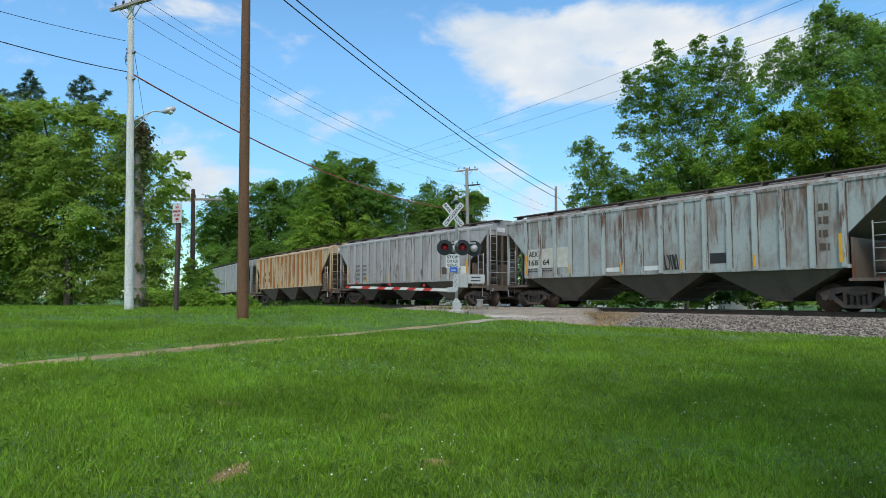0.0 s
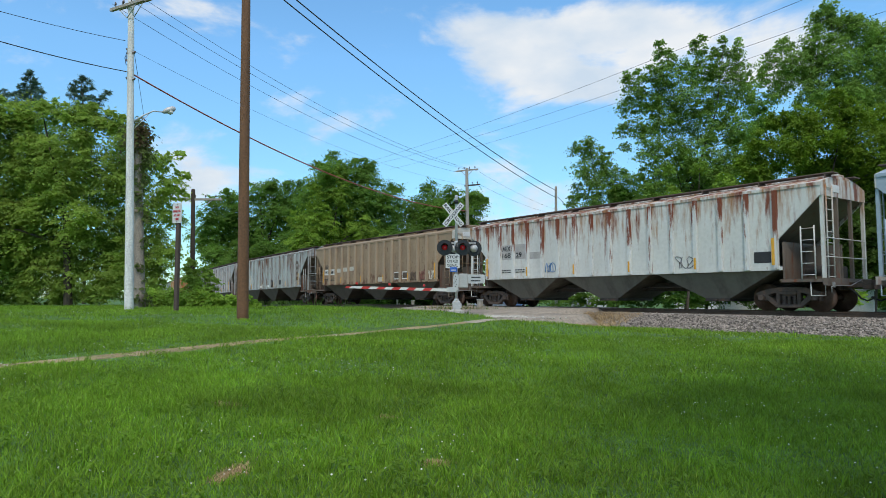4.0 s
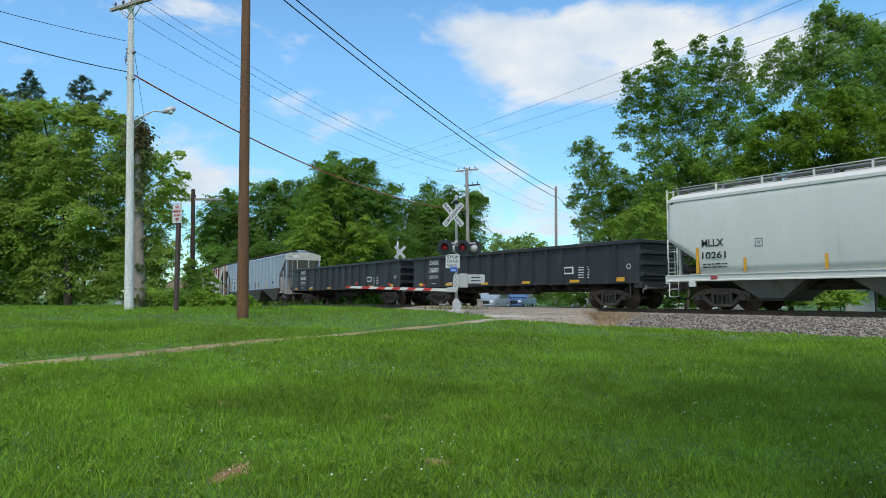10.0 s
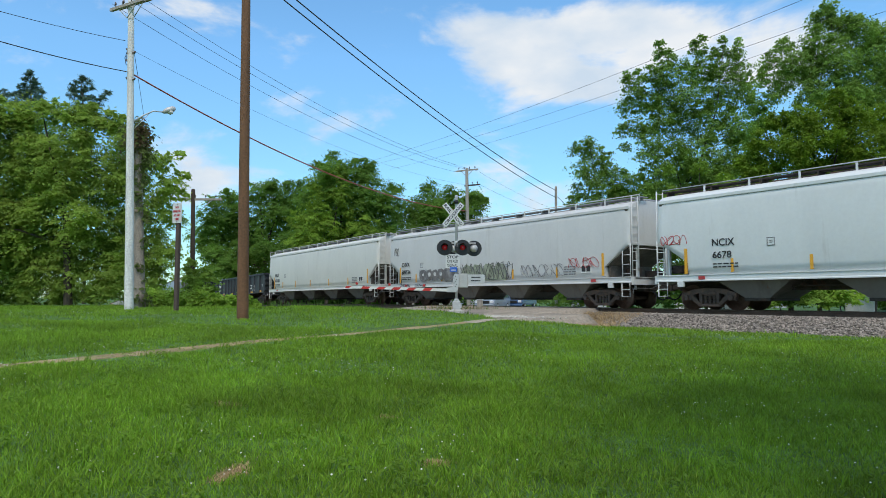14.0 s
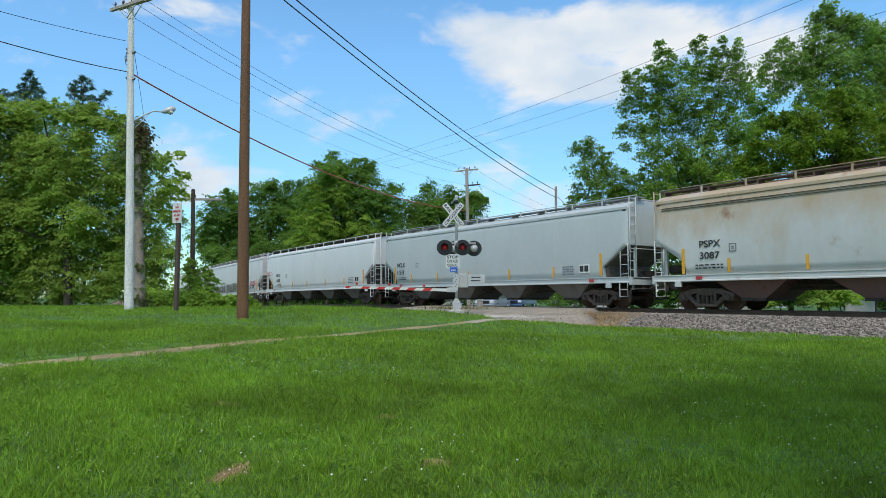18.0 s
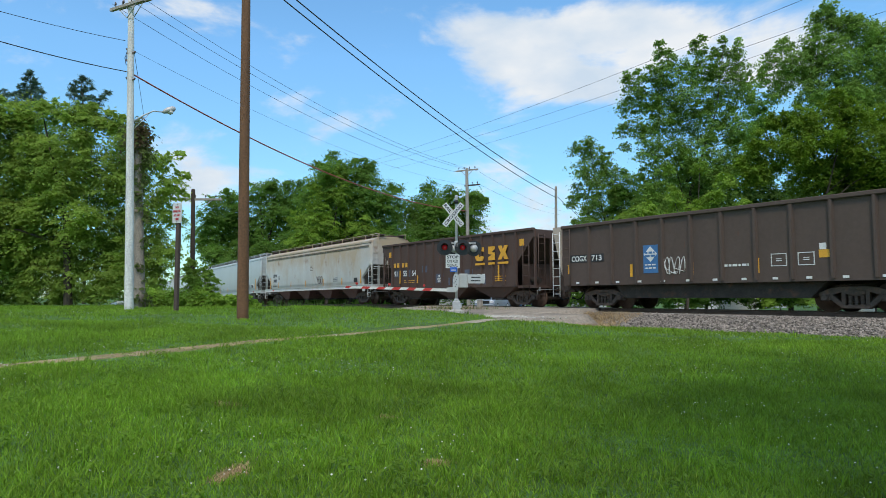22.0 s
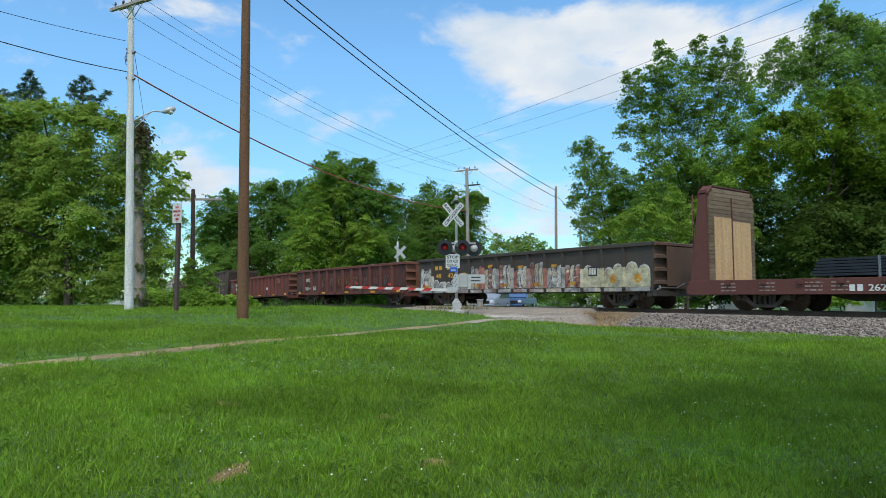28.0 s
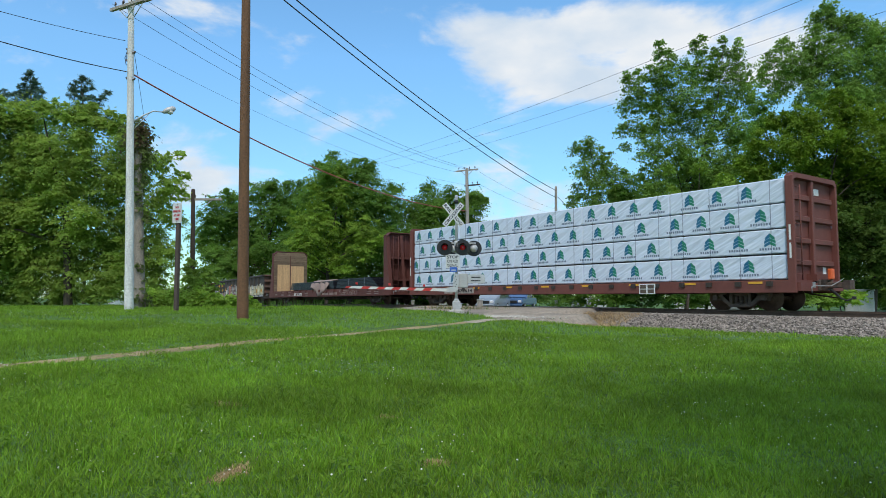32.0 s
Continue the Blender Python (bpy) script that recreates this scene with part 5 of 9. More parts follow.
    small_print(car, hu - 9.6, 2.9, 4, 0.55, BROWN_MARK, y=-1.592, seed=3)
    scribble(car, hu - 8.4, hu - 7.4, 1.5, 2.1, GREY_MARK, 44, 4, y=-1.59)
    plate("placard", hu - 2.4, hu - 1.9, 1.5, 1.8, BLACK_MARK, car, y=-1.575)
    small_print(car, hu - 5.6, 1.85, 3, 0.7, GREY_MARK, y=-1.575, seed=5)


def open_hoppers():
    m = paint("hopper_dark_brown", (0.086, 0.054, 0.044), 0.62, 0.58, rough=0.7)
    car, L = new_car("open_hopper", CUTS[14], CUTS[15], "dark brown open-top coal hopper with yellow lettering", "open hopper")
    hu, zb, zt = L / 2 - 0.72, 1.08, 3.70
    hl = hu - 1.15
    for y in (-HALF, HALF - 0.05):
        bm = bmnew()
        prism(bm, side_outline(hu, hl, zb, 2.15, 3.35, zt), "y", y, y + 0.05)
        part("side", bm, m, car)
        bm = bmnew()
        c = y + 0.025
        box(bm, -hu - 0.03, hu + 0.03, c - 0.10, c + 0.10, zt - 0.06, zt + 0.07, 0.02)
        part("top_chord", bm, m, car)
        bm = bmnew()
        box(bm, -hl, hl, c - 0.06, c + 0.06, zb - 0.08, zb + 0.06)
        part("side_sill", bm, m, car)

    def rib(bm):
        prism(bm, [(-0.07, 0.0), (-0.05, -0.09), (0.05, -0.09), (0.07, 0.0)], "z", zb - 0.02, zt - 0.06)
    for k in range(14):
        shared("rib", rib, m, car, (-hl + 0.06 + (2 * hl - 0.12) * k / 13, -HALF - 0.002, 0), key="open hopper rib")
    for s in (-1, 1):
        bm = bmnew()
        prism(bm, [(s * (hu - 0.02), 3.36), (s * (hu - 0.02), 3.44), (s * (hl - 1.6), 1.12), (s * (hl - 1.6), 1.05)], "y", -HALF + 0.06, HALF - 0.06)
        part("slope_sheet", bm, m, car)
        bm = bmnew()
        box(bm, s * hu - 0.04, s * hu + 0.04, -HALF + 0.002, HALF - 0.002, 3.30, zt)
        part("end_cap", bm, m, car)
        for y in (-1.46, -0.4, 0.4, 1.46):
            bm = bmnew()
            box(bm, s * hu - 0.06, s * hu + 0.04, y - 0.05, y + 0.05, 0.98, 3.34)
            part("end_post", bm, m, car)
        bm = bmnew()
        a, b = sorted((s * (hl + 0.02), s * (hu + 0.1)))
        box(bm, a, b, -HALF + 0.02, HALF - 0.02, 0.92, 1.04)
        box(bm, s * (hl + 0.3) - 0.03, s * (hl + 0.3) + 0.03, -HALF + 0.1, HALF - 0.1, 1.0, 2.1)
        part("end_platform", bm, m, car)
        ladder(car, s * (hu - 0.5) - 0.2, 0.45, 3.0, 0.42, m)
        ladder(car, s * (hu + 0.05), 0.5, 3.5, 0.42, m, y=-1.3, rungs=8, across=True)
        bm = bmnew()
        tube(bm, [(s * (hu - 0.3), -0.9, 1.3), (s * (hu - 0.9), -0.9, 1.3)], 0.16, 12)
        part("brake_gear", bm, UNDER, car)
    step = 2 * hl / 3
    for k in (-1, 0, 1):
        bay(car, k * step, step / 2 - 0.02, 0.4, zb - 0.002, 0.42, HALF - 0.08, 1.15, m)
    running_gear(car, L, 5.55)
    y = -HALF - 0.094
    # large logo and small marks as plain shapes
    for k, w in enumerate((0.78, 0.50, 0.78)):
        x = 2.62 + (0, 1.06, 1.80)[k]
        bm = bmnew()
        if k == 0:
            prism(bm, [(x + 0.15, 2.35), (x + 0.6, 2.35), (x + 0.72, 2.55), (x + 0.5, 2.6), (x + 0.3, 2.55), (x + 0.28, 2.85), (x + 0.5, 2.85), (x + 0.72, 2.82), (x + 0.7, 3.05), (x + 0.2, 3.05), (x + 0.03, 2.9), (x + 0.0, 2.5)], "y", y - 0.005, y + 0.012)
        elif k == 1:
            prism(bm, [(x, 2.35), (x + 0.5, 2.35), (x + 0.5, 2.72), (x + 0.25, 2.76), (x + 0.5, 2.9), (x + 0.5, 3.05), (x, 3.05), (x, 2.68), (x + 0.28, 2.62), (x, 2.52)], "y", y - 0.005, y + 0.012)
        else:
            prism(bm, [(x, 2.35), (x + 0.28, 2.35), (x + 0.39, 2.55), (x + 0.50, 2.35), (x + 0.78, 2.35), (x + 0.56, 2.70), (x + 0.78, 3.05), (x + 0.50, 3.05), (x + 0.39, 2.86), (x + 0.28, 3.05), (x, 3.05), (x + 0.22, 2.70)], "y", y - 0.005, y + 0.012)
        part("logo_shape", bm, YELLOW, car, "yellow logo shape")
        plate("logo_underline", x, x + w, 2.13, 2.24, YELLOW, car, y=y + 0.006)
    for k in range(4):
        plate("small_logo_bar", -hl + 0.35 + k * 0.36 + (0.2 if k > 1 else 0), -hl + 0.58 + k * 0.36 + (0.2 if k > 1 else 0), 2.28, 2.55, YELLOW, car, y=y)
    plate("painted_panel", -hl + 0.3, -hl + 0.85, 1.70, 2.12, FADED_BLUE, car, y=-HALF - 0.003, thick=0.004)
    plate("painted_panel", -hl + 1.25, -hl + 2.05, 1.70, 2.12, FADED_BLUE, car, y=-HALF - 0.003, thick=0.004)
    plate("painted_panel", -hl + 3.30, -hl + 3.82, 1.92, 2.30, FADED_BLUE, car, y=-HALF - 0.003, thick=0.004)
    for text, x in (("91", 0.38), ("55", 1.40), ("54", 2.36)):
        lettering(text, -hl + x, 1.74, 0.32, WHITE_MARK, car, y=y)
    for x in (-hl + 1.05, 0.1 - hl / 2, 0.9, hl - 1.25):
        plate("reflector", x - 0.05, x + 0.05, 1.3, 2.1 if abs(x) > 3 else 1.75, YELLOW, car, y=-HALF - 0.098, label="yellow reflective strip")
    for x in (-hu + 0.75, hu - 0.95):
        plate("yellow_square", x, x + 0.32, 2.95, 3.28, YELLOW, car, y=-HALF - 0.004)
    for x, z in ((-1.05, 1.55), (0.15, 1.30), (1.6, 1.7), (2.65, 1.35)):
        plate("painted_panel", x, x + 0.7, z - 0.25, z + 0.25, FADED_BLUE, car, y=-HALF - 0.003, thick=0.004)
    for k, word in enumerate(("TIE", "LOADING", "ONLY")):
        lettering(word, -0.92 + 0.06 * (k != 1), 1.62 - k * 0.15, 0.11, WHITE_MARK, car, y=-HALF - 0.012, width=0.055 * len(word) + 0.06)
    small_print(car, 4.1, 1.5, 3, 0.8, YELLOW, y=-HALF - 0.008, seed=3)
    small_print(car, -hl + 1.4, 1.45, 2, 1.4, YELLOW, y=-HALF - 0.008, seed=6)
    plate("stencil_frame", 2.7, 3.3, 1.35, 1.68, WHITE_MARK, car, y=-HALF - 0.006)
    plate("stencil_inner", 2.76, 3.24, 1.40, 1.63, BROWN_MARK, car, y=-HALF - 0.018, thick=0.004)

    # high-sided coal gondola
    m = paint("coal_gondola_brown", (0.094, 0.066, 0.054), 0.64, 0.56, rough=0.7)
    car, hu = gondola(19.2, 34.75, m, "dusty brown-black high-sided coal gondola", 1.08, 3.66, [-5.35 + 1.235 * k for k in range(10)], name="coal_gondola", rib_w=0.12, reflect=False, end_bars=3, chord=0.14, inset=0.88)
    bm = bmnew()
    prism(bm, [(-hu + 2.6, 1.08), (-hu + 3.2, 0.45), (hu - 3.2, 0.45), (hu - 2.6, 1.08)], "y", -1.25, 1.25)
    part("belly", bm, UNDER, car)
    tan_end = paint("end_sheet_tan", (0.44, 0.36, 0.29), 0.62, 0.6)
    dust_end = paint("end_sheet_dusty", (0.075, 0.054, 0.044), 0.56, 0.58)
    for s, mm in ((-1, tan_end), (1, dust_end)):
        bm = bmnew()
        prism(bm, [(s * (hu + 0.01), 1.2), (s * (hu + 0.01), 3.64), (s * (hu + 0.62), 3.64), (s * (hu + 0.62), 3.45)], "y", -HALF + 0.06, HALF - 0.06)
        part("end_slope", bm, mm, car)
    ladder(car, -hu - 0.55, 0.5, 3.4, 0.42, WHITE_MARK, rungs=8)
    y = -HALF + 0.035
    plate("painted_panel", -6.45, -4.55, 1.98, 2.32, BLACK_MARK, car, y=y + 0.008, thick=0.004)
    lettering("COGX", -6.35, 2.03, 0.24, WHITE_MARK, car, y=y, width=0.86)
    lettering("713", -5.22, 2.03, 0.24, WHITE_MARK, car, y=y, width=0.55)
    plate("logo_panel", -2.55, -1.87, 1.42, 2.52, BLUE_MARK, car, y=y + 0.012)
    bm = bmnew()
    cx, cz = -2.21, 2.16
    prism(bm, [(cx - 0.31, cz), (cx, cz - 0.31), (cx + 0.31, cz), (cx, cz + 0.31)], "y", y - 0.012, y - 0.002)
    part("logo_diamond", bm, WHITE_MARK, car)
    small_print(car, cx - 0.24, cz + 0.02, 2, 0.46, BLUE_MARK, y=y - 0.013, seed=71, step=0.13, high=0.08)
    small_print(car, cx - 0.26, 1.72, 2, 0.5, WHITE_MARK, y=y - 0.001, seed=72, step=0.13, high=0.05)
    for x in (-hu + 3.75, -hu + 6.5, -hu + 9.0):
        plate("reflector", x - 0.06, x + 0.06, 1.3, 1.8, YELLOW, car, y=y + 0.012, label="yellow reflective strip")
    plate("reflector", -hu + 0.3, -hu + 0.42, 1.5, 1.9, YELLOW, car, y=y + 0.012, label="yellow reflective strip")
    plate("yellow_square", 4.12, 4.44, 1.72, 1.97, YELLOW, car, y=y + 0.012)
    plate("white_square", 4.14, 4.34, 1.98, 2.18, WHITE_MARK, car, y=y + 0.012)
    for x in (2.58, 3.46):
        outline_box(car, x, x + 0.52, 1.5, 1.92, WHITE_MARK, y=y + 0.012, name="stencil_frame")
    scribble(car, -hu + 5.3, -hu + 6.2, 1.35, 2.0, WHITE_MARK, 12, 4, y=y)
    small_print(car, hu - 6.0, 1.55, 1, 0.9, WHITE_MARK, y=y + 0.01, seed=7, high=0.08)
    for k in range(12):
        x = -hu + 0.9 + (2 * hu - 1.8) * k / 11
        plate("white_dash", x - 0.09, x + 0.09, 1.06, 1.14, WHITE_MARK, car, y=-HALF - 0.002, thick=0.006)
    for s in (-1, 1):
        ladder(car, s * (hu - 0.25) - 0.2, 0.5, 3.5, 0.42, m, rungs=8)
        ladder(car, s * (hu + 0.2), 0.6, 3.5, 0.42, m, y=-1.4, rungs=8, across=True)


def scrap_gondolas():
    chalk0 = material("chalk_faded", (0.36, 0.24, 0.20), rough=0.8, vary=0.3, scale=5)
    red = paint("gondola_red", (0.195, 0.056, 0.040), 0.56, 0.54, rough=0.7, rust_tone=(0.075, 0.03, 0.022), extra=[((0.045, 0.030, 0.026), (0.50, 0.70), 0.5, (1, 1, 0.9), None)])
    rusty_end = paint("gondola_end_rust", (0.205, 0.092, 0.058), 0.56, 0.56, rough=0.75)
    brown_end = paint("gondola_end_brown", (0.135, 0.088, 0.068), 0.56, 0.56, rough=0.75)
    streaked = paint("gondola_red_panel", (0.150, 0.044, 0.034), 0.55, 0.52, rough=0.7, rust_tone=(0.06, 0.028, 0.024), soft=0.2, extra=[((0.035, 0.026, 0.024), (0.50, 0.72), 0.8, (1.3, 1.3, 0.7), None)])
    car, hu = gondola(CUTS[16], CUTS[17] - 0.25, red, side_mat=streaked, end_mat=rusty_end, end_plate=True, marks=(0.035, 0.215, 0.377, 0.564, 0.785, 0.962), rib_w=0.19, label="rusty red gondola with white number", zb=0.78, zt=2.56, ribs=[-6.7, -5.17, -4.33, -3.4, -2.5, -1.55, -0.65, 0.65, 1.55, 2.5, 3.4, 4.33, 5.17, 6.7], belly=0.12)
    y = -HALF + 0.03
    plate("painted_panel", -hu + 1.5, -hu + 3.05, 1.2, 2.15, BLACK_MARK, car, y=y + 0.01, thick=0.004)
    for k in range(4):
        plate("small_logo_bar", -hu + 1.7 + k * 0.3, -hu + 1.88 + k * 0.3, 1.85, 2.1, WHITE_MARK, car, y=y)
    lettering("915678", -hu + 1.66, 1.42, 0.26, WHITE_MARK, car, y=y, width=1.15)
    plate("painted_panel", -hu + 0.25, -hu + 1.3, 1.75, 2.0, FADED_BLUE, car, y=y + 0.008, thick=0.004)
    scribble(car, -hu + 4.35, -hu + 5.0, 1.5, 2.15, chalk0, 51, 5, y=y, r=0.01)
    scribble(car, -hu + 13.0, -hu + 14.0, 1.8, 2.2, chalk0, 52, 6, y=y, r=0.008)
    plate("stencil_frame", -hu + 10.6, -hu + 11.2, 1.3, 1.5, WHITE_MARK, car, y=y + 0.01, thick=0.005)
    brown = paint("gondola_maroon", (0.160, 0.054, 0.042), 0.56, 0.54, rough=0.7, rust_tone=(0.07, 0.03, 0.022), extra=[((0.045, 0.030, 0.026), (0.54, 0.74), 0.5, (1, 1, 0.9), None)])
    chalk = material("chalk_scrawl", (0.185, 0.115, 0.095), rough=0.8, vary=0.3, scale=5)
    chalk_ochre = material("chalk_ochre", (0.215, 0.11, 0.04), rough=0.8, vary=0.3, scale=5)
    sooty = paint("gondola_maroon_panel", (0.105, 0.036, 0.030), 0.54, 0.50, rough=0.7, rust_tone=(0.035, 0.024, 0.022), soft=0.2, extra=[((0.028, 0.022, 0.021), (0.47, 0.68), 0.6, (1, 1, 1.0), None)])
    car, hu = gondola(CUTS[17], CUTS[18], brown, side_mat=sooty, end_mat=rusty_end, end_plate=True, marks=(0.045, 0.31, 0.536, 0.76, 0.955), label="maroon gondola with chalky scrawls", zb=0.80, zt=2.62, ribs=[-6.65, -5.22, -3.85, -2.55, -1.27, 0, 1.27, 2.55, 3.85, 5.22, 6.65], belly=0.12, rib_w=0.2)
    lettering("NYC", -hu + 1.86, 1.68, 0.28, WHITE_MARK, car, y=y, width=0.75)
    lettering("5814", -hu + 1.72, 1.05, 0.28, WHITE_MARK, car, y=y, width=1.0)
    lettering("50", -hu + 3.12, 1.05, 0.28, WHITE_MARK, car, y=y, width=0.55)
    for k, (x, mm) in enumerate(((4.9, chalk), (6.2, chalk), (7.5, chalk_ochre), (8.8, chalk_ochre), (10.0, chalk), (11.3, chalk), (12.7, chalk), (14.0, GREY_MARK))):
        scribble(car, -hu + x - 0.35, -hu + x + 0.35, 1.2, 2.0 - 0.1 * (k % 3), mm, 60 + k, 3, y=y, r=0.009)
    # dark gondola covered in sprayed letters that cannot be read
    dark = paint("gondola_sooty", (0.062, 0.052, 0.045), 0.66, 0.7, rough=0.7)
    rib_at = [-6.75 + 1.125 * k for k in range(13)]
    car, hu = gondola(CUTS[18], CUTS[19], dark, "sooty gondola covered in sprayed lettering", 0.80, 2.66, rib_at, belly=0.12, reflect=False, end_mat=brown_end, end_plate=True)
    tones = [material("spray_" + n, c, rough=0.75, vary=0.35, scale=4, fine=0.25, patch=p, patch_at=(0.52, 0.62), patch_scale=2.2) for n, c, p in (
        ("cream", (0.50, 0.45, 0.35), (0.34, 0.28, 0.21)), ("grey", (0.34, 0.335, 0.325), (0.18, 0.17, 0.16)), ("salmon", (0.36, 0.155, 0.12), (0.20, 0.09, 0.07)),
        ("orange", (0.58, 0.29, 0.03), (0.40, 0.20, 0.03)), ("white", (0.56, 0.55, 0.51), (0.36, 0.34, 0.31)), ("straw", (0.46, 0.43, 0.29), (0.30, 0.27, 0.19)), ("rose", (0.33, 0.22, 0.19), (0.22, 0.15, 0.13)))]
    rnd = random.Random(77)
    edges = [-hu + 0.05] + rib_at + [hu - 0.05]
    tops = []
    for k, (a, b) in enumerate(zip(edges, edges[1:])):
        a, b = a + 0.09, b - 0.09
        w = b - a
        calm = k >= len(edges) - 4      # the last panels: pale clouds with white rims
        top = 1.42 if k in (1, 2, 3) else rnd.uniform(1.78, 1.95) if calm else rnd.uniform(1.86, 2.12)
        tops.append(top)
        for n in range(3):
            plate("sprayed_band", a + n * w / 3, a + (n + 1) * w / 3 - 0.004, 0.715, 0.875, tones[rnd.choice((1, 1, 6, 1, 0))], car, y=-HALF + 0.008, thick=0.004)
        if k in (1, 2):
            for u in (0.14, 0.55):
                plate("small_logo_bar", a + u * w, a + (u + 0.26) * w, 2.0, 2.22, YELLOW, car, y=y + 0.008)
        if k in (1, 2, 3):
            lettering(("48", "42", "48")[k - 1], a + 0.2, 1.54, 0.26, YELLOW, car, y=y + 0.006, width=0.5)

        def cloud(grow, hi, lumps):
            # flat foot, straight sides and a top of round lumps
            pts = [(a - 0.004, 0.892), (b + 0.004, 0.892)]
            for n in range(lumps):
                x1, r = b + 0.004 - n * w / lumps, w / lumps / 2
                drop = 0.0 if n % 2 == k % 2 else -0.13
                for i in range(5):
                    t = math.pi * (0.08 + 0.84 * i / 4)
                    pts.append((x1 - r + r * math.cos(t), hi + drop + grow - r * 0.9 + r * 0.9 * math.sin(t)))
            return pts
        lumps = 2 if calm or k in (1, 2, 3) else 3
        bm = bmnew()
        prism(bm, cloud(0.05, top, lumps), "y", y + 0.0175, y + 0.0195)
        back = part("sprayed_rim", bm, tones[4] if calm or k < 4 else BLACK_MARK if k % 2 else tones[1], car)
        bm = bmnew()
        prism(bm, cloud(-0.02, top, lumps), "y", y + 0.014, y + 0.0165)
        part("sprayed_ground", bm, tones[5] if calm else tones[1] if k < 4 else tones[(1, 0, 6, 4)[k % 4]], back)
        if calm or k in (1, 2, 3):
            for cx, cz, r in ((a + 0.30 * w, top - 0.34, 0.20), (a + 0.74 * w, top - 0.50, 0.17), (a + 0.5 * w, 1.08, 0.13)):
                t0 = rnd.uniform(0, 6)
                bm = bmnew()
                tube(bm, [(cx + r * math.cos(t0 + t), y + 0.011, cz + r * 0.8 * math.sin(t0 + t)) for t in [math.tau * i / 16 for i in range(9)]], 0.012, 5)
                part("sprayed_curl", bm, tones[4] if calm else BLACK_MARK, back)
            if k >= len(edges) - 3:
                bm = bmnew()
                disc(bm, ((a + b) / 2, y + 0.010, 1.24), (0, 1, 0), 0.19, 0.008, 12)
                part("sprayed_patch", bm, tones[3], back)
            if k == len(edges) - 4:
                plate("painted_panel", a + 0.28 * w, a + 0.78 * w, 1.38, 1.78, BLACK_MARK, car, y=y + 0.008, thick=0.004)
                for n in range(3):
                    plate("stencil_bar", a + (0.33 + 0.14 * n) * w, a + (0.44 + 0.14 * n) * w, 1.44, 1.72, tones[4], car, y=y + 0.003)
            continue
        for u, wide in ((0.0, 0.30), (0.34, 0.27), (0.66, 0.31)):
            t = top - rnd.uniform(-0.06, 0.16)
            lean, x, ww = rnd.uniform(-0.08, 0.08), a + u * w, wide * w
            shape = [(x, 0.93), (x + ww, 0.90), (x + ww * 0.85 + lean, 1.42), (x + ww * 1.05, t), (x + 0.25 * ww, t - 0.06), (x - 0.02, t - 0.26), (x + 0.15 * ww + lean, 1.38)]
            mx, mz = sum(p for p, _ in shape) / 7, sum(q for _, q in shape) / 7
            for grow, depth, tone in ((1.13, 0.0125, BLACK_MARK), (1.0, 0.009, tones[rnd.choice((0, 4, 4, 2, 1, 0, 2))])):
                bm = bmnew()
                prism(bm, [(min(max(mx + (p - mx) * grow, a), b), mz + (q - mz) * (1 + (grow - 1) * 0.4)) for p, q in shape], "y", y + depth - 0.003, y + depth)
                part("sprayed_letter" if grow == 1.0 else "sprayed_outline", bm, tone, back)
        for z in (rnd.uniform(1.15, 1.3), rnd.uniform(1.5, 1.7)):
            x0, x1 = a + rnd.uniform(0.05, 0.3) * w, b - rnd.uniform(0.05, 0.3) * w
            bm = bmnew()
            prism(bm, [(x0, z), (x1, z + rnd.uniform(-0.15, 0.15)), (x1 - 0.06, z + 0.16), (x0 + 0.08, z + 0.12 + rnd.uniform(-0.05, 0.1))], "y", y + 0.001, y + 0.004)
            part("sprayed_stroke", bm, tones[rnd.choice((0, 2, 1, 4))], back)
        for n, z in enumerate((1.0, top - 0.08)):
            if (k + n) % 2 == 0:
                bm = bmnew()
                prism(bm, [(a + 0.28, z), (b - 0.32, z + 0.02), (b - 0.28, z + 0.15), (a + 0.30, z + 0.13)], "y", y - 0.004, y - 0.001)
                part("sprayed_patch", bm, tones[3], back)
        scribble(car, a + 0.05, b - 0.05, 0.95, top - 0.05, BLACK_MARK, 200 + k, 3, y=y - 0.006, r=0.006)
    # the paint runs over the ribs
    for k, x in enumerate(rib_at):
        hi = (tops[k] + tops[k + 1]) / 2 - rnd.uniform(0.02, 0.2)
        tone = tones[5] if k >= len(rib_at) - 2 else tones[rnd.choice((0, 1, 2, 4, 6, 4))]
        bm = bmnew()
        prism(bm, [(x - 0.089, -HALF + 0.048), (x - 0.0475, -HALF - 0.0635), (x + 0.0475, -HALF - 0.0635), (x + 0.089, -HALF + 0.048)], "z", 0.90, hi)
        part("sprayed_rib", bm, tone, car)


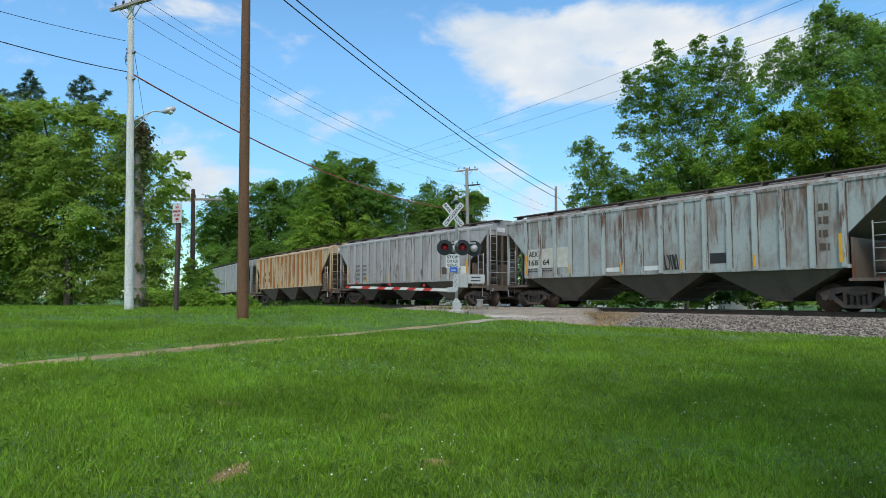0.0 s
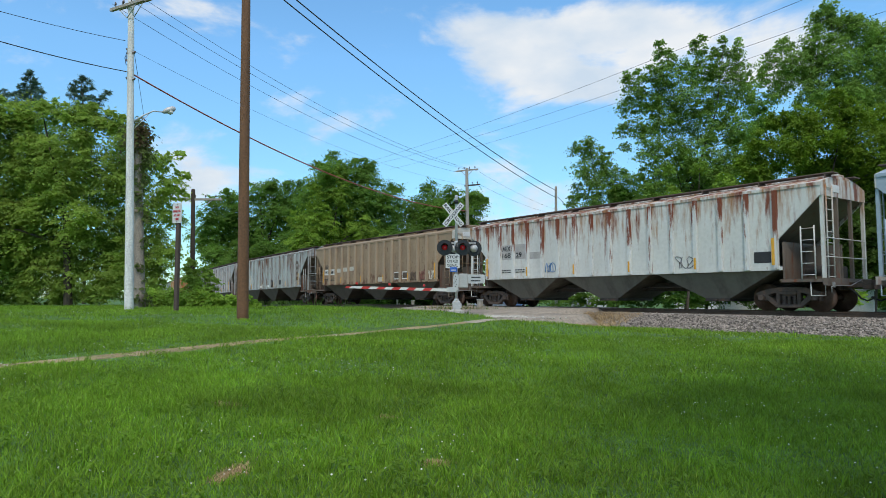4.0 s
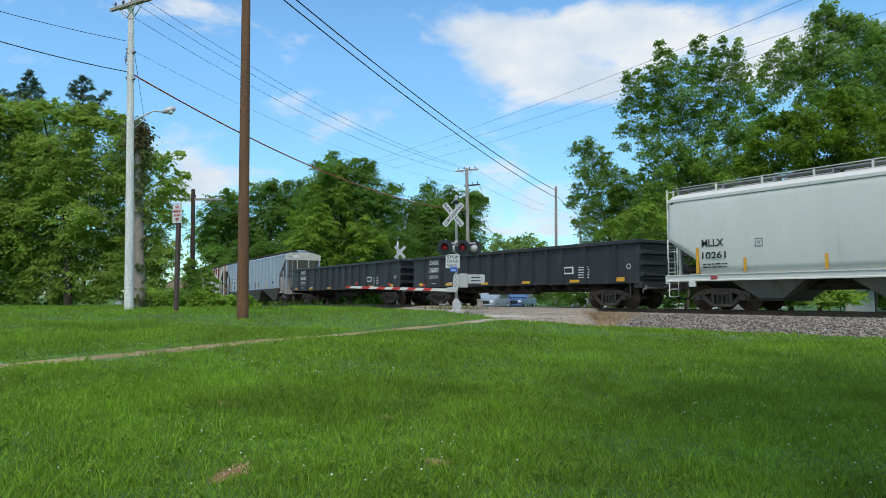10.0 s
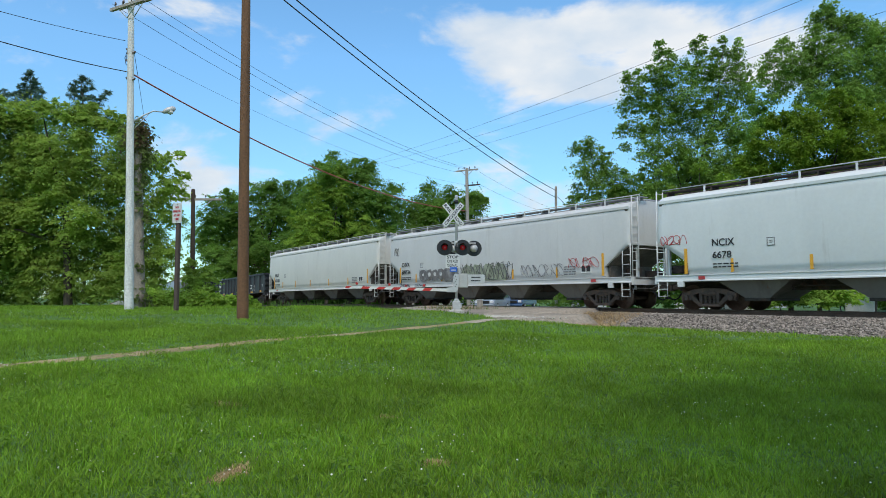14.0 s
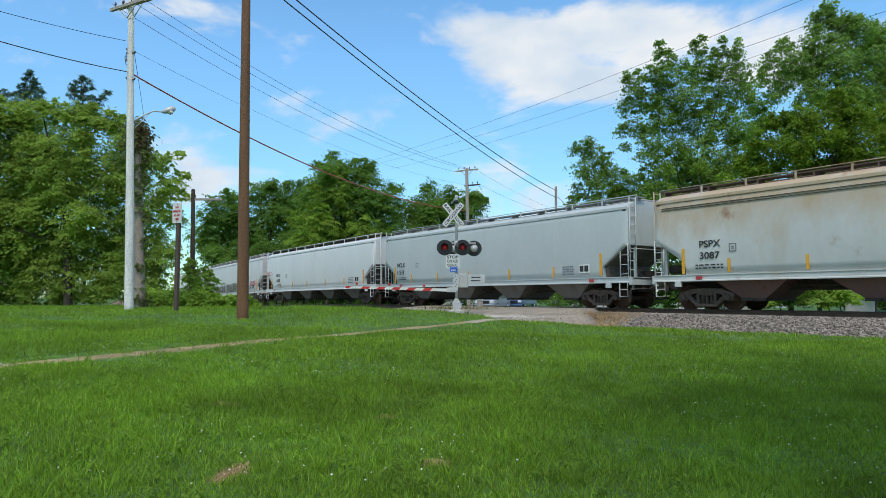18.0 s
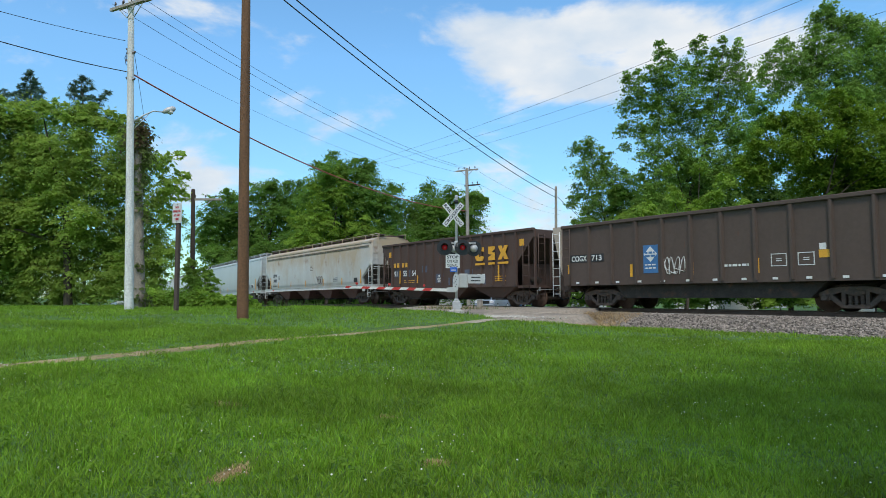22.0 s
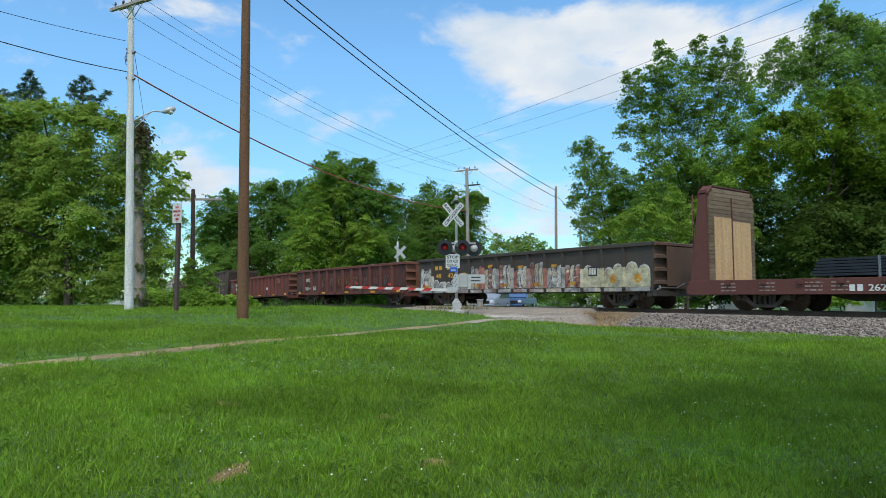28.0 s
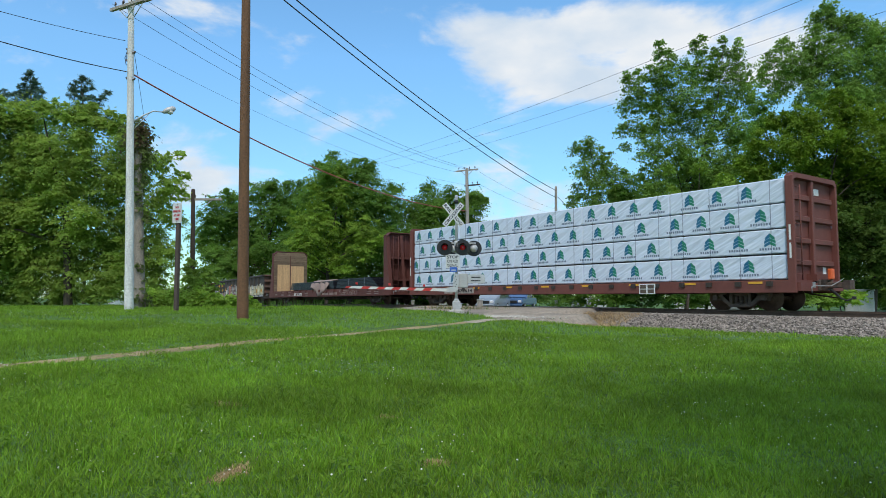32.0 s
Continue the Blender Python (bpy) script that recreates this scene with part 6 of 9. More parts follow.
def bulkhead_flat():
    m = paint("flatcar_maroon", (0.125, 0.046, 0.038), 0.62, 0.58, rough=0.7, rust_tone=(0.09, 0.04, 0.03))
    car, L = new_car("bulkhead_flatcar", CUTS[19], CUTS[20] - 0.2, "maroon bulkhead flatcar with wood-faced bulkheads", "flatcar")
    hu = L / 2 - 0.85
    faded = material("marking_faded", (0.30, 0.225, 0.20), rough=0.7, vary=0.3, scale=6)
    planks = material("bulkhead_plank", (0.18, 0.125, 0.08), rough=0.9, vary=0.3, scale=2, stretch=(1, 1, 8), by_object=0.25)
    ply = material("plywood", (0.55, 0.345, 0.172), rough=0.8, vary=0.15, scale=1.2, stretch=(1, 6, 0.5), fine=0.15, by_object=0.12)
    bm = bmnew()
    box(bm, -hu, hu, -HALF + 0.1, HALF - 0.1, 0.92, 1.06)
    part("deck", bm, planks, car)
    for s in (-1, 1):
        bm = bmnew()
        y0, y1 = sorted((s * (HALF - 0.10), s * HALF))
        box(bm, -hu, hu, y0, y1, 0.56, 1.07, 0.01)
        part("side_sill", bm, m, car)
        # bulkhead: face, tapered side webs, ribs
        xi = s * (hu - 0.82)
        bm = bmnew()
        a, b = sorted((xi, xi + s * 0.10))
        prism(bm, [(-HALF + 0.05, 0.9), (HALF - 0.05, 0.9), (HALF - 0.05, 4.25), (HALF - 0.35, 4.52), (-HALF + 0.35, 4.52), (-HALF + 0.05, 4.25)], "x", a, b)
        part("bulkhead_plate", bm, m, car)
        for y in (-HALF + 0.02, HALF - 0.06):
            bm = bmnew()
            prism(bm, [(xi + s * 0.02, 0.6), (s * (hu - 0.02), 0.6), (xi + s * 0.30, 4.4), (xi + s * 0.02, 4.4)], "y", y, y + 0.05)
            part("side_web", bm, m, car)
        for y in (-0.42, 0.42):
            bm = bmnew()
            prism(bm, [(xi + s * 0.10, 0.95), (s * (hu - 0.12), 0.95), (xi + s * 0.26, 4.45), (xi + s * 0.10, 4.45)], "y", y - 0.025, y + 0.025)
            prism(bm, [(s * (hu - 0.13), 0.95), (s * (hu - 0.09), 0.95), (xi + s * 0.29, 4.45), (xi + s * 0.25, 4.45)], "y", y - 0.10, y + 0.10)
            part("bulkhead_brace", bm, m, car)
        for y in (-1.42, 1.42):
            bm = bmnew()
            prism(bm, [(s * (hu - 0.06), 0.62), (s * (hu - 0.02), 0.62), (xi + s * 0.31, 4.38), (xi + s * 0.27, 4.38)], "y", y - 0.10, y + 0.10)
            part("web_flange", bm, m, car)
        for y in (-0.92, 0.0, 0.92):
            bm = bmnew()
            a, b = sorted((xi + s * 0.1, xi + s * 0.17))
            box(bm, a, b, y - 0.05, y + 0.05, 1.0, 4.4)
            part("plate_stiffener", bm, m, car)
        for z, deep in ((1.55, 0.62), (2.95, 0.42)):
            bm = bmnew()
            a, b = sorted((xi + s * 0.1, xi + s * deep))
            box(bm, a, b, -HALF + 0.08, HALF - 0.08, z - 0.02, z + 0.02)
            a, b = sorted((xi + s * deep, xi + s * (deep + 0.03)))
            box(bm, a, b, -HALF + 0.08, HALF - 0.08, z - 0.07, z + 0.05)
            part("cross_brace", bm, m, car)
        bm = bmnew()
        a, b = sorted((xi - s * 0.05, xi + s * 0.36))
        prism(bm, [(-HALF + 0.02, 4.24), (-HALF + 0.33, 4.53), (HALF - 0.33, 4.53), (HALF - 0.02, 4.24), (HALF - 0.02, 4.29), (HALF - 0.33, 4.58), (-HALF + 0.33, 4.58), (-HALF + 0.02, 4.29)], "x", a, b)
        part("cap_plate", bm, m, car)
        outer = xi + s * 0.36
        bm = bmnew()
        box(bm, min(outer, outer + s * 0.01), max(outer, outer + s * 0.01), 0.75, 1.2, 4.02, 4.2)
        part("number_plate", bm, WHITE_MARK, car)
        ladder(car, xi + s * 0.75, 0.7, 4.3, 0.4, m, y=-1.3, rungs=9, across=True)
        bm = bmnew()
        a, b = sorted((s * (hu - 0.82), s * (hu + 0.1)))
        box(bm, a, b, -HALF + 0.03, HALF - 0.03, 0.6, 0.92)
        part("end_sill", bm, m, car)
        # plank facing on the inner face
        n = 22
        for k in range(n):
            z = 1.08 + k * 3.4 / n
            inset = 0.06 if z < 4.1 else 0.06 + (z - 4.1)
            a, b = sorted((xi - s * 0.004, xi - s * 0.06))
            bm = bmnew()
            box(bm, a, b, -HALF + inset, HALF - inset, z + 0.006, z + 3.4 / n - 0.006)
            part("plank", bm, planks, car)
        for y0, y1 in ((-1.22, -0.10), (0.0, 1.22)):
            bm = bmnew()
            a, b = sorted((xi - s * 0.064, xi - s * 0.085))
            box(bm, a, b, y0, y1, 1.10, 3.42 - 0.1 * (y0 > -1))
            part("plywood_sheet", bm, ply, car, "fresh plywood sheet")
        bm = bmnew()
        a, b = sorted((xi - s * 0.064, xi - s * 0.10))
        box(bm, a, b, -0.085, -0.035, 1.1, 4.2)
        part("bulkhead_strap", bm, m, car)
    for k in range(15):
        shared("stake_pocket", lambda bm: box(bm, -0.09, 0.09, -HALF - 0.07, -HALF, 0.90, 1.08), m, car, (-hu + 1.6 + (2 * hu - 3.2) * k / 14, 0, 0))
    running_gear(car, L, hu - 2.6)
    bm = bmnew()
    prism(bm, [(-hu + 4.2, 0.6), (-hu + 5.2, 0.35), (hu - 5.2, 0.35), (hu - 4.2, 0.6)], "y", -0.5, 0.5)
    part("fish_belly", bm, UNDER, car)
    for x in (5.52, 5.74):
        plate("small_logo_bar", -hu + x, -hu + x + 0.15, 0.66, 0.86, WHITE_MARK, car, label="white lettering bar")
    lettering("262073", -hu + 6.05, 0.66, 0.20, WHITE_MARK, car, width=0.95)
    for k in range(12):
        plate("road_name_bar", -hu + 10.75 + k * 0.2 + (0.12 if k > 4 else 0), -hu + 10.89 + k * 0.2 + (0.12 if k > 4 else 0), 0.68, 0.84, faded, car)
    for k, x in enumerate((1.3, 2.7, 4.2, 5.0, 7.6, 14.0, 17.6, 18.6)):
        small_print(car, -hu + x, 0.92, 3, 0.55, faded, seed=80 + k, step=0.12)
    outline_box(car, -hu + 14.9, -hu + 15.6, 0.64, 0.98, faded, name="stencil_frame")
    scribble(car, -hu + 13.6, -hu + 16.2, 0.66, 0.98, faded, 88, 7, r=0.009)
    s0 = (CUTS[19] + CUTS[20] - 0.2) / 2
    # bundles of dark steel bars on dunnage
    steel = material("bundled_steel", (0.028, 0.032, 0.042), rough=0.45, metal=0.5, vary=0.2, scale=3)
    strap = material("steel_strap", (0.20, 0.21, 0.23), rough=0.5, metal=0.6)
    for a, b, n in ((-5.95, 2.1, 6), (2.5, 8.6, 7)):
        load = thing("steel_bar_bundle", on_track(s0), "dark steel bars strapped in layers on the flatcar", "steel bars", "bundles of steel bars")
        TRAIN.append((load, s0))
        for k in range(n):
            for j in range(9):
                shared("steel_bar", lambda bm: box(bm, a + 0.05 * k, b - 0.16 * k if a > 0 else b - 0.03 * k, -0.14, 0.14, 1.14 + k * 0.095, 1.215 + k * 0.095),
                       steel, load, (0, -1.30 + j * 0.325, 0), key=("bar", a, k))
        for x in (a + 2.0, a + 4.3):
            bm = bmnew()
            h = 1.14 + n * 0.095
            box(bm, x - 0.035, x + 0.035, -1.47, -1.445, 1.07, h)
            box(bm, x - 0.035, x + 0.035, -1.47, 1.47, h, h + 0.01)
            part("strap", bm, strap, load)
        for x in (a + 0.6, (a + b) / 2, b - 1.6):
            bm = bmnew()
            box(bm, x - 0.05, x + 0.05, -1.4, 1.4, 1.062, 1.138)
            part("dunnage", bm, planks, load)
    # torn tarpaulin over the load
    tarp_mat = material("tarpaulin", (0.30, 0.215, 0.185), rough=0.85, vary=0.2, scale=1.5, fine=0.12, bump=0.02, bump_scale=4)
    bm = bmnew()
    rnd = random.Random(5)
    nx, path = 22, [(-1.60, 0.62), (-1.62, 0.85), (-1.58, 1.1), (-1.52, 1.35), (-1.45, 1.6), (-1.25, 1.78), (-0.7, 1.83), (0.0, 1.86), (0.7, 1.83), (1.3, 1.74), (1.5, 1.4), (1.55, 1.0)]
    grid = []
    for i in range(nx):
        u = i / (nx - 1)
        x = -1.8 + 3.1 * u
        ragged = 0.16 * math.sin(u * 9) + rnd.uniform(-0.09, 0.09)
        col = []
        for k, (yy, zz) in enumerate(path):
            low = max(0, 3 - k) / 3
            z = zz + low * (0.18 + ragged + 0.35 * (1 - min(1, 2 * u)) + 0.25 * max(0, u - 0.8) * 4)
            col.append(bm.verts.new((x + 0.06 * math.sin(k * 1.3 + i) + 0.25 * (k / 11) * (1 - u), yy + 0.035 * math.sin(i * 1.1 + k * 0.9), z + 0.03 * math.sin(i * 0.9 + k))))
        grid.append(col)
    for c, d in zip(grid, grid[1:]):
        for k in range(len(path) - 1):
            bm.faces.new((c[k], c[k + 1], d[k + 1], d[k])).smooth = True
    bmesh.ops.recalc_face_normals(bm, faces=bm.faces)
    bmesh.ops.solidify(bm, geom=bm.faces[:], thickness=0.012)
    me = bpy.data.meshes.new("tarpaulin")
    bm.to_mesh(me)
    bm.free()
    me.materials.append(tarp_mat)
    tarp = tagged(new("tarpaulin", me), "torn dusty pink tarpaulin hanging over steel bars", "tarpaulin")
    tarp.matrix_world = on_track(s0)
    TRAIN.append((tarp, s0))


def centrebeam():
    m = paint("centrebeam_red", (0.165, 0.056, 0.044), 0.62, 0.58, rough=0.65, rust_tone=(0.11, 0.045, 0.03))
    car, L = new_car("centrebeam_flatcar", CUTS[20], CUTS[21], "red-brown centrebeam flatcar at the train's end", "flatcar")
    s0 = (CUTS[20] + CUTS[21]) / 2
    hu = L / 2 - 1.05
    xin = hu - 0.26
    bm = bmnew()
    box(bm, -hu, hu, -HALF + 0.06, HALF - 0.06, 0.90, 1.03)
    part("deck", bm, m, car)
    for s in (-1, 1):
        bm = bmnew()
        y0, y1 = sorted((s * (HALF - 0.1), s * HALF))
        box(bm, -hu, hu, y0, y1, 0.62, 1.04, 0.01)
        part("side_sill", bm, m, car)
        for y in (-HALF + 0.04, HALF - 0.08):
            bm = bmnew()
            a, b = sorted((s * xin, s * hu))
            box(bm, a, b, y - 0.04, y + 0.08, 1.0, 4.48, 0.02)
            part("corner_post", bm, m, car)
        bm = bmnew()
        a, b = sorted((s * xin, s * (xin + 0.06)))
        box(bm, a, b, -HALF + 0.08, HALF - 0.08, 1.0, 4.4)
        part("bulkhead_plate", bm, m, car)
        for z in (1.62, 2.35, 3.1, 3.8):
            for y0, y1 in ((-HALF + 0.2, -0.24), (0.02, HALF - 0.2)):
                bm = bmnew()
                a, b = sorted((s * (xin + 0.06), s * (xin + 0.17)))
                box(bm, a, b, y0, y1, z - 0.09, z + 0.09, 0.02)
                part("bulkhead_rib", bm, m, car)
        bm = bmnew()
        a, b = sorted((s * (xin + 0.06), s * (xin + 0.22)))
        box(bm, a, b, -0.20, -0.04, 1.02, 4.4, 0.02)
        part("bulkhead_stile", bm, m, car)
        bm = bmnew()
        a, b = sorted((s * xin, s * hu))
        prism(bm, [(-HALF, 4.30), (-HALF + 0.10, 4.34), (-HALF + 0.30, 4.42), (HALF - 0.30, 4.42), (HALF - 0.10, 4.34), (HALF, 4.30), (HALF - 0.12, 4.58), (-HALF + 0.12, 4.58)], "x", a + 0.004, b - 0.004)
        part("bulkhead_header", bm, m, car)
        out = s * (xin + 0.065)
        for y0, y1, z0, z1 in ((0.2, 0.62, 3.98, 4.2), (0.72, 0.95, 1.25, 1.5)):
            bm = bmnew()
            box(bm, min(out, out + s * 0.008), max(out, out + s * 0.008), y0, y1, z0, z1)
            part("number_plate", bm, WHITE_MARK, car)
        ladder(car, s * (hu - 0.03), 0.7, 4.2, 0.4, m, y=-1.45, rungs=9, across=True)
        bm = bmnew()
        a, b = sorted((s * (hu - 0.6), s * (hu + 0.12)))
        box(bm, a, b, -HALF + 0.1, HALF - 0.1, 0.68, 0.95)
        box(bm, a, b, -0.4, 0.4, 1.02, 1.25)
        part("end_sill", bm, m, car)
        for z in (1.75, 2.35):
            plate("reflector", s * (hu - 0.13) - 0.03, s * (hu - 0.13) + 0.03, z, z + 0.5, WHITE_MARK, car, y=-HALF - 0.002, label="white reflective strip")
    bm = bmnew()
    box(bm, -xin, xin, -0.08, 0.08, 1.0, 4.46)
    part("centre_beam", bm, m, car)
    for k in range(20):
        shared("winch", lambda bm: box(bm, -0.11, 0.11, -HALF - 0.05, -HALF, 0.84, 1.0), UNDER, car, (-xin + 0.6 + (2 * xin - 1.2) * k / 19, 0, 0))
    for k in range(9):
        x = -xin + 1.1 + (2 * xin - 2.2) * k / 8
        plate("reflector", x - 0.25, x + 0.25, 0.92, 1.0, YELLOW, car, y=-HALF - 0.002, label="yellow reflective strip")
    faded = material("number_board_faded", (0.36, 0.30, 0.26), rough=0.75, vary=0.3, scale=5, fine=0.2)
    plate("number_board", -hu + 3.55, -hu + 4.3, 0.68, 0.98, faded, car, y=-HALF - 0.002)
    plate("number_board", -hu + 4.7, -hu + 6.15, 0.68, 0.98, faded, car, y=-HALF - 0.002)
    lettering("TR", -hu + 3.72, 0.74, 0.18, BLACK_MARK, car, y=-HALF - 0.022)
    lettering("873614", -hu + 4.78, 0.74, 0.18, BLACK_MARK, car, y=-HALF - 0.022, width=1.25)
    plate("stencil_frame", hu - 6.1, hu - 5.35, 0.60, 1.0, WHITE_MARK, car, y=-HALF - 0.055, thick=0.006)
    for k in range(4):
        plate("stencil_inner", hu - 6.05 + 0.36 * (k % 2), hu - 5.76 + 0.36 * (k % 2), 0.63 + 0.18 * (k // 2), 0.78 + 0.18 * (k // 2), BROWN_MARK, car, y=-HALF - 0.062, thick=0.005)
    running_gear(car, L, hu - 2.2)
    # end-of-train marker on the last coupler
    eot = thing("end_of_train_marker", on_track(s0), "orange end-of-train marker on the last coupler", "marker")
    TRAIN.append((eot, s0))
    bm = bmnew()
    x = L / 2 - 0.66
    box(bm, x - 0.07, x + 0.07, -0.12, 0.12, 1.06, 1.42, 0.03)
    part("housing", bm, material("marker_orange", (0.75, 0.13, 0.03), rough=0.5), eot)
    bm = bmnew()
    tube(bm, [(x, 0, 1.07), (x, 0, 0.62)], 0.05, 10)
    tube(bm, [(x, 0.05, 0.7), (x + 0.15, 0.1, 0.45), (x - 0.2, 0.1, 0.5), (x - 0.8, 0.1, 0.6)], 0.03, 6)
    part("clamp", bm, STEEL, eot)
    # wrapped lumber: four tiers on either side of the beam
    wrap = material("lumber_wrap", (0.63, 0.69, 0.79), rough=0.28, vary=0.04, scale=1.2, fine=0.02, bump=0.02, bump_scale=1.5)
    nt = wrap.node_tree
    bump = next(n for n in nt.nodes if n.type == "BUMP")
    mapping = bump.inputs["Height"].links[0].from_node.inputs["Vector"].links[0].from_node
    mapping.vector_type = "TEXTURE"
    mapping.inputs["Scale"].default_value, mapping.inputs["Rotation"].default_value = (1.7, 1.0, 0.30), (0, radians(-28), 0)
    bump.inputs["Height"].links[0].from_node.inputs["Detail"].default_value = 1.5
    bump.inputs["Distance"].default_value = 0.07
    emblem = material("emblem_green", (0.02, 0.215, 0.135), rough=0.4, vary=0.12, scale=3)
    emblem_blue = material("emblem_blue_green", (0.018, 0.14, 0.26), rough=0.4, vary=0.12, scale=3)
    ink = material("wrap_ink", (0.15, 0.18, 0.25), rough=0.4, vary=0.1, scale=3)
    lath = material("lath_wood", (0.10, 0.09, 0.08), rough=0.8, vary=0.3, scale=3)
    packs, zs = 5, (1.045, 1.91, 2.76, 3.60, 4.42)
    plen = (2 * xin - 0.1) / packs

    def make_pack(cells, start):
        pack = thing("lumber_pack", on_track(s0), "lumber pack in white wrap printed with green emblems", "lumber pack", "lumber packs on the flatcar")
        bm = bmnew()
        hx, hz = plen / 2 - 0.012, 0.418
        box(bm, -hx, hx, -0.70, 0.70, 0.025, 0.025 + 2 * hz - 0.03, 0.035)
        part("wrap", bm, wrap, pack)
        bm = bmnew()
        for x in (-hx + 0.5, 0, hx - 0.5):
            box(bm, x - 0.05, x + 0.05, -0.68, 0.68, -0.002, 0.023)
        part("bearer", bm, lath, pack)
        for k in range(cells):
            x = -hx + start + k * 1.12
            if x > hx - 0.3:
                break
            bm = bmnew()
            prism(bm, [(x - 0.0018, 0.30), (x + 0.0018, 0.30), (x + 0.0018, 0.70), (x - 0.0018, 0.70)], "y", -0.706, -0.698)
            sign = part("emblem", bm, emblem_blue, pack, "green tree emblem")
            for t, (z, w, peak) in enumerate(((0.335, 0.195, 0.10), (0.45, 0.195, 0.10), (0.565, 0.168, 0.145))):
                for h in (-1, 1):
                    bm = bmnew()
                    prism(bm, [(x + h * 0.002, z), (x + h * w, z - 0.09), (x + h * w, z + 0.0), (x + h * 0.002, z + peak)], "y", -0.708, -0.698)
                    part("emblem_branch", bm, emblem_blue if h < 0 else emblem, sign)
            # the printed word as a row of plain blocks
            for j in range(8):
                shared("word_block", lambda bm: box(bm, 0, 0.056, -0.706, -0.699, 0.140, 0.218), ink, sign, (x - 0.36 + j * 0.092, 0, 0), key="lumber word")
        for k in range(4):
            shared("strap", lambda bm: box(bm, -0.009, 0.009, -0.705, -0.69, 0.02, 0.02 + 2 * hz - 0.03), ink, pack, (-hx + 0.55 + k * 1.12, 0, 0), key="lumber strap")
        return pack
    kinds = [make_pack(4, 0.5), make_pack(4, 0.85), make_pack(4, 0.2)]
    used = [False] * 3
    for side in (-1, 1):
        for tier in range(4):
            for k in range(packs):
                i = (tier * 2 + k) % 3
                local = Matrix.Translation((-xin + 0.05 + plen * (k + 0.5), side * (HALF - 0.10 - 0.72 - 0.03 + 0.02), zs[tier])) @ Euler((0, 0, 0 if side < 0 else math.pi)).to_matrix().to_4x4()
                if not used[i]:
                    ob, used[i] = kinds[i], True
                    ob.matrix_world = on_track(s0) @ local
                else:
                    ob = copy_thing(kinds[i], on_track(s0) @ local)
                TRAIN.append((ob, s0, local))


covered_hoppers()
black_gondolas()
plastic_hoppers()
open_hoppers()
scrap_gondolas()
bulkhead_flat()
centrebeam()


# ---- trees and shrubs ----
# deep green of some shrubs, and painted shade for the lower crowns
LEAF_DEEP_SHADE = leaf_material("leaves_deep_and_shaded", (0.090, 0.185, 0.030))
LEAF_MID = leaf_material("leaves_mid_green", (0.158, 0.292, 0.046), vary=0.13, through=0.60, clump=0.2)
LEAF_LIGHT = leaf_material("leaves_yellow_green", (0.165, 0.272, 0.020))
LEAF_BUSH = leaf_material("leaves_bushy_green", (0.312, 0.440, 0.080), vary=0.12, shine=0.7, through=0.6)
LEAF_MAPLE = leaf_material("leaves_maple", (0.215, 0.360, 0.066))
LEAF_IVY = leaf_material("leaves_ivy", (0.240, 0.380, 0.060))
LEAF_CREEPER = leaf_material("leaves_creeper", (0.290, 0.450, 0.060))
LEAF_PINE = leaf_material("needles_blue_green", (0.115, 0.195, 0.125), through=0.3)
# leaf colour darkened to stand for the shade of taller trees
LEAF_SHADE = leaf_material("leaves_painted_shade", (0.090, 0.155, 0.024))
# brighter leaf colour that stands for sunlight on parts of crowns
LEAF_SUNNY = leaf_material("leaves_painted_sun", (0.235, 0.370, 0.045))
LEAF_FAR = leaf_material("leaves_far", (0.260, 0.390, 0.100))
plant("broadleaf_tree", "large dense deciduous tree behind the railway", "tree", (-66.98, 35.87),
      [(-66.10, 33.83, 13.17, 3.24), (-64.93, 36.76, 12.03, 3.24), (-70.86, 34.47, 10.69, 4.22), (-67.41, 37.46, 8.59, 4.58), (-63.31, 38.60, 10.84, 1.97), (-69.64, 32.87, 6.55, 4.22), (-67.73, 36.21, 4.64, 4.22), (-63.40, 38.83, 5.80, 3.87), (-68.42, 34.14, 14.96, 1.97), (-65.00, 36.06, 14.33, 1.69), (-69.57, 32.91, 2.06, 3.52), (-66.77, 37.91, 1.43, 3.52)],
      LEAF_MID, 0.23, seed=1, trunk=0.45, share=38, sprigs=3)
plant("broadleaf_tree", "spreading deciduous tree beyond the grey cars", "tree", (-89.04, 34.54),
      [(-87.57, 36.14, 13.24, 3.63), (-89.55, 33.44, 14.98, 2.07), (-91.20, 36.01, 9.73, 5.18), (-94.14, 32.51, 10.57, 3.89), (-92.21, 28.65, 11.73, 2.76), (-94.81, 28.51, 8.78, 3.45), (-93.51, 32.81, 5.68, 5.18), (-86.44, 37.45, 5.52, 4.75), (-90.46, 29.05, 3.89, 4.32), (-92.58, 36.73, 0.87, 4.32), (-91.42, 29.51, 14.07, 1.38), (-85.08, 38.37, 14.09, 2.94), (-87.73, 40.07, 10.50, 3.45)],
      LEAF_MID, 0.31, seed=2, trunk=0.4, share=38, sprigs=3)
plant("broadleaf_tree", "round-crowned deciduous tree beside the far road", "tree", (-67.10, 47.64),
      [(-67.85, 47.73, 11.26, 3.54), (-65.33, 49.99, 11.45, 3.08), (-69.71, 46.00, 10.39, 2.77), (-65.29, 46.35, 6.91, 4.62), (-65.30, 51.75, 8.59, 2.69), (-69.19, 44.83, 5.69, 3.85), (-64.69, 48.45, 4.91, 3.85), (-64.13, 51.72, 12.02, 1.69), (-70.91, 48.12, 2.27, 3.85), (-64.59, 50.10, 2.18, 3.46)],
      LEAF_MID, 0.24, seed=3, trunk=0.4, share=38, sprigs=3)
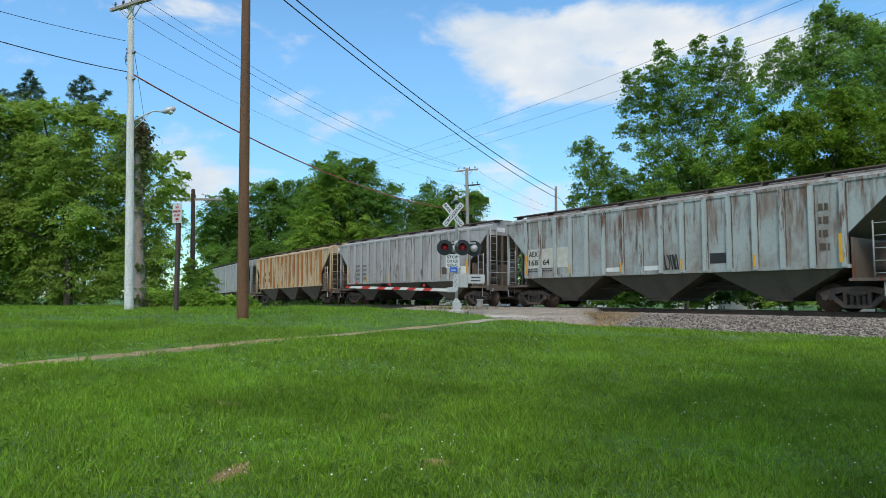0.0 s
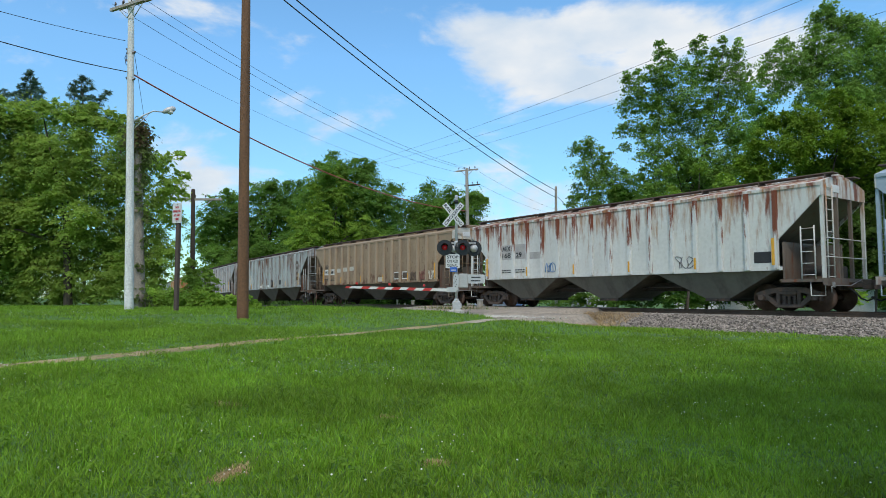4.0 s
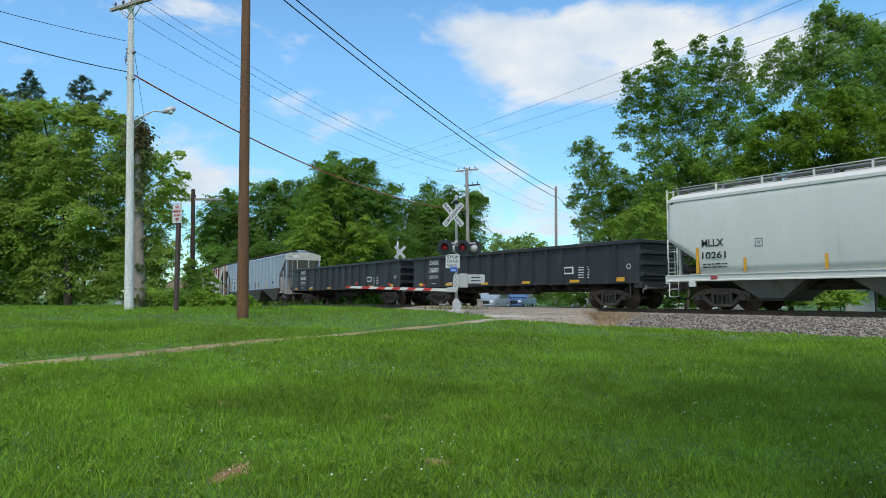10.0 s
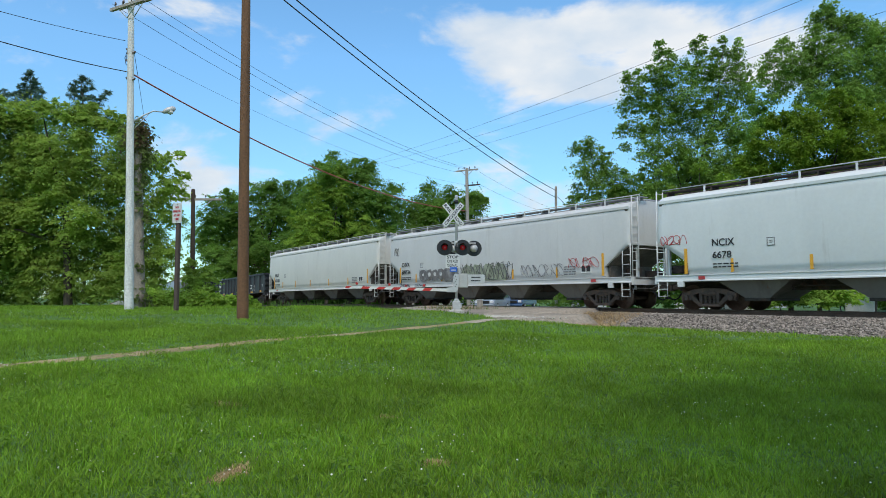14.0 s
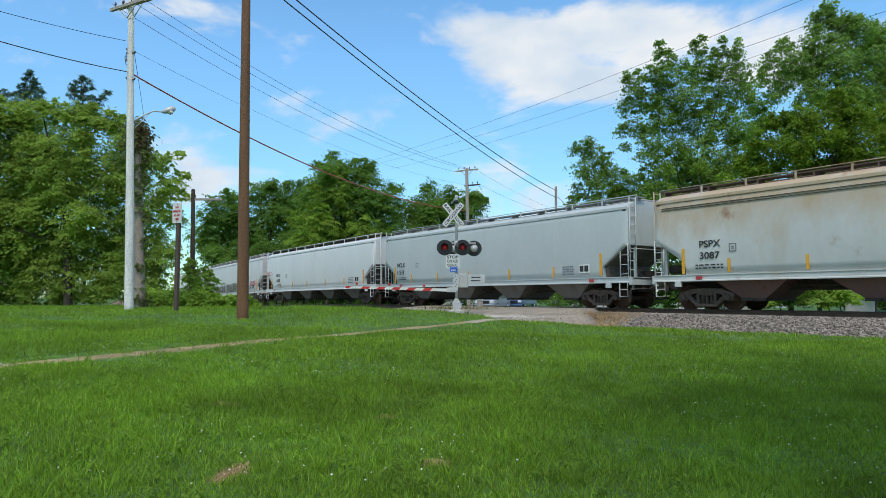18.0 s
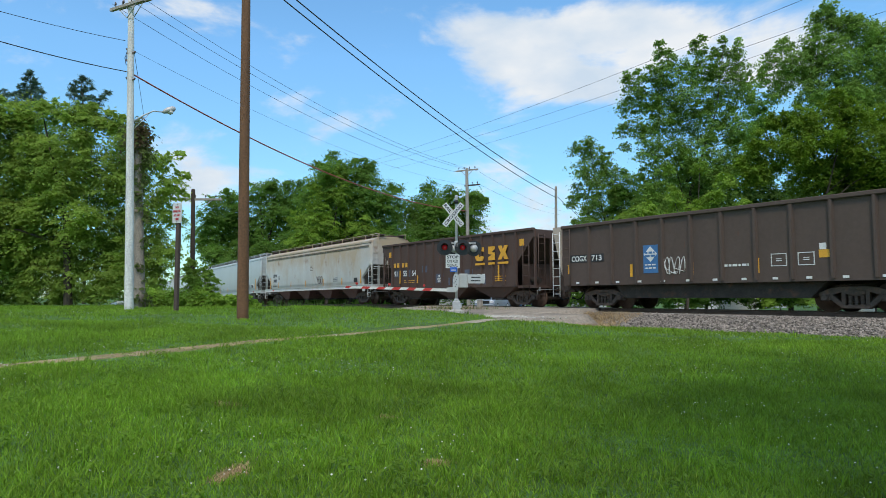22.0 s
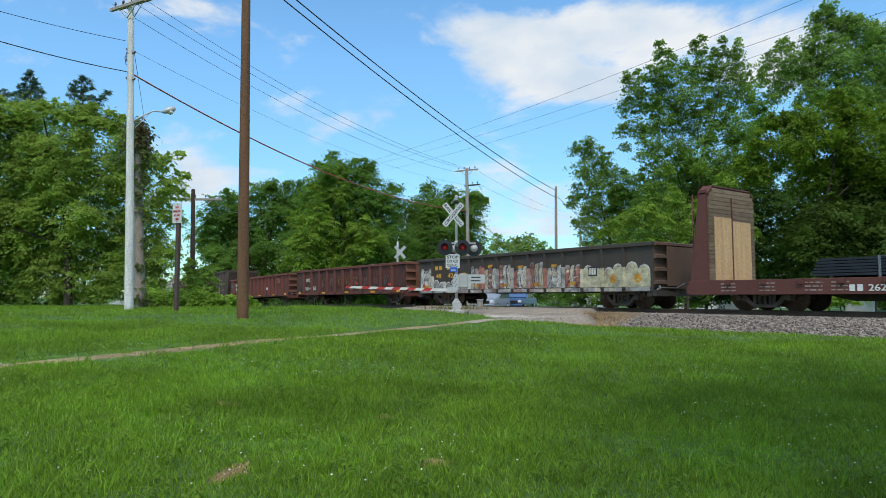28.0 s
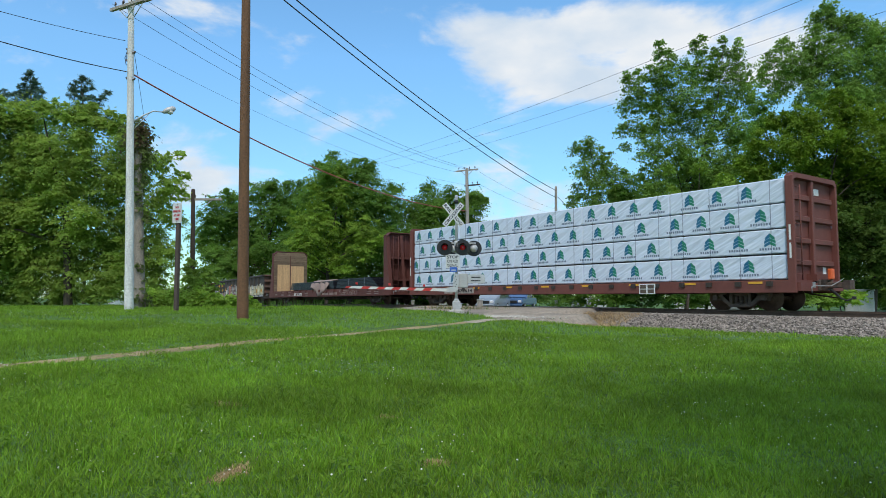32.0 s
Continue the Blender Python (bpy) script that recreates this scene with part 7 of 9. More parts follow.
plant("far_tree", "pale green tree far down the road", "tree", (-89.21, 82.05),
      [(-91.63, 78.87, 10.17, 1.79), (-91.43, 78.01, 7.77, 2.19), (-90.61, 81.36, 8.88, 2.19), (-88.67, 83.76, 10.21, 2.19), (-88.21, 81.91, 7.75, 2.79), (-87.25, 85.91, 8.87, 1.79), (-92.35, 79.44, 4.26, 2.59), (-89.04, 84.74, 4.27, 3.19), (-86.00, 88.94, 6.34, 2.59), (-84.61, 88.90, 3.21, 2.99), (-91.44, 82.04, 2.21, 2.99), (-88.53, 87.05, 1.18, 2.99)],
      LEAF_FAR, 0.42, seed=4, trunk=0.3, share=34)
plant("maple_tree", "young maple leaning out by the railway", "tree", (-33.06, 39.84),
      [(-33.32, 37.74, 12.14, 0.50), (-33.75, 38.59, 11.47, 0.83), (-34.06, 37.19, 11.43, 0.58), (-33.10, 38.90, 10.53, 0.91), (-33.72, 37.40, 10.02, 0.83), (-32.97, 39.68, 9.52, 0.91), (-33.28, 38.43, 9.00, 1.08), (-34.43, 37.84, 8.45, 0.66), (-34.47, 36.94, 7.52, 0.50), (-32.70, 39.97, 8.21, 1.00), (-33.62, 38.47, 7.33, 1.16), (-33.18, 40.17, 6.55, 1.66), (-33.74, 37.94, 5.81, 1.08), (-33.02, 38.95, 4.12, 1.66), (-33.15, 41.38, 3.80, 1.91)],
      LEAF_MAPLE, 0.15, seed=5, trunk=0.09, share=32, sprigs=4, droop=0.1, squash=1.1, layer=0.26, mess=0.45)
plant("maple_tree", "tall spired maple behind the train", "tree", (-26.24, 38.98),
      [(-26.44, 36.95, 17.17, 0.33), (-26.41, 37.02, 16.48, 0.48), (-26.12, 37.59, 16.67, 0.33), (-25.92, 37.34, 15.95, 0.51), (-25.09, 38.87, 17.26, 0.33), (-24.63, 38.93, 17.43, 0.33), (-25.09, 39.37, 16.83, 0.55), (-23.82, 40.39, 17.52, 0.33), (-23.90, 40.48, 16.79, 0.48), (-23.39, 41.28, 17.36, 0.33), (-23.55, 41.23, 16.62, 0.51), (-24.37, 39.92, 16.73, 0.37), (-27.59, 35.08, 14.97, 0.33), (-27.30, 35.71, 15.13, 0.33), (-27.41, 35.30, 14.24, 0.62), (-26.72, 36.30, 15.05, 0.62), (-26.11, 37.14, 15.12, 0.80), (-25.67, 38.84, 15.61, 0.73), (-24.56, 39.05, 15.46, 0.80), (-23.90, 40.28, 15.53, 0.80), (-23.32, 41.45, 15.37, 0.73), (-28.15, 35.62, 13.14, 0.66), (-27.73, 36.69, 13.61, 0.88), (-26.77, 37.65, 13.86, 1.10), (-25.42, 38.20, 13.78, 1.10), (-24.83, 39.86, 14.05, 1.10), (-24.08, 41.31, 14.12, 1.10), (-22.88, 41.47, 13.66, 0.73), (-28.24, 35.22, 11.49, 0.44), (-27.58, 35.84, 11.72, 0.80), (-27.05, 37.23, 12.01, 1.17), (-26.18, 38.80, 11.99, 1.32), (-25.09, 40.36, 12.00, 1.39), (-23.80, 41.60, 11.92, 1.32), (-28.12, 35.32, 10.34, 0.33), (-27.00, 36.48, 9.92, 1.02), (-26.46, 38.17, 9.73, 1.39), (-24.80, 39.14, 9.50, 1.61), (-24.04, 41.53, 9.66, 1.53), (-27.13, 37.50, 8.16, 1.24), (-26.42, 39.59, 7.77, 1.53), (-24.75, 40.56, 7.27, 1.68), (-26.95, 36.28, 6.23, 1.46), (-26.57, 38.78, 5.81, 1.68), (-27.73, 36.08, 4.24, 1.61), (-25.62, 41.20, 5.31, 1.83), (-26.75, 38.31, 3.34, 1.83)],
      LEAF_MAPLE, 0.15, seed=6, trunk=0.14, limbs=12, share=31, sprigs=4, droop=0.05, squash=1.15, layer=0.27, mess=0.45)
plant("broadleaf_tree", "dense understorey tree behind the maples", "tree", (-28.94, 45.49),
      [(-31.92, 40.65, 8.61, 1.41), (-31.73, 43.44, 7.97, 1.83), (-32.23, 40.64, 6.28, 1.74), (-29.13, 44.39, 9.02, 1.83), (-27.62, 46.45, 9.02, 1.83), (-26.43, 48.35, 10.13, 1.41), (-29.48, 43.00, 5.55, 2.24), (-28.10, 47.46, 5.71, 2.41), (-32.80, 42.64, 4.05, 1.91), (-25.99, 48.25, 14.88, 0.83), (-25.95, 48.91, 13.80, 0.91), (-26.93, 48.58, 12.42, 1.16), (-29.92, 46.47, 3.82, 2.08)],
      LEAF_MID, 0.19, seed=32, trunk=0.12, limbs=5, share=38)
plant("broadleaf_tree", "tall dark tree at the wood edge", "tree", (-25.43, 60.54),
      [(-25.02, 58.83, 24.95, 0.74), (-25.71, 58.74, 23.89, 1.21), (-24.80, 60.28, 23.66, 1.40), (-23.44, 60.33, 22.72, 1.58), (-25.98, 57.67, 21.95, 1.30), (-27.40, 55.26, 21.55, 0.74), (-27.00, 55.79, 20.28, 1.21), (-28.32, 54.63, 20.22, 0.84), (-28.57, 53.93, 18.88, 0.74), (-27.84, 55.94, 18.88, 1.30), (-26.55, 57.73, 19.87, 1.67), (-24.55, 58.35, 20.39, 1.95), (-23.58, 61.31, 20.45, 2.05), (-22.46, 62.17, 22.36, 1.30), (-22.02, 65.12, 19.96, 2.33), (-25.86, 57.02, 17.41, 1.58), (-24.51, 59.03, 17.63, 2.05), (-23.59, 62.15, 17.68, 2.33), (-28.04, 55.01, 17.30, 0.74), (-21.15, 65.88, 21.61, 2.33), (-21.74, 63.88, 16.46, 2.79)],
      LEAF_MAPLE, 0.19, seed=7, trunk=0.2, share=34, sprigs=4, layer=0.26, mess=0.45)
plant("broadleaf_tree", "bright yellow-green tree overhanging the track", "tree", (-18.68, 40.83),
      [(-17.22, 41.23, 12.14, 0.49), (-17.95, 41.63, 11.64, 0.78), (-16.83, 41.89, 11.22, 0.91), (-18.55, 39.40, 10.93, 0.78), (-19.22, 38.76, 10.64, 0.78), (-19.72, 38.13, 10.75, 0.45), (-18.04, 40.28, 10.02, 1.30), (-17.36, 42.29, 9.84, 1.43), (-16.59, 44.31, 10.81, 1.23), (-18.97, 38.78, 8.99, 1.43), (-20.16, 37.91, 9.36, 0.84), (-20.69, 38.16, 8.06, 1.17), (-19.17, 41.84, 7.90, 1.81), (-17.94, 44.25, 7.98, 1.94), (-15.70, 43.24, 8.19, 1.94), (-15.28, 45.49, 9.75, 1.94), (-15.36, 47.91, 6.24, 2.27)],
      LEAF_LIGHT, 0.15, seed=8, trunk=0.12, limbs=4, share=44, sprigs=5, layer=0.28, mess=0.5)
# lower lobes of the overhanging tree, their shade put into darker leaves
plant("broadleaf_tree", "lower crowns under the overhanging tree, shade in the leaf colour", "tree", (-23.69, 47.59),
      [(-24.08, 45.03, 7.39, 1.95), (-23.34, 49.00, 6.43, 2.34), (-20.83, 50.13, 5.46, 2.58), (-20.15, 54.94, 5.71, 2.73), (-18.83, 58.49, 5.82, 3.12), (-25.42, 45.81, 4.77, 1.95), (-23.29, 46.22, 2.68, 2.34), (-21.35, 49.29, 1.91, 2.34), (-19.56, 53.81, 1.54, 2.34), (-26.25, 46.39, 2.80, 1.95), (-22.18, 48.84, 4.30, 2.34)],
      LEAF_DEEP_SHADE, 0.20, seed=31, trunk=0.16, limbs=7, share=48)
plant("broadleaf_tree", "huge bushy tree hanging down to the lawn", "tree", (-39.99, 4.75),
      [(-39.34, 5.10, 10.10, 0.76), (-39.95, 3.73, 10.22, 0.64), (-40.19, 3.15, 10.54, 0.41), (-41.36, 2.43, 10.21, 0.81), (-41.52, 1.44, 10.14, 0.87), (-39.35, 4.58, 9.81, 0.81), (-38.98, 5.87, 9.84, 0.81), (-38.13, 6.50, 9.42, 0.70), (-41.86, 3.03, 9.05, 1.63), (-42.63, 1.04, 8.79, 1.80), (-37.48, 6.87, 8.62, 0.87), (-40.34, 4.27, 7.28, 2.33), (-43.49, 2.45, 6.61, 2.33), (-39.02, 6.51, 7.02, 1.92), (-37.96, 8.02, 7.76, 0.87), (-36.36, 8.45, 7.43, 0.52), (-36.54, 8.81, 6.30, 0.81), (-36.99, 9.11, 4.72, 0.70), (-38.59, 7.61, 5.23, 1.63), (-40.24, 5.43, 4.32, 2.33), (-42.47, 3.28, 3.75, 2.62), (-44.73, 1.03, 4.43, 2.33), (-39.27, 7.25, 2.81, 1.92), (-37.31, 8.68, 2.76, 0.93), (-41.03, 4.54, 1.88, 2.15), (-43.09, 2.35, 1.90, 2.27), (-38.59, 6.62, 1.41, 1.34), (-38.01, 8.30, 1.57, 1.10), (-36.19, 9.19, 7.97, 0.26), (-36.17, 9.50, 6.86, 0.29), (-36.20, 9.37, 5.86, 0.29), (-41.83, 0.25, 4.12, 2.33), (-41.67, 2.83, 0.61, 0.76), (-40.84, 4.57, 0.55, 0.76), (-42.94, 1.39, 0.55, 0.87), (-39.45, 5.98, 0.49, 0.64)],
      LEAF_BUSH, 0.140, seed=9, trunk=0.2, limbs=7, share=44, sprigs=5)
plant("pine_tree", "blue-green pine rising behind the bushy tree", "tree", (-61.14, 4.67),
      [(-60.09, 3.89, 18.09, 0.13), (-60.12, 3.90, 17.74, 0.22), (-60.46, 3.72, 17.39, 0.26), (-59.82, 4.20, 17.31, 0.26), (-60.79, 3.53, 16.94, 0.35), (-60.17, 4.39, 16.90, 0.35), (-60.64, 3.98, 16.72, 0.43), (-60.52, 3.36, 16.12, 0.43), (-59.62, 4.56, 16.12, 0.43), (-60.91, 4.03, 15.89, 0.69), (-61.49, 2.25, 16.39, 0.35), (-61.15, 2.66, 15.88, 0.52), (-61.82, 1.88, 15.82, 0.52), (-60.96, 4.07, 15.00, 1.12)],
      LEAF_PINE, 0.20, seed=10, trunk=0.12, long=2.1, share=30, sprigs=4, droop=-0.25)
plant("pine_tree", "ragged pine with bare gaps", "tree", (-56.42, 7.74),
      [(-55.51, 6.84, 16.89, 0.17), (-55.82, 6.63, 16.58, 0.25), (-55.46, 7.21, 16.69, 0.25), (-56.19, 6.35, 16.20, 0.29), (-55.06, 7.44, 16.15, 0.25), (-55.86, 6.99, 16.06, 0.37), (-56.01, 6.50, 15.57, 0.37), (-55.40, 7.36, 15.49, 0.37), (-54.49, 8.54, 15.82, 0.17), (-54.58, 8.34, 15.42, 0.25), (-55.17, 8.06, 15.17, 0.33), (-55.13, 7.61, 14.69, 0.42), (-55.84, 7.02, 14.93, 0.54), (-55.38, 7.18, 14.03, 0.83)],
      LEAF_PINE, 0.20, seed=11, trunk=0.12, long=2.1, share=28, sprigs=4, droop=-0.25)
plant("shrub", "young pale green tree at the lawn edge", "shrub", (-33.16, 9.86),
      [(-33.75, 9.32, 1.43, 0.54), (-33.46, 9.84, 1.54, 0.38), (-33.15, 10.13, 1.21, 0.27), (-33.25, 9.41, 0.79, 0.65), (-33.19, 10.11, 0.65, 0.43), (-33.82, 9.19, 2.04, 0.32)],
      LEAF_IVY, 0.15, seed=19, trunk=0.04, limbs=4, share=40, group="shrubs at the lawn edge")
plant("shrub", "bright creeper-covered shrub at the lawn edge", "shrub", (-33.22, 7.22),
      [(-33.13, 7.19, 0.43, 0.57), (-33.02, 7.61, 0.49, 0.51), (-33.40, 7.46, 0.12, 0.46), (-33.63, 7.02, -0.01, 0.31)],
      LEAF_CREEPER, 0.12, seed=20, trunk=0.03, limbs=3, share=42, group="shrubs at the lawn edge")
plant("shrub", "bright creeper-covered shrub at the lawn edge", "shrub", (-32.60, 8.07),
      [(-32.72, 8.09, 0.43, 0.57), (-32.50, 8.62, 0.38, 0.51), (-32.72, 8.35, 0.06, 0.46), (-32.13, 8.78, 0.12, 0.41)],
      LEAF_CREEPER, 0.12, seed=21, trunk=0.03, limbs=3, share=42, group="shrubs at the lawn edge")
plant("shrub", "bright creeper-covered shrub at the lawn edge", "shrub", (-31.78, 9.20),
      [(-32.04, 9.26, 0.43, 0.51), (-31.59, 9.73, 0.33, 0.41), (-31.83, 9.55, 0.06, 0.41), (-32.06, 9.02, 0.07, 0.36)],
      LEAF_CREEPER, 0.12, seed=22, trunk=0.03, limbs=3, share=42, group="shrubs at the lawn edge")
plant("shrub", "bright creeper-covered shrub at the lawn edge", "shrub", (-31.06, 10.19),
      [(-31.07, 10.19, 0.33, 0.36), (-30.75, 10.72, 0.28, 0.33), (-31.16, 10.58, 0.06, 0.33), (-31.10, 10.05, 0.07, 0.33)],
      LEAF_CREEPER, 0.12, seed=23, trunk=0.03, limbs=3, share=42, group="shrubs at the lawn edge")
plant("shrub", "bright creeper-covered shrub at the lawn edge", "shrub", (-30.41, 11.09),
      [(-30.35, 11.06, 0.20, 0.28), (-30.16, 11.29, 0.07, 0.21), (-30.50, 11.29, -0.01, 0.23)],
      LEAF_CREEPER, 0.12, seed=24, trunk=0.03, limbs=3, share=42, group="shrubs at the lawn edge")
plant("shrub", "leafy shrub growing beyond the rails", "shrub", (-36.32, 38.76),
      [(-37.31, 38.67, 0.42, 0.78), (-35.91, 39.21, 0.24, 0.69), (-36.25, 38.70, 0.94, 0.86), (-35.51, 39.67, 0.55, 0.60)],
      LEAF_MID, 0.17, seed=40, trunk=0.04, limbs=2, share=34, group="shrubs beyond the rails")
plant("shrub", "leafy shrub growing beyond the rails", "shrub", (-33.31, 39.50),
      [(-33.95, 39.12, 0.42, 0.75), (-33.06, 40.11, 0.25, 0.66), (-33.67, 39.95, 0.93, 0.83), (-32.53, 40.38, 0.54, 0.58)],
      LEAF_IVY, 0.17, seed=41, trunk=0.04, limbs=2, share=34, group="shrubs beyond the rails")
plant("shrub", "leafy shrub growing beyond the rails", "shrub", (-29.90, 39.06),
      [(-30.68, 38.95, 0.42, 0.70), (-29.65, 39.63, 0.26, 0.62), (-30.21, 39.50, 0.90, 0.78), (-29.46, 40.28, 0.54, 0.55)],
      LEAF_DEEP_SHADE, 0.17, seed=42, trunk=0.04, limbs=2, share=34, group="shrubs beyond the rails")
plant("shrub", "leafy shrub growing beyond the rails", "shrub", (-27.77, 40.28),
      [(-28.54, 40.22, 0.42, 0.69), (-27.55, 40.87, 0.26, 0.61), (-27.93, 40.55, 0.89, 0.76), (-27.22, 41.32, 0.54, 0.53)],
      LEAF_MID, 0.17, seed=43, trunk=0.04, limbs=2, share=34, group="shrubs beyond the rails")
plant("shrub", "leafy shrub growing beyond the rails", "shrub", (-28.74, 45.77),
      [(-29.10, 45.04, 0.42, 0.75), (-28.49, 46.42, 0.25, 0.66), (-29.12, 46.42, 0.93, 0.83), (-28.30, 47.18, 0.55, 0.58)],
      LEAF_DEEP_SHADE, 0.17, seed=44, trunk=0.04, limbs=2, share=34, group="shrubs beyond the rails")
plant("shrub", "leafy shrub growing beyond the rails", "shrub", (-21.59, 41.95),
      [(-21.82, 41.18, 0.42, 0.63), (-21.43, 42.65, 0.28, 0.56), (-21.56, 41.96, 0.85, 0.70), (-20.92, 42.63, 0.53, 0.49)],
      LEAF_CREEPER, 0.17, seed=45, trunk=0.04, limbs=2, share=34, group="shrubs beyond the rails")
plant("shrub", "leafy shrub growing beyond the rails", "shrub", (-23.07, 41.63),
      [(-23.35, 40.95, 0.42, 0.64), (-22.97, 42.43, 0.28, 0.57), (-23.38, 42.25, 0.87, 0.71), (-22.52, 42.59, 0.53, 0.50)],
      LEAF_DEEP_SHADE, 0.17, seed=46, trunk=0.04, limbs=2, share=34, group="shrubs beyond the rails")
plant("shrub", "leafy shrub growing beyond the rails", "shrub", (-23.85, 35.43),
      [(-24.24, 35.00, 0.43, 0.60), (-23.66, 35.96, 0.29, 0.53), (-24.11, 35.86, 0.84, 0.66), (-23.44, 36.46, 0.53, 0.47)],
      LEAF_MID, 0.17, seed=47, trunk=0.04, limbs=2, share=34, group="shrubs beyond the rails")
plant("shrub", "leafy shrub growing beyond the rails", "shrub", (-17.25, 37.69),
      [(-17.47, 37.05, 0.43, 0.54), (-16.96, 37.97, 0.31, 0.48), (-17.44, 38.18, 0.80, 0.60), (-16.78, 38.49, 0.52, 0.42)],
      LEAF_IVY, 0.17, seed=48, trunk=0.04, limbs=2, share=34, group="shrubs beyond the rails")
plant("shrub", "leafy shrub growing beyond the rails", "shrub", (-29.64, 36.01),
      [(-30.25, 35.72, 0.42, 0.67), (-29.58, 36.77, 0.27, 0.60), (-29.83, 36.27, 0.88, 0.75), (-29.19, 37.12, 0.54, 0.52)],
      LEAF_MID, 0.17, seed=49, trunk=0.04, limbs=2, share=34, group="shrubs beyond the rails")
plant("shrub", "leafy shrub growing beyond the rails", "shrub", (-16.58, 38.60),
      [(-16.98, 38.35, 0.43, 0.54), (-16.30, 38.89, 0.31, 0.48), (-16.50, 38.48, 0.79, 0.60), (-16.24, 39.73, 0.52, 0.42)],
      LEAF_CREEPER, 0.17, seed=50, trunk=0.04, limbs=2, share=34, group="shrubs beyond the rails")
plant("shrub", "leafy shrub growing beyond the rails", "shrub", (-21.67, 43.54),
      [(-21.90, 42.74, 0.42, 0.64), (-21.52, 44.28, 0.28, 0.57), (-21.93, 44.12, 0.87, 0.71), (-21.02, 44.30, 0.53, 0.50)],
      LEAF_LIGHT, 0.17, seed=51, trunk=0.04, limbs=2, share=34, group="shrubs beyond the rails")
plant("shrub", "leafy shrub growing beyond the rails", "shrub", (-19.81, 44.40),
      [(-20.06, 43.64, 0.42, 0.63), (-19.54, 44.89, 0.28, 0.56), (-19.78, 44.41, 0.85, 0.70), (-19.25, 45.32, 0.53, 0.49)],
      LEAF_IVY, 0.17, seed=52, trunk=0.04, limbs=2, share=34, group="shrubs beyond the rails")
plant("shrub", "leafy shrub growing beyond the rails", "shrub", (-17.57, 44.07),
      [(-17.96, 43.69, 0.43, 0.60), (-17.49, 44.99, 0.29, 0.53), (-17.45, 43.86, 0.83, 0.66), (-17.16, 45.30, 0.53, 0.47)],
      LEAF_DEEP_SHADE, 0.17, seed=53, trunk=0.04, limbs=2, share=34, group="shrubs beyond the rails")
plant("shrub", "leafy shrub growing beyond the rails", "shrub", (-16.37, 45.71),
      [(-16.62, 44.97, 0.43, 0.60), (-16.27, 46.65, 0.29, 0.53), (-16.34, 45.73, 0.83, 0.66), (-15.90, 46.80, 0.53, 0.47)],
      LEAF_IVY, 0.17, seed=54, trunk=0.04, limbs=2, share=34, group="shrubs beyond the rails")
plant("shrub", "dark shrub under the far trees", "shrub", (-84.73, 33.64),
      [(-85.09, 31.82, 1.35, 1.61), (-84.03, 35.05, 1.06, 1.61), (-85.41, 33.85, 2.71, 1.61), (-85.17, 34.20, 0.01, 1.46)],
      LEAF_DEEP_SHADE, 0.60, seed=60, trunk=0.06, limbs=2, share=50, group="shrubs under the far trees")
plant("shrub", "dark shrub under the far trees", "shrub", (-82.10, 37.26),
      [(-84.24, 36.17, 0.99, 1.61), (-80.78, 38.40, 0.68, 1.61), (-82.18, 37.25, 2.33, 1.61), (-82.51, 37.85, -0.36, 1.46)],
      LEAF_DEEP_SHADE, 0.60, seed=61, trunk=0.06, limbs=2, share=50, group="shrubs under the far trees")
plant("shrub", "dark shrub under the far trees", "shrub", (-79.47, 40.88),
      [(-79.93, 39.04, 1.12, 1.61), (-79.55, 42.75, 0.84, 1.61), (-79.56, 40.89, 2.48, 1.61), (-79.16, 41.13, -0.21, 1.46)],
      LEAF_DEEP_SHADE, 0.60, seed=62, trunk=0.06, limbs=2, share=50, group="shrubs under the far trees")
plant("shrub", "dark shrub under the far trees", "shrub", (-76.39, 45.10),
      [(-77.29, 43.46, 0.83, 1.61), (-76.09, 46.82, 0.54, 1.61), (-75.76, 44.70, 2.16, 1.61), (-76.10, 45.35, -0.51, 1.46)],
      LEAF_DEEP_SHADE, 0.60, seed=63, trunk=0.06, limbs=2, share=50, group="shrubs under the far trees")
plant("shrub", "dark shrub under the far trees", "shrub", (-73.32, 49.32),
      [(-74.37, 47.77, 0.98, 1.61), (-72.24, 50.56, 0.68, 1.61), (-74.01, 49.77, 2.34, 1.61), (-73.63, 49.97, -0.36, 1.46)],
      LEAF_DEEP_SHADE, 0.60, seed=64, trunk=0.06, limbs=2, share=50, group="shrubs under the far trees")
# the shade on this tree comes from its dark leaf colour
plant("broadleaf_tree", "tree at the wood edge with shade painted into its leaves", "tree", (-16.34, 42.12),
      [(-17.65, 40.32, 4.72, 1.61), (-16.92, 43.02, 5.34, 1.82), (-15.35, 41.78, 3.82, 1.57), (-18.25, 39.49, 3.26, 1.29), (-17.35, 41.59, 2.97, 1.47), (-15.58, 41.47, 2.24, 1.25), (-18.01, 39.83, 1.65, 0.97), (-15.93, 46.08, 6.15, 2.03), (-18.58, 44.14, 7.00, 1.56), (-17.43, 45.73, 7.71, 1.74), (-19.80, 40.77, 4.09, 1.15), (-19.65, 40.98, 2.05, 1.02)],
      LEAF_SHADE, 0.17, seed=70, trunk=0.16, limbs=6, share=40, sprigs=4)
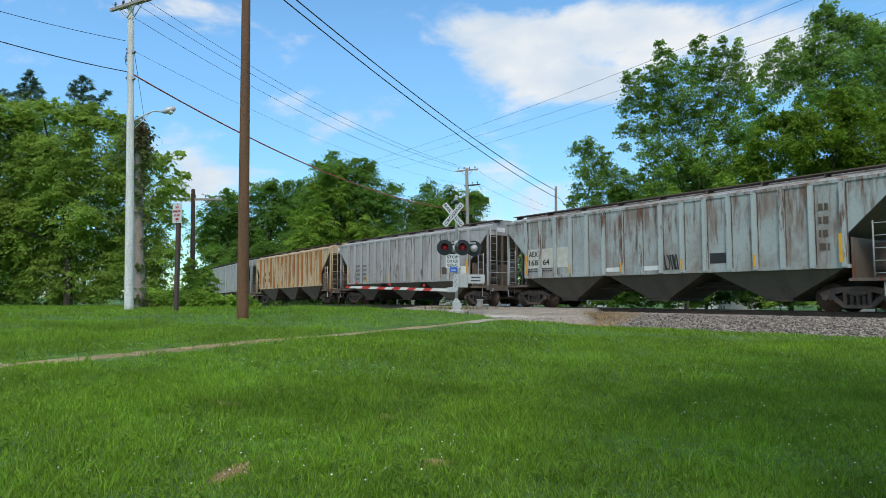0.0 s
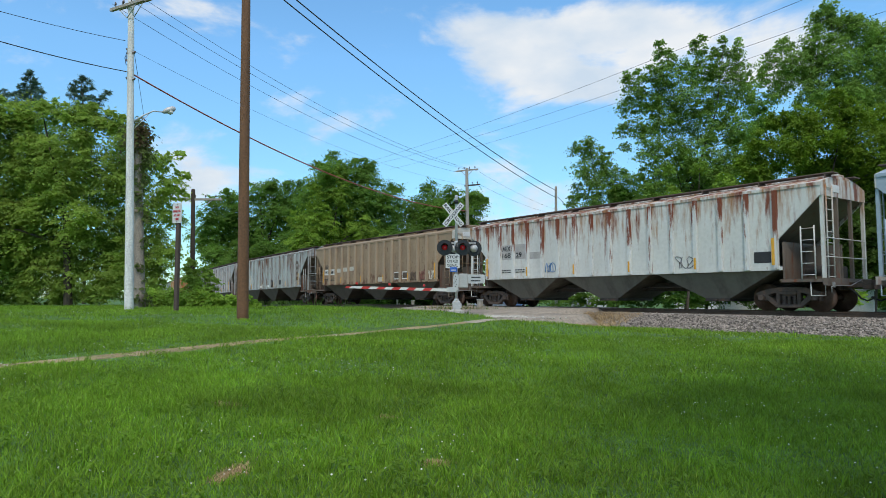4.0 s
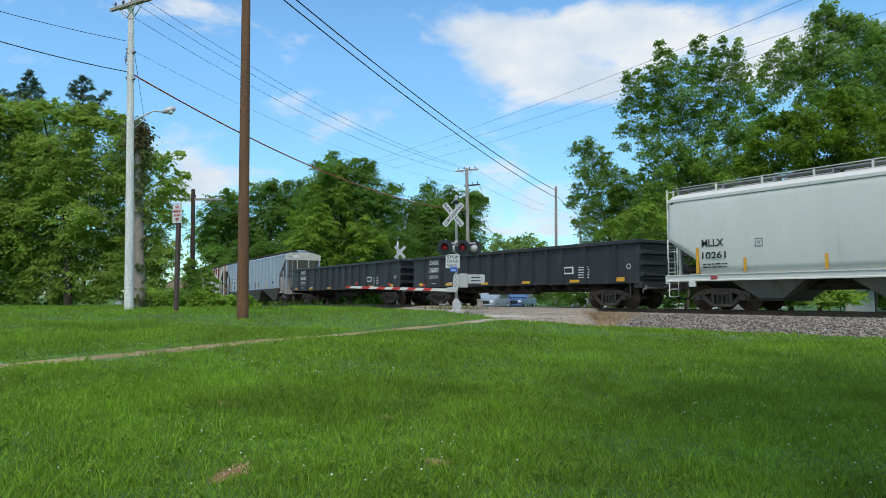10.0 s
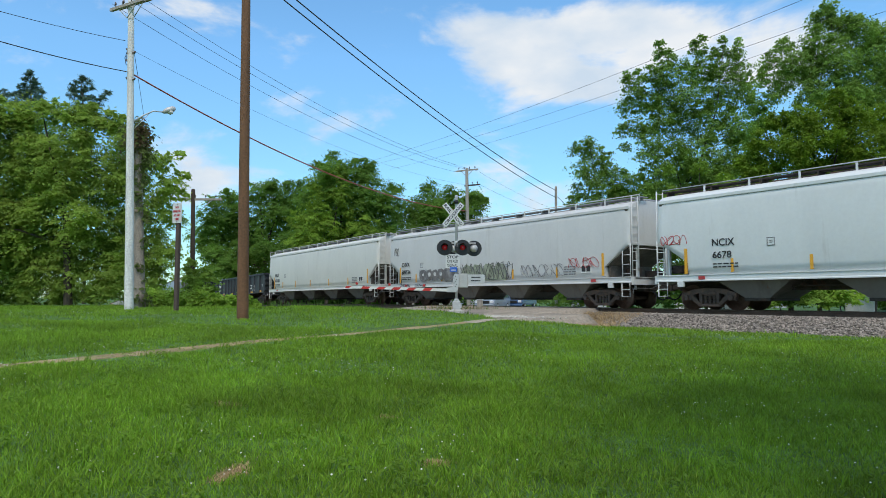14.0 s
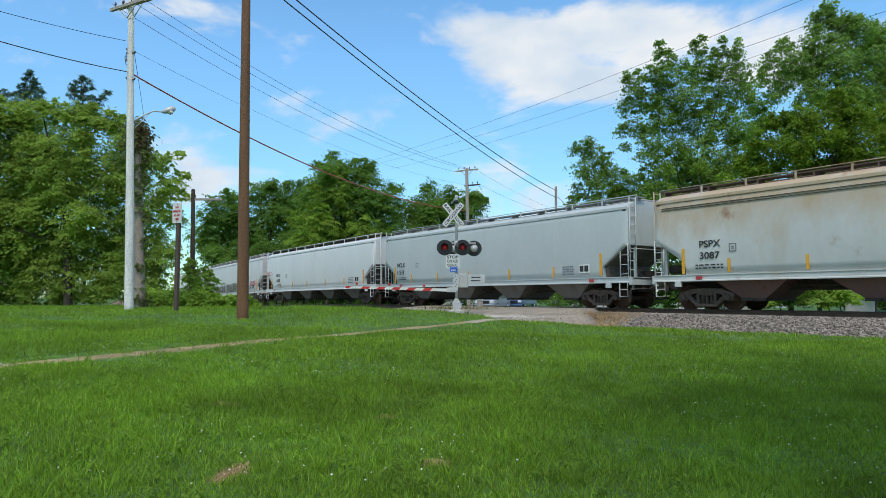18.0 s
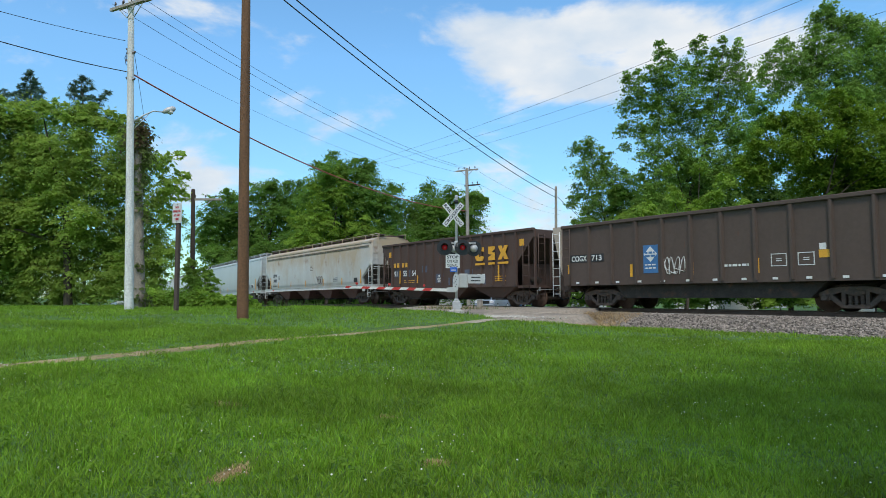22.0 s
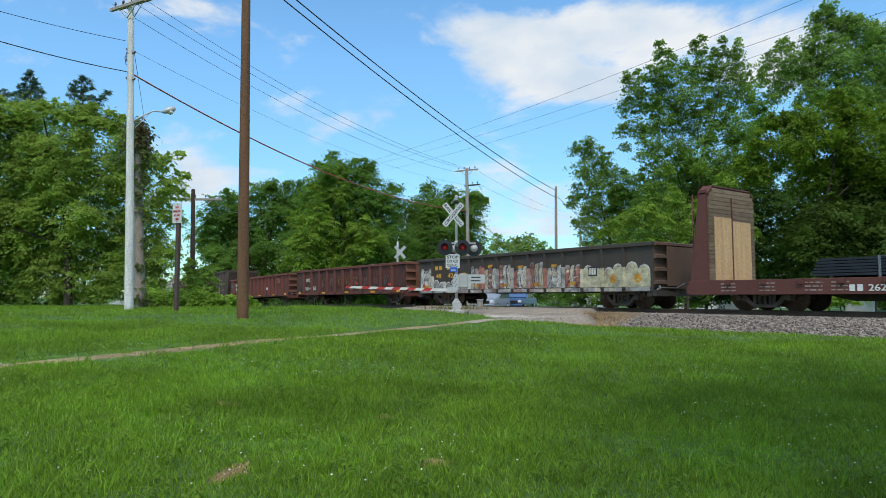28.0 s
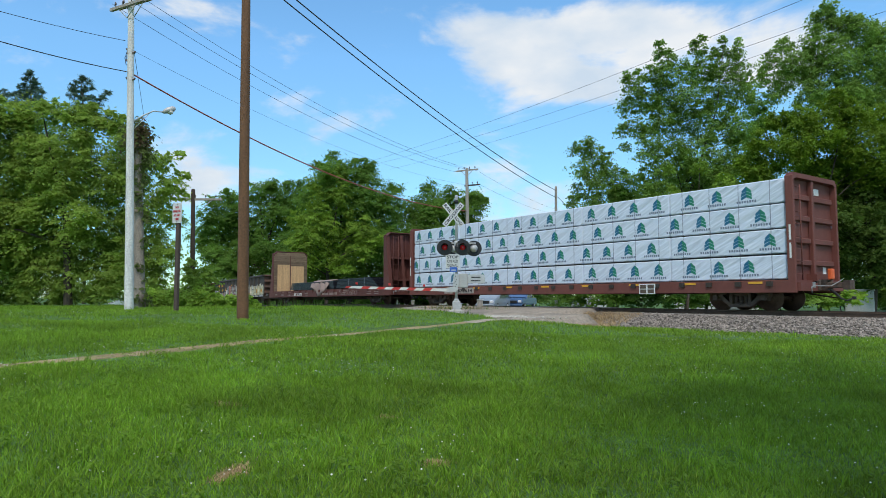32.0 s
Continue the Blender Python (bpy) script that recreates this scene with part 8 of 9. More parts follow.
# sunlit lobes of the far tree as an added crown, painted brighter
plant("broadleaf_tree", "sunlit lobes of the far tree, sunlight in the leaf colour", "tree", (-64.70, 31.76),
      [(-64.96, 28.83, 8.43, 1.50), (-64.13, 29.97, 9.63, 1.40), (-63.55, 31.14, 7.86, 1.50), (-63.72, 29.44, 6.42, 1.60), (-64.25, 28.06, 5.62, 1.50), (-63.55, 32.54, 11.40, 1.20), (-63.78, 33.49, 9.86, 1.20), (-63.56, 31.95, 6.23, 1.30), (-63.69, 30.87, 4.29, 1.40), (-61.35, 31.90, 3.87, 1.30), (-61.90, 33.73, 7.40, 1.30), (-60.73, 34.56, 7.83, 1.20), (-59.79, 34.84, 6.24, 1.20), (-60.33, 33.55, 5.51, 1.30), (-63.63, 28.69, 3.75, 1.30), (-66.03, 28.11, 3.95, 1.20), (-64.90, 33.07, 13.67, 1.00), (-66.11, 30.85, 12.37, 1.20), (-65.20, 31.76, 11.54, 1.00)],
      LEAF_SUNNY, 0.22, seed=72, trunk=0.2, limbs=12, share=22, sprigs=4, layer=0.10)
# the maple's sunlit lower branches as an added crown, painted brighter
plant("broadleaf_tree", "sunlit lower branches of the maple, sunlight in the leaf colour", "tree", (-21.98, 32.67),
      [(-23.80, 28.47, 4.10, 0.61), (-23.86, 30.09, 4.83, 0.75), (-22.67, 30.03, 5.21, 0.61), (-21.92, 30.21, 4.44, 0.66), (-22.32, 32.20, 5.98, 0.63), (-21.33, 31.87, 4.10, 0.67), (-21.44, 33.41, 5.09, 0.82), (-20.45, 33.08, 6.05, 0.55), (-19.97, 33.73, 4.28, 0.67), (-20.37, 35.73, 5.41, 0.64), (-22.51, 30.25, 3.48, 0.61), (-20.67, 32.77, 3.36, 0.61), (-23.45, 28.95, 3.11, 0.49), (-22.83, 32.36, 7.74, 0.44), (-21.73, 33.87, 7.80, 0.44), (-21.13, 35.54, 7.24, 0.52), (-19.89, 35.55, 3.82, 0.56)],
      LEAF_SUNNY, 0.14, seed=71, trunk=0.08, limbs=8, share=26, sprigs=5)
# woods along the horizon
rng = np.random.default_rng(5)
u = rng.uniform(-1.5, 1.5, 80)
far_d = rng.uniform(150, 190, 80)
cs = np.stack([far_d * (-math.cos(VIEW) + u * math.sin(VIEW)), far_d * (math.sin(VIEW) + u * math.cos(VIEW)), rng.uniform(0, 5, 80)], -1)
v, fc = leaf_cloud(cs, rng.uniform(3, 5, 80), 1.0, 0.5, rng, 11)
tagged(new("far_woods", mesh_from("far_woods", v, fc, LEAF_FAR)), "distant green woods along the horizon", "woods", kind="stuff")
# unseen crown added overhead only to darken the right of the lawn
plant("shade_tree", "unseen tree added behind the viewer to dim the lawn", "tree", (5.5, 2.0),
      [(2.2, 1.6, 9.2, 2.1), (1.8, 2.8, 9.4, 2.1), (0.7, 4.6, 9.0, 2.1), (-0.6, 7.4, 9.2, 2.1), (3.4, 3.4, 9.8, 2.0), (2.4, 6.6, 9.8, 2.0), (4.6, 1.4, 10.0, 2.0), (5.8, 3.6, 10.6, 2.2), (2.7, 1.2, 10.4, 1.4), (3.6, 2.6, 9.2, 1.6)],
      LEAF_MID, 0.34, seed=90, trunk=0.3, share=16)


WHITE_POLE_TOP, WHITE_POLE_FOOT = (-27.42, 4.99, 12.08), (-27.23, 5.25, -0.00)
BROWN_POLE_TOP, BROWN_POLE_FOOT = (-18.87, 6.53, 10.44), (-18.80, 6.62, -0.17)
FAR_POLE_TOP, FAR_POLE_FOOT = (-39.52, 31.01, 10.29), (-39.45, 31.10, -0.43)
GREY_POLE_TOP, GREY_POLE_FOOT = (-38.37, 39.40, 9.57), (-38.43, 39.32, -0.50)
THIN_POLE_TOP, THIN_POLE_FOOT = (-51.69, 56.90, 8.33), (-51.77, 56.79, -0.68)
DARK_POLE_TOP, DARK_POLE_FOOT = (-41.41, 11.36, 7.04), (-41.33, 11.47, -0.39)
SIGN_FOOT = (-24.13, 6.11, -0.10)
MAST = (-22.80, 17.31, -0.14)
FAR_MAST_FOOT = (-45.16, 28.38, -0.53)
SNAG_TOP, SNAG_FOOT = (-29.90, 5.85, 7.70), (-29.69, 6.13, -0.05)
LAMP_ROOT, LAMP_HEAD = (-27.31, 5.14, 7.15), (-27.06, 6.36, 7.75)
WIRES = [((-24.11, -0.14, 9.30), (-27.52, 4.85, 10.36), 0.06, 0.010, 0),
         ((-22.95, -0.10, 8.02), (-27.41, 5.00, 9.12), 0.08, 0.016, 0),
         ((-27.41, 5.00, 9.12), (-39.47, 31.06, 7.00), 1.10, 0.030, 1),
         ((-27.84, 4.41, 11.81), (-40.03, 30.30, 10.02), 0.90, 0.008, 0),
         ((-27.41, 5.01, 11.94), (-39.49, 31.04, 10.20), 0.90, 0.008, 0),
         ((-27.03, 5.53, 11.92), (-38.99, 31.74, 10.07), 0.90, 0.008, 0),
         ((-27.33, 5.12, 9.96), (-39.47, 31.07, 8.99), 0.80, 0.005, 0),
         ((-20.57, 7.97, 10.59), (-38.37, 39.40, 8.64), 0.50, 0.022, 0),
         ((-20.35, 8.27, 10.63), (-38.34, 39.43, 9.20), 0.50, 0.022, 0),
         ((-38.37, 39.39, 8.82), (-51.89, 64.28, 6.34), 0.30, 0.018, 0),
         ((-74.00, 41.04, 17.49), (-13.39, 31.01, 14.23), 0.50, 0.010, 0),
         ((-73.38, 41.92, 17.27), (-12.85, 31.87, 13.32), 0.50, 0.009, 0),
         ((-71.93, 43.98, 16.77), (-11.83, 33.27, 13.32), 0.50, 0.008, 0),
         ((-38.96, 31.77, 10.02), (-62.58, 65.93, 12.02), 0.40, 0.008, 0),
         ((-39.05, 31.66, 9.12), (-63.05, 65.33, 11.64), 0.40, 0.008, 0),
         ((-27.31, 5.14, 9.92), (-31.72, 6.70, 7.23), 0.00, 0.008, 0)]
# ---- poles and wires ----
WOOD_WHITE = material("pole_weathered_white", (0.66, 0.65, 0.62), rough=0.85, vary=0.18, scale=2, stretch=(4, 4, 0.4), fine=0.2, bump=0.006, bump_scale=8,
                      patch=(0.24, 0.21, 0.18), patch_at=(0.62, 0.75), patch_scale=2.0, patch_stretch=(3, 3, 0.5))
WOOD_BROWN = material("pole_creosote_brown", (0.150, 0.074, 0.036), rough=0.85, vary=0.2, scale=2, stretch=(4, 4, 0.3), fine=0.2, bump=0.006, bump_scale=8)
WOOD_GREY = material("pole_silver_grey", (0.34, 0.31, 0.27), rough=0.9, vary=0.2, scale=2, stretch=(4, 4, 0.4), fine=0.2)
WOOD_DARK = material("pole_dark", (0.055, 0.04, 0.03), rough=0.9, vary=0.2, scale=2)
GALV = material("galvanised_steel", (0.50, 0.50, 0.49), rough=0.5, metal=0.25, vary=0.12, scale=4)
CABLE = material("cable_black", (0.018, 0.018, 0.02), rough=0.6)
CABLE_RED = material("cable_red_guard", (0.34, 0.075, 0.05), rough=0.6)
GLAZE = material("insulator_glaze", (0.10, 0.07, 0.06), rough=0.2)


def upright(name, label, top, foot, r0, r1, mat, category="utility pole"):
    """A pole from foot to top; it sinks a little into the ground."""
    t, f = Vector(top), Vector(foot)
    pole = thing(name, Matrix.Translation(f), label, category)
    d = t - f
    bm = bmnew()
    tube(bm, [d * -0.06, d * 0.02, d * 0.5, d * 0.985, d], [r0 * 1.03, r0, (r0 + r1) / 2, r1, r1 * 0.8], 14)
    part("pole", bm, mat, pole)
    return pole, d


def crossarm(pole, centre, along, length, mat, thick=0.05, pins=4, brace=True, name="crossarm"):
    c, a = Vector(centre), Vector(along).normalized()
    bm = bmnew()
    n = a.cross(Vector((0, 0, 1))).normalized()
    p = [c - a * length / 2, c + a * length / 2]
    vs = []
    for q in p:
        vs += [bm.verts.new(q + n * sx * thick + Vector((0, 0, sz * thick))) for sx, sz in ((-1, -1), (1, -1), (1, 1), (-1, 1))]
    for q in ((0, 1, 2, 3), (7, 6, 5, 4), (0, 4, 5, 1), (1, 5, 6, 2), (2, 6, 7, 3), (3, 7, 4, 0)):
        bm.faces.new([vs[i] for i in q])
    bmesh.ops.recalc_face_normals(bm, faces=bm.faces)
    arm = part(name, bm, mat, pole)
    for k in range(pins):
        x = c + a * (length * ((k + 0.5) / pins - 0.5)) * 0.96
        bm = bmnew()
        tube(bm, [x + Vector((0, 0, thick)), x + Vector((0, 0, thick + 0.08)), x + Vector((0, 0, thick + 0.10)), x + Vector((0, 0, thick + 0.2))], [0.015, 0.015, 0.045, 0.03], 8)
        part("insulator", bm, GLAZE, arm)
    if brace:
        for s in (-1, 1):
            bm = bmnew()
            tube(bm, [c + a * s * length * 0.28, c - Vector((0, 0, length * 0.26))], 0.018, 6)
            part("brace", bm, GALV, arm)
    return arm


ROAD_WAY = Vector((-12.0, 25.5, 0)).normalized()
ROAD_SIDE = Vector((ROAD_WAY.y, -ROAD_WAY.x, 0))
pole, d = upright("utility_pole", "tall whitewashed wooden utility pole with street lamp", WHITE_POLE_TOP, WHITE_POLE_FOOT, 0.165, 0.11, WOOD_WHITE)
for k in (0.985, 0.97):
    crossarm(pole, d * k + ROAD_WAY * (0.16 if k > 0.98 else -0.16), ROAD_SIDE, 2.0, WOOD_GREY, 0.055)
for z, s in ((10.05, -1), (9.85, 1), (9.6, -1), (8.9, -1), (8.8, 1)):
    bm = bmnew()
    c = d * (z / d.z)
    tube(bm, [c, c + ROAD_SIDE * s * 0.22, c + ROAD_SIDE * s * 0.26 + Vector((0, 0, 0.05))], [0.02, 0.04, 0.03], 8)
    part("bracket", bm, GLAZE, pole)
bm = bmnew()
f = Vector(WHITE_POLE_FOOT)
c = d * (10.0 / d.z)
tube(bm, [c + ROAD_SIDE * -0.2, c + ROAD_SIDE * -0.34 + Vector((0, 0, -0.25)), c + ROAD_SIDE * -0.25 + Vector((0, 0, -0.55)), c + Vector((0, 0, -0.62))], 0.014, 6)
tube(bm, [c + ROAD_SIDE * -0.2, c + ROAD_SIDE * -0.25 + Vector((0, 0, -0.3)), c + Vector((0, 0, -0.5))], 0.012, 6)
part("drip_loop", bm, CABLE, pole)
# street lamp on its arm
root, head = Vector(LAMP_ROOT) - f, Vector(LAMP_HEAD) - f
arm_dir = (head - root)
bm = bmnew()
tube(bm, [root, root + arm_dir * 0.3 + Vector((0, 0, 0.12)), root + arm_dir * 0.6 + Vector((0, 0, 0.17)), head - arm_dir * 0.12], [0.03, 0.028, 0.026, 0.026], 8)
lamp_arm = part("lamp_arm", bm, GALV, pole)
bm = bmnew()
tube(bm, [root - Vector((0, 0, 0.35)), root + arm_dir * 0.5 + Vector((0, 0, 0.14))], 0.014, 6)
part("lamp_stay", bm, GALV, lamp_arm)
h = arm_dir.normalized()
bm = bmnew()
tube(bm, [head - h * 0.20, head - h * 0.12, head + h * 0.05, head + h * 0.25, head + h * 0.33], [0.04, 0.085, 0.13, 0.11, 0.03], 12)
part("lamp_housing", bm, GALV, lamp_arm)
bm = bmnew()
tube(bm, [head + h * 0.12 + Vector((0, 0, -0.06)), head + h * 0.12 + Vector((0, 0, -0.15)), head + h * 0.12 + Vector((0, 0, -0.19))], [0.12, 0.10, 0.03], 12)
part("lamp_lens", bm, material("lamp_lens", (0.65, 0.66, 0.62), rough=0.15), lamp_arm)

pole, d = upright("utility_pole", "plain brown creosoted pole standing in the lawn", BROWN_POLE_TOP, BROWN_POLE_FOOT, 0.165, 0.120, WOOD_BROWN)
pole, d = upright("utility_pole", "weathered far pole with two crossarms", FAR_POLE_TOP, FAR_POLE_FOOT, 0.16, 0.12, WOOD_GREY)
crossarm(pole, d * 0.985, ROAD_SIDE, 1.9, WOOD_GREY, 0.05, 4)
crossarm(pole, d * 0.875 + ROAD_SIDE * 0.45, ROAD_SIDE, 1.3, WOOD_DARK, 0.05, 3, brace=False)
pole, d = upright("utility_pole", "slender silver-grey pole beyond the tracks", GREY_POLE_TOP, GREY_POLE_FOOT, 0.14, 0.10, WOOD_GREY)
pole, d = upright("utility_pole", "thin grey pole far beyond the tracks", THIN_POLE_TOP, THIN_POLE_FOOT, 0.13, 0.10, WOOD_GREY)
pole, d = upright("utility_pole", "short dark pole with one pale crossarm", DARK_POLE_TOP, DARK_POLE_FOOT, 0.15, 0.12, WOOD_DARK)
crossarm(pole, d * 0.915 + Vector((0.588, 0.809, 0)) * 0.45, (0.588, 0.809, 0), 2.6, WOOD_GREY, 0.06, 4)

# dead trunk smothered in vine
snag = thing("dead_tree", Matrix.Translation(SNAG_FOOT), "bare dead trunk overgrown with vine beside the white pole", "tree")
d = Vector(SNAG_TOP) - Vector(SNAG_FOOT)
bm = bmnew()
tube(bm, [d * -0.05, d * 0.05, d * 0.3 + Vector((0.05, 0, 0)), d * 0.6, d * 0.85, d], [0.30, 0.24, 0.2, 0.18, 0.15, 0.06], 10)
part("trunk", bm, material("dead_bark", (0.27, 0.225, 0.185), rough=0.95, vary=0.3, scale=3, stretch=(1, 1, 0.3), fine=0.3, bump=0.03, bump_scale=9), snag)
rng = np.random.default_rng(77)
cs = [tuple(d * u + Vector((rng.uniform(-0.1, 0.3), rng.uniform(-0.1, 0.3), 0))) for u in np.linspace(0.05, 0.98, 16)]
rs = [0.34, 0.22, 0.16, 0.18, 0.16, 0.2, 0.18, 0.2, 0.24, 0.24, 0.3, 0.36, 0.42, 0.5, 0.6, 0.5]
v, fc = leaf_cloud(np.array(cs), np.array(rs), 0.16, 0.3, rng, 26, 8, 1.2)
ob = new("vine", mesh_from("vine", v, fc, leaf_material("vine_leaves", (0.135, 0.175, 0.050))))
ob.parent = snag
v, fc = leaf_cloud(np.array([tuple(d * 0.93), tuple(d * 0.86), tuple(d * 0.98)]), np.array([0.5, 0.4, 0.42]), 0.15, 0.2, rng, 30, 8, 1.3)
ob = new("dead_vine", mesh_from("dead_vine", v, fc, leaf_material("vine_dry", (0.18, 0.13, 0.07))))
ob.parent = snag


def hang(a, b, sag, r, mat):
    a, b = Vector(a), Vector(b)
    n = 24
    pts = [a.lerp(b, i / n) - Vector((0, 0, 4 * sag * (i / n) * (1 - i / n))) for i in range(n + 1)]
    bm = bmnew()
    tube(bm, pts, r, 6)
    me = bpy.data.meshes.new("overhead_wire")
    bm.to_mesh(me)
    bm.free()
    me.materials.append(mat)
    return new("overhead_wire", me)


for a, b, sag, r, red in WIRES:
    tagged(hang(a, b, sag, r, CABLE_RED if red else CABLE),
           "red-sleeved cable slung between the poles" if red else "thin black overhead wire between poles", "wire", "overhead wires")

# ---- parking sign ----
RED_PAINT = material("sign_red", (0.50, 0.03, 0.03), rough=0.4)
SIGN_WHITE = material("sign_white", (0.62, 0.62, 0.60), rough=0.4, vary=0.06, scale=4)
sign = thing("parking_sign", Matrix.Translation(SIGN_FOOT) @ Euler((0, 0, radians(27))).to_matrix().to_4x4(), "white no-parking sign with red words on a post", "sign")
bm = bmnew()
box(bm, -0.075, 0.075, 0.0, 0.12, -0.3, 3.35, 0.01)
part("post", bm, material("sign_post_wood", (0.085, 0.06, 0.05), rough=0.9, vary=0.2, scale=3), sign)
bm = bmnew()
prism(bm, [(-0.22, 3.17), (-0.20, 3.15), (0.20, 3.15), (0.22, 3.17), (0.22, 3.83), (0.20, 3.85), (-0.20, 3.85), (-0.22, 3.83)], "y", -0.02, -0.002)
panel = part("panel", bm, SIGN_WHITE, sign)
for text, z, w in (("NO", 3.66, 0.14), ("PARKING", 3.52, 0.34), ("AT ANY", 3.38, 0.30), ("TIME", 3.24, 0.22)):
    lettering(text, -w / 2, z, 0.09, RED_PAINT, panel, y=-0.026, width=w)
for z in (3.19, 3.80):
    bm = bmnew()
    disc(bm, (0, -0.025, z), (0, 1, 0), 0.014, 0.015, 8)
    part("bolt", bm, UNDER, panel)

# ---- crossing signals ----
SIGNAL_BLACK = material("signal_black", (0.015, 0.015, 0.016), rough=0.45)
LENS_RED = material("lens_red", (0.14, 0.008, 0.010), rough=0.15)
nt = LENS_RED.node_tree
nt.nodes["Principled BSDF"].inputs["Emission Color"].default_value = (1.0, 0.02, 0.03, 1)
nt.nodes["Principled BSDF"].inputs["Emission Strength"].default_value = 0.06
ARM_WHITE = material("arm_white", (0.66, 0.65, 0.62), rough=0.4, vary=0.06, scale=3)
ARM_RED = material("arm_red", (0.52, 0.035, 0.03), rough=0.4, vary=0.1, scale=3)
SIGN_BLACK = material("sign_black", (0.02, 0.02, 0.02), rough=0.5)


def crossbuck(parent, z, off, words=True, back=False):
    for k, (words_on, tilt) in enumerate((("RAIL    ROAD", -50), ("CROSSING", 50))):
        bm = bmnew()
        y = -0.085 - 0.02 * k
        prism(bm, [(-0.61, -0.115), (0.61, -0.115), (0.61, 0.115), (-0.61, 0.115)], "y", y - 0.006, y + 0.006)
        b = part("blade", bm, SIGN_WHITE if not back else GALV, parent)
        b.matrix_local = Matrix.Translation((off, 0, z)) @ Euler((0, radians(-tilt), 0)).to_matrix().to_4x4()
        if words:
            if k == 0:
                lettering("RAIL", -0.56, -0.065, 0.13, SIGN_BLACK, b, y=y - 0.011, width=0.42)
                lettering("ROAD", 0.14, -0.065, 0.13, SIGN_BLACK, b, y=y - 0.011, width=0.42)
            else:
                lettering("CROSSING", -0.55, -0.065, 0.13, SIGN_BLACK, b, y=y - 0.011, width=1.10)


def signal_head(parent, x, y, z, front):
    s = -1 if front else 1
    bm = bmnew()
    tube(bm, [(x, y, z), (x, y + s * 0.03, z)], [0.34, 0.34], 28)
    backing = part("background_disc", bm, SIGNAL_BLACK, parent)
    bm = bmnew()
    tube(bm, [(x, y - s * 0.005, z), (x, y - s * 0.08, z), (x, y - s * 0.17, z), (x, y - s * 0.20, z)], [0.17, 0.165, 0.11, 0.03], 20)
    part("lamp_housing", bm, GALV, backing)
    # hood over the lens
    bm = bmnew()
    n, rings = 18, []
    for j, (dy, r) in enumerate(((0.03, 0.165), (0.32, 0.175))):
        rings.append([bm.verts.new((x + r * math.cos(a), y + s * dy, z + r * math.sin(a))) for a in [radians(-30 + 240 * i / n) for i in range(n + 1)]])
    for i in range(n):
        bm.faces.new((rings[0][i], rings[0][i + 1], rings[1][i + 1], rings[1][i]))
    bmesh.ops.recalc_face_normals(bm, faces=bm.faces)
    bmesh.ops.solidify(bm, geom=bm.faces[:], thickness=0.008)
    part("hood", bm, SIGNAL_BLACK, backing)
    bm = bmnew()
    tube(bm, [(x, y + s * 0.031, z), (x, y + s * 0.055, z), (x, y + s * 0.07, z)], [0.115, 0.10, 0.04], 20)
    part("lens", bm, LENS_RED, backing, "red signal lens")


mast = thing("crossing_signal", Matrix.Translation(MAST) @ Euler((0, 0, radians(52.9))).to_matrix().to_4x4(), "railroad crossing signal with red lamps and lowered gate", "crossing signal")
bm = bmnew()
tube(bm, [(0, 0, 0.3), (0, 0, 4.90), (0, 0, 4.95), (0, 0, 5.02)], [0.062, 0.062, 0.075, 0.05], 14)
part("mast", bm, GALV, mast)
bm = bmnew()
box(bm, -0.32, 0.32, -0.32, 0.32, -0.4, 0.06, 0.03)
part("foundation", bm, material("foundation_concrete", (0.45, 0.43, 0.39), rough=0.9, vary=0.15, scale=3), mast)
bm = bmnew()
box(bm, -0.19, 0.19, -0.16, 0.16, 0.06, 0.10, 0.01)
box(bm, -0.17, 0.17, -0.14, 0.14, 0.10, 0.46, 0.03)
tube(bm, [(0, 0, 0.44), (0, 0, 0.56)], [0.12, 0.08], 12)
box(bm, 0.10, 0.22, -0.1, 0.1, 0.14, 0.36, 0.02)
part("junction_base", bm, GALV, mast)
bm = bmnew()
tube(bm, [(0, 0, 4.70), (0, -0.12, 4.72), (0, -0.14, 4.72)], [0.05, 0.10, 0.02], 12)
part("bell", bm, SIGNAL_BLACK, mast)
crossbuck(mast, 4.16, -0.13)
bm = bmnew()
tube(bm, [(-0.72, 0, 2.93), (0.84, 0, 2.93)], 0.035, 10)
box(bm, -0.09, 0.09, -0.09, 0.09, 2.76, 3.02, 0.02)
lamps = part("lamp_crossarm", bm, GALV, mast)
signal_head(lamps, -0.50, -0.06, 2.74, True)
signal_head(lamps, 0.27, -0.06, 2.74, True)
signal_head(lamps, -0.10, 0.16, 2.70, False)
signal_head(lamps, 0.76, 0.16, 2.72, False)
bm = bmnew()
box(bm, -0.46, 0.14, -0.085, -0.073, 1.86, 2.46, 0.002)
stop = part("stop_sign", bm, SIGN_WHITE, mast, "white sign reading stop on red signal")
for text, z, w in (("STOP", 2.27, 0.48), ("ON RED", 2.09, 0.46), ("SIGNAL", 1.91, 0.46)):
    lettering(text, -0.16 - w / 2, z, 0.13, SIGN_BLACK, stop, y=-0.092, width=w)
bm = bmnew()
box(bm, -0.27, 0.03, -0.105, -0.09, 1.70, 1.90, 0.002)
tag = part("blue_tag", bm, material("tag_blue", (0.02, 0.12, 0.55), rough=0.4), mast, "small blue notice plate")
small_print(tag, -0.22, 1.80, 2, 0.2, SIGN_WHITE, y=-0.106, seed=2, step=0.05, high=0.02)
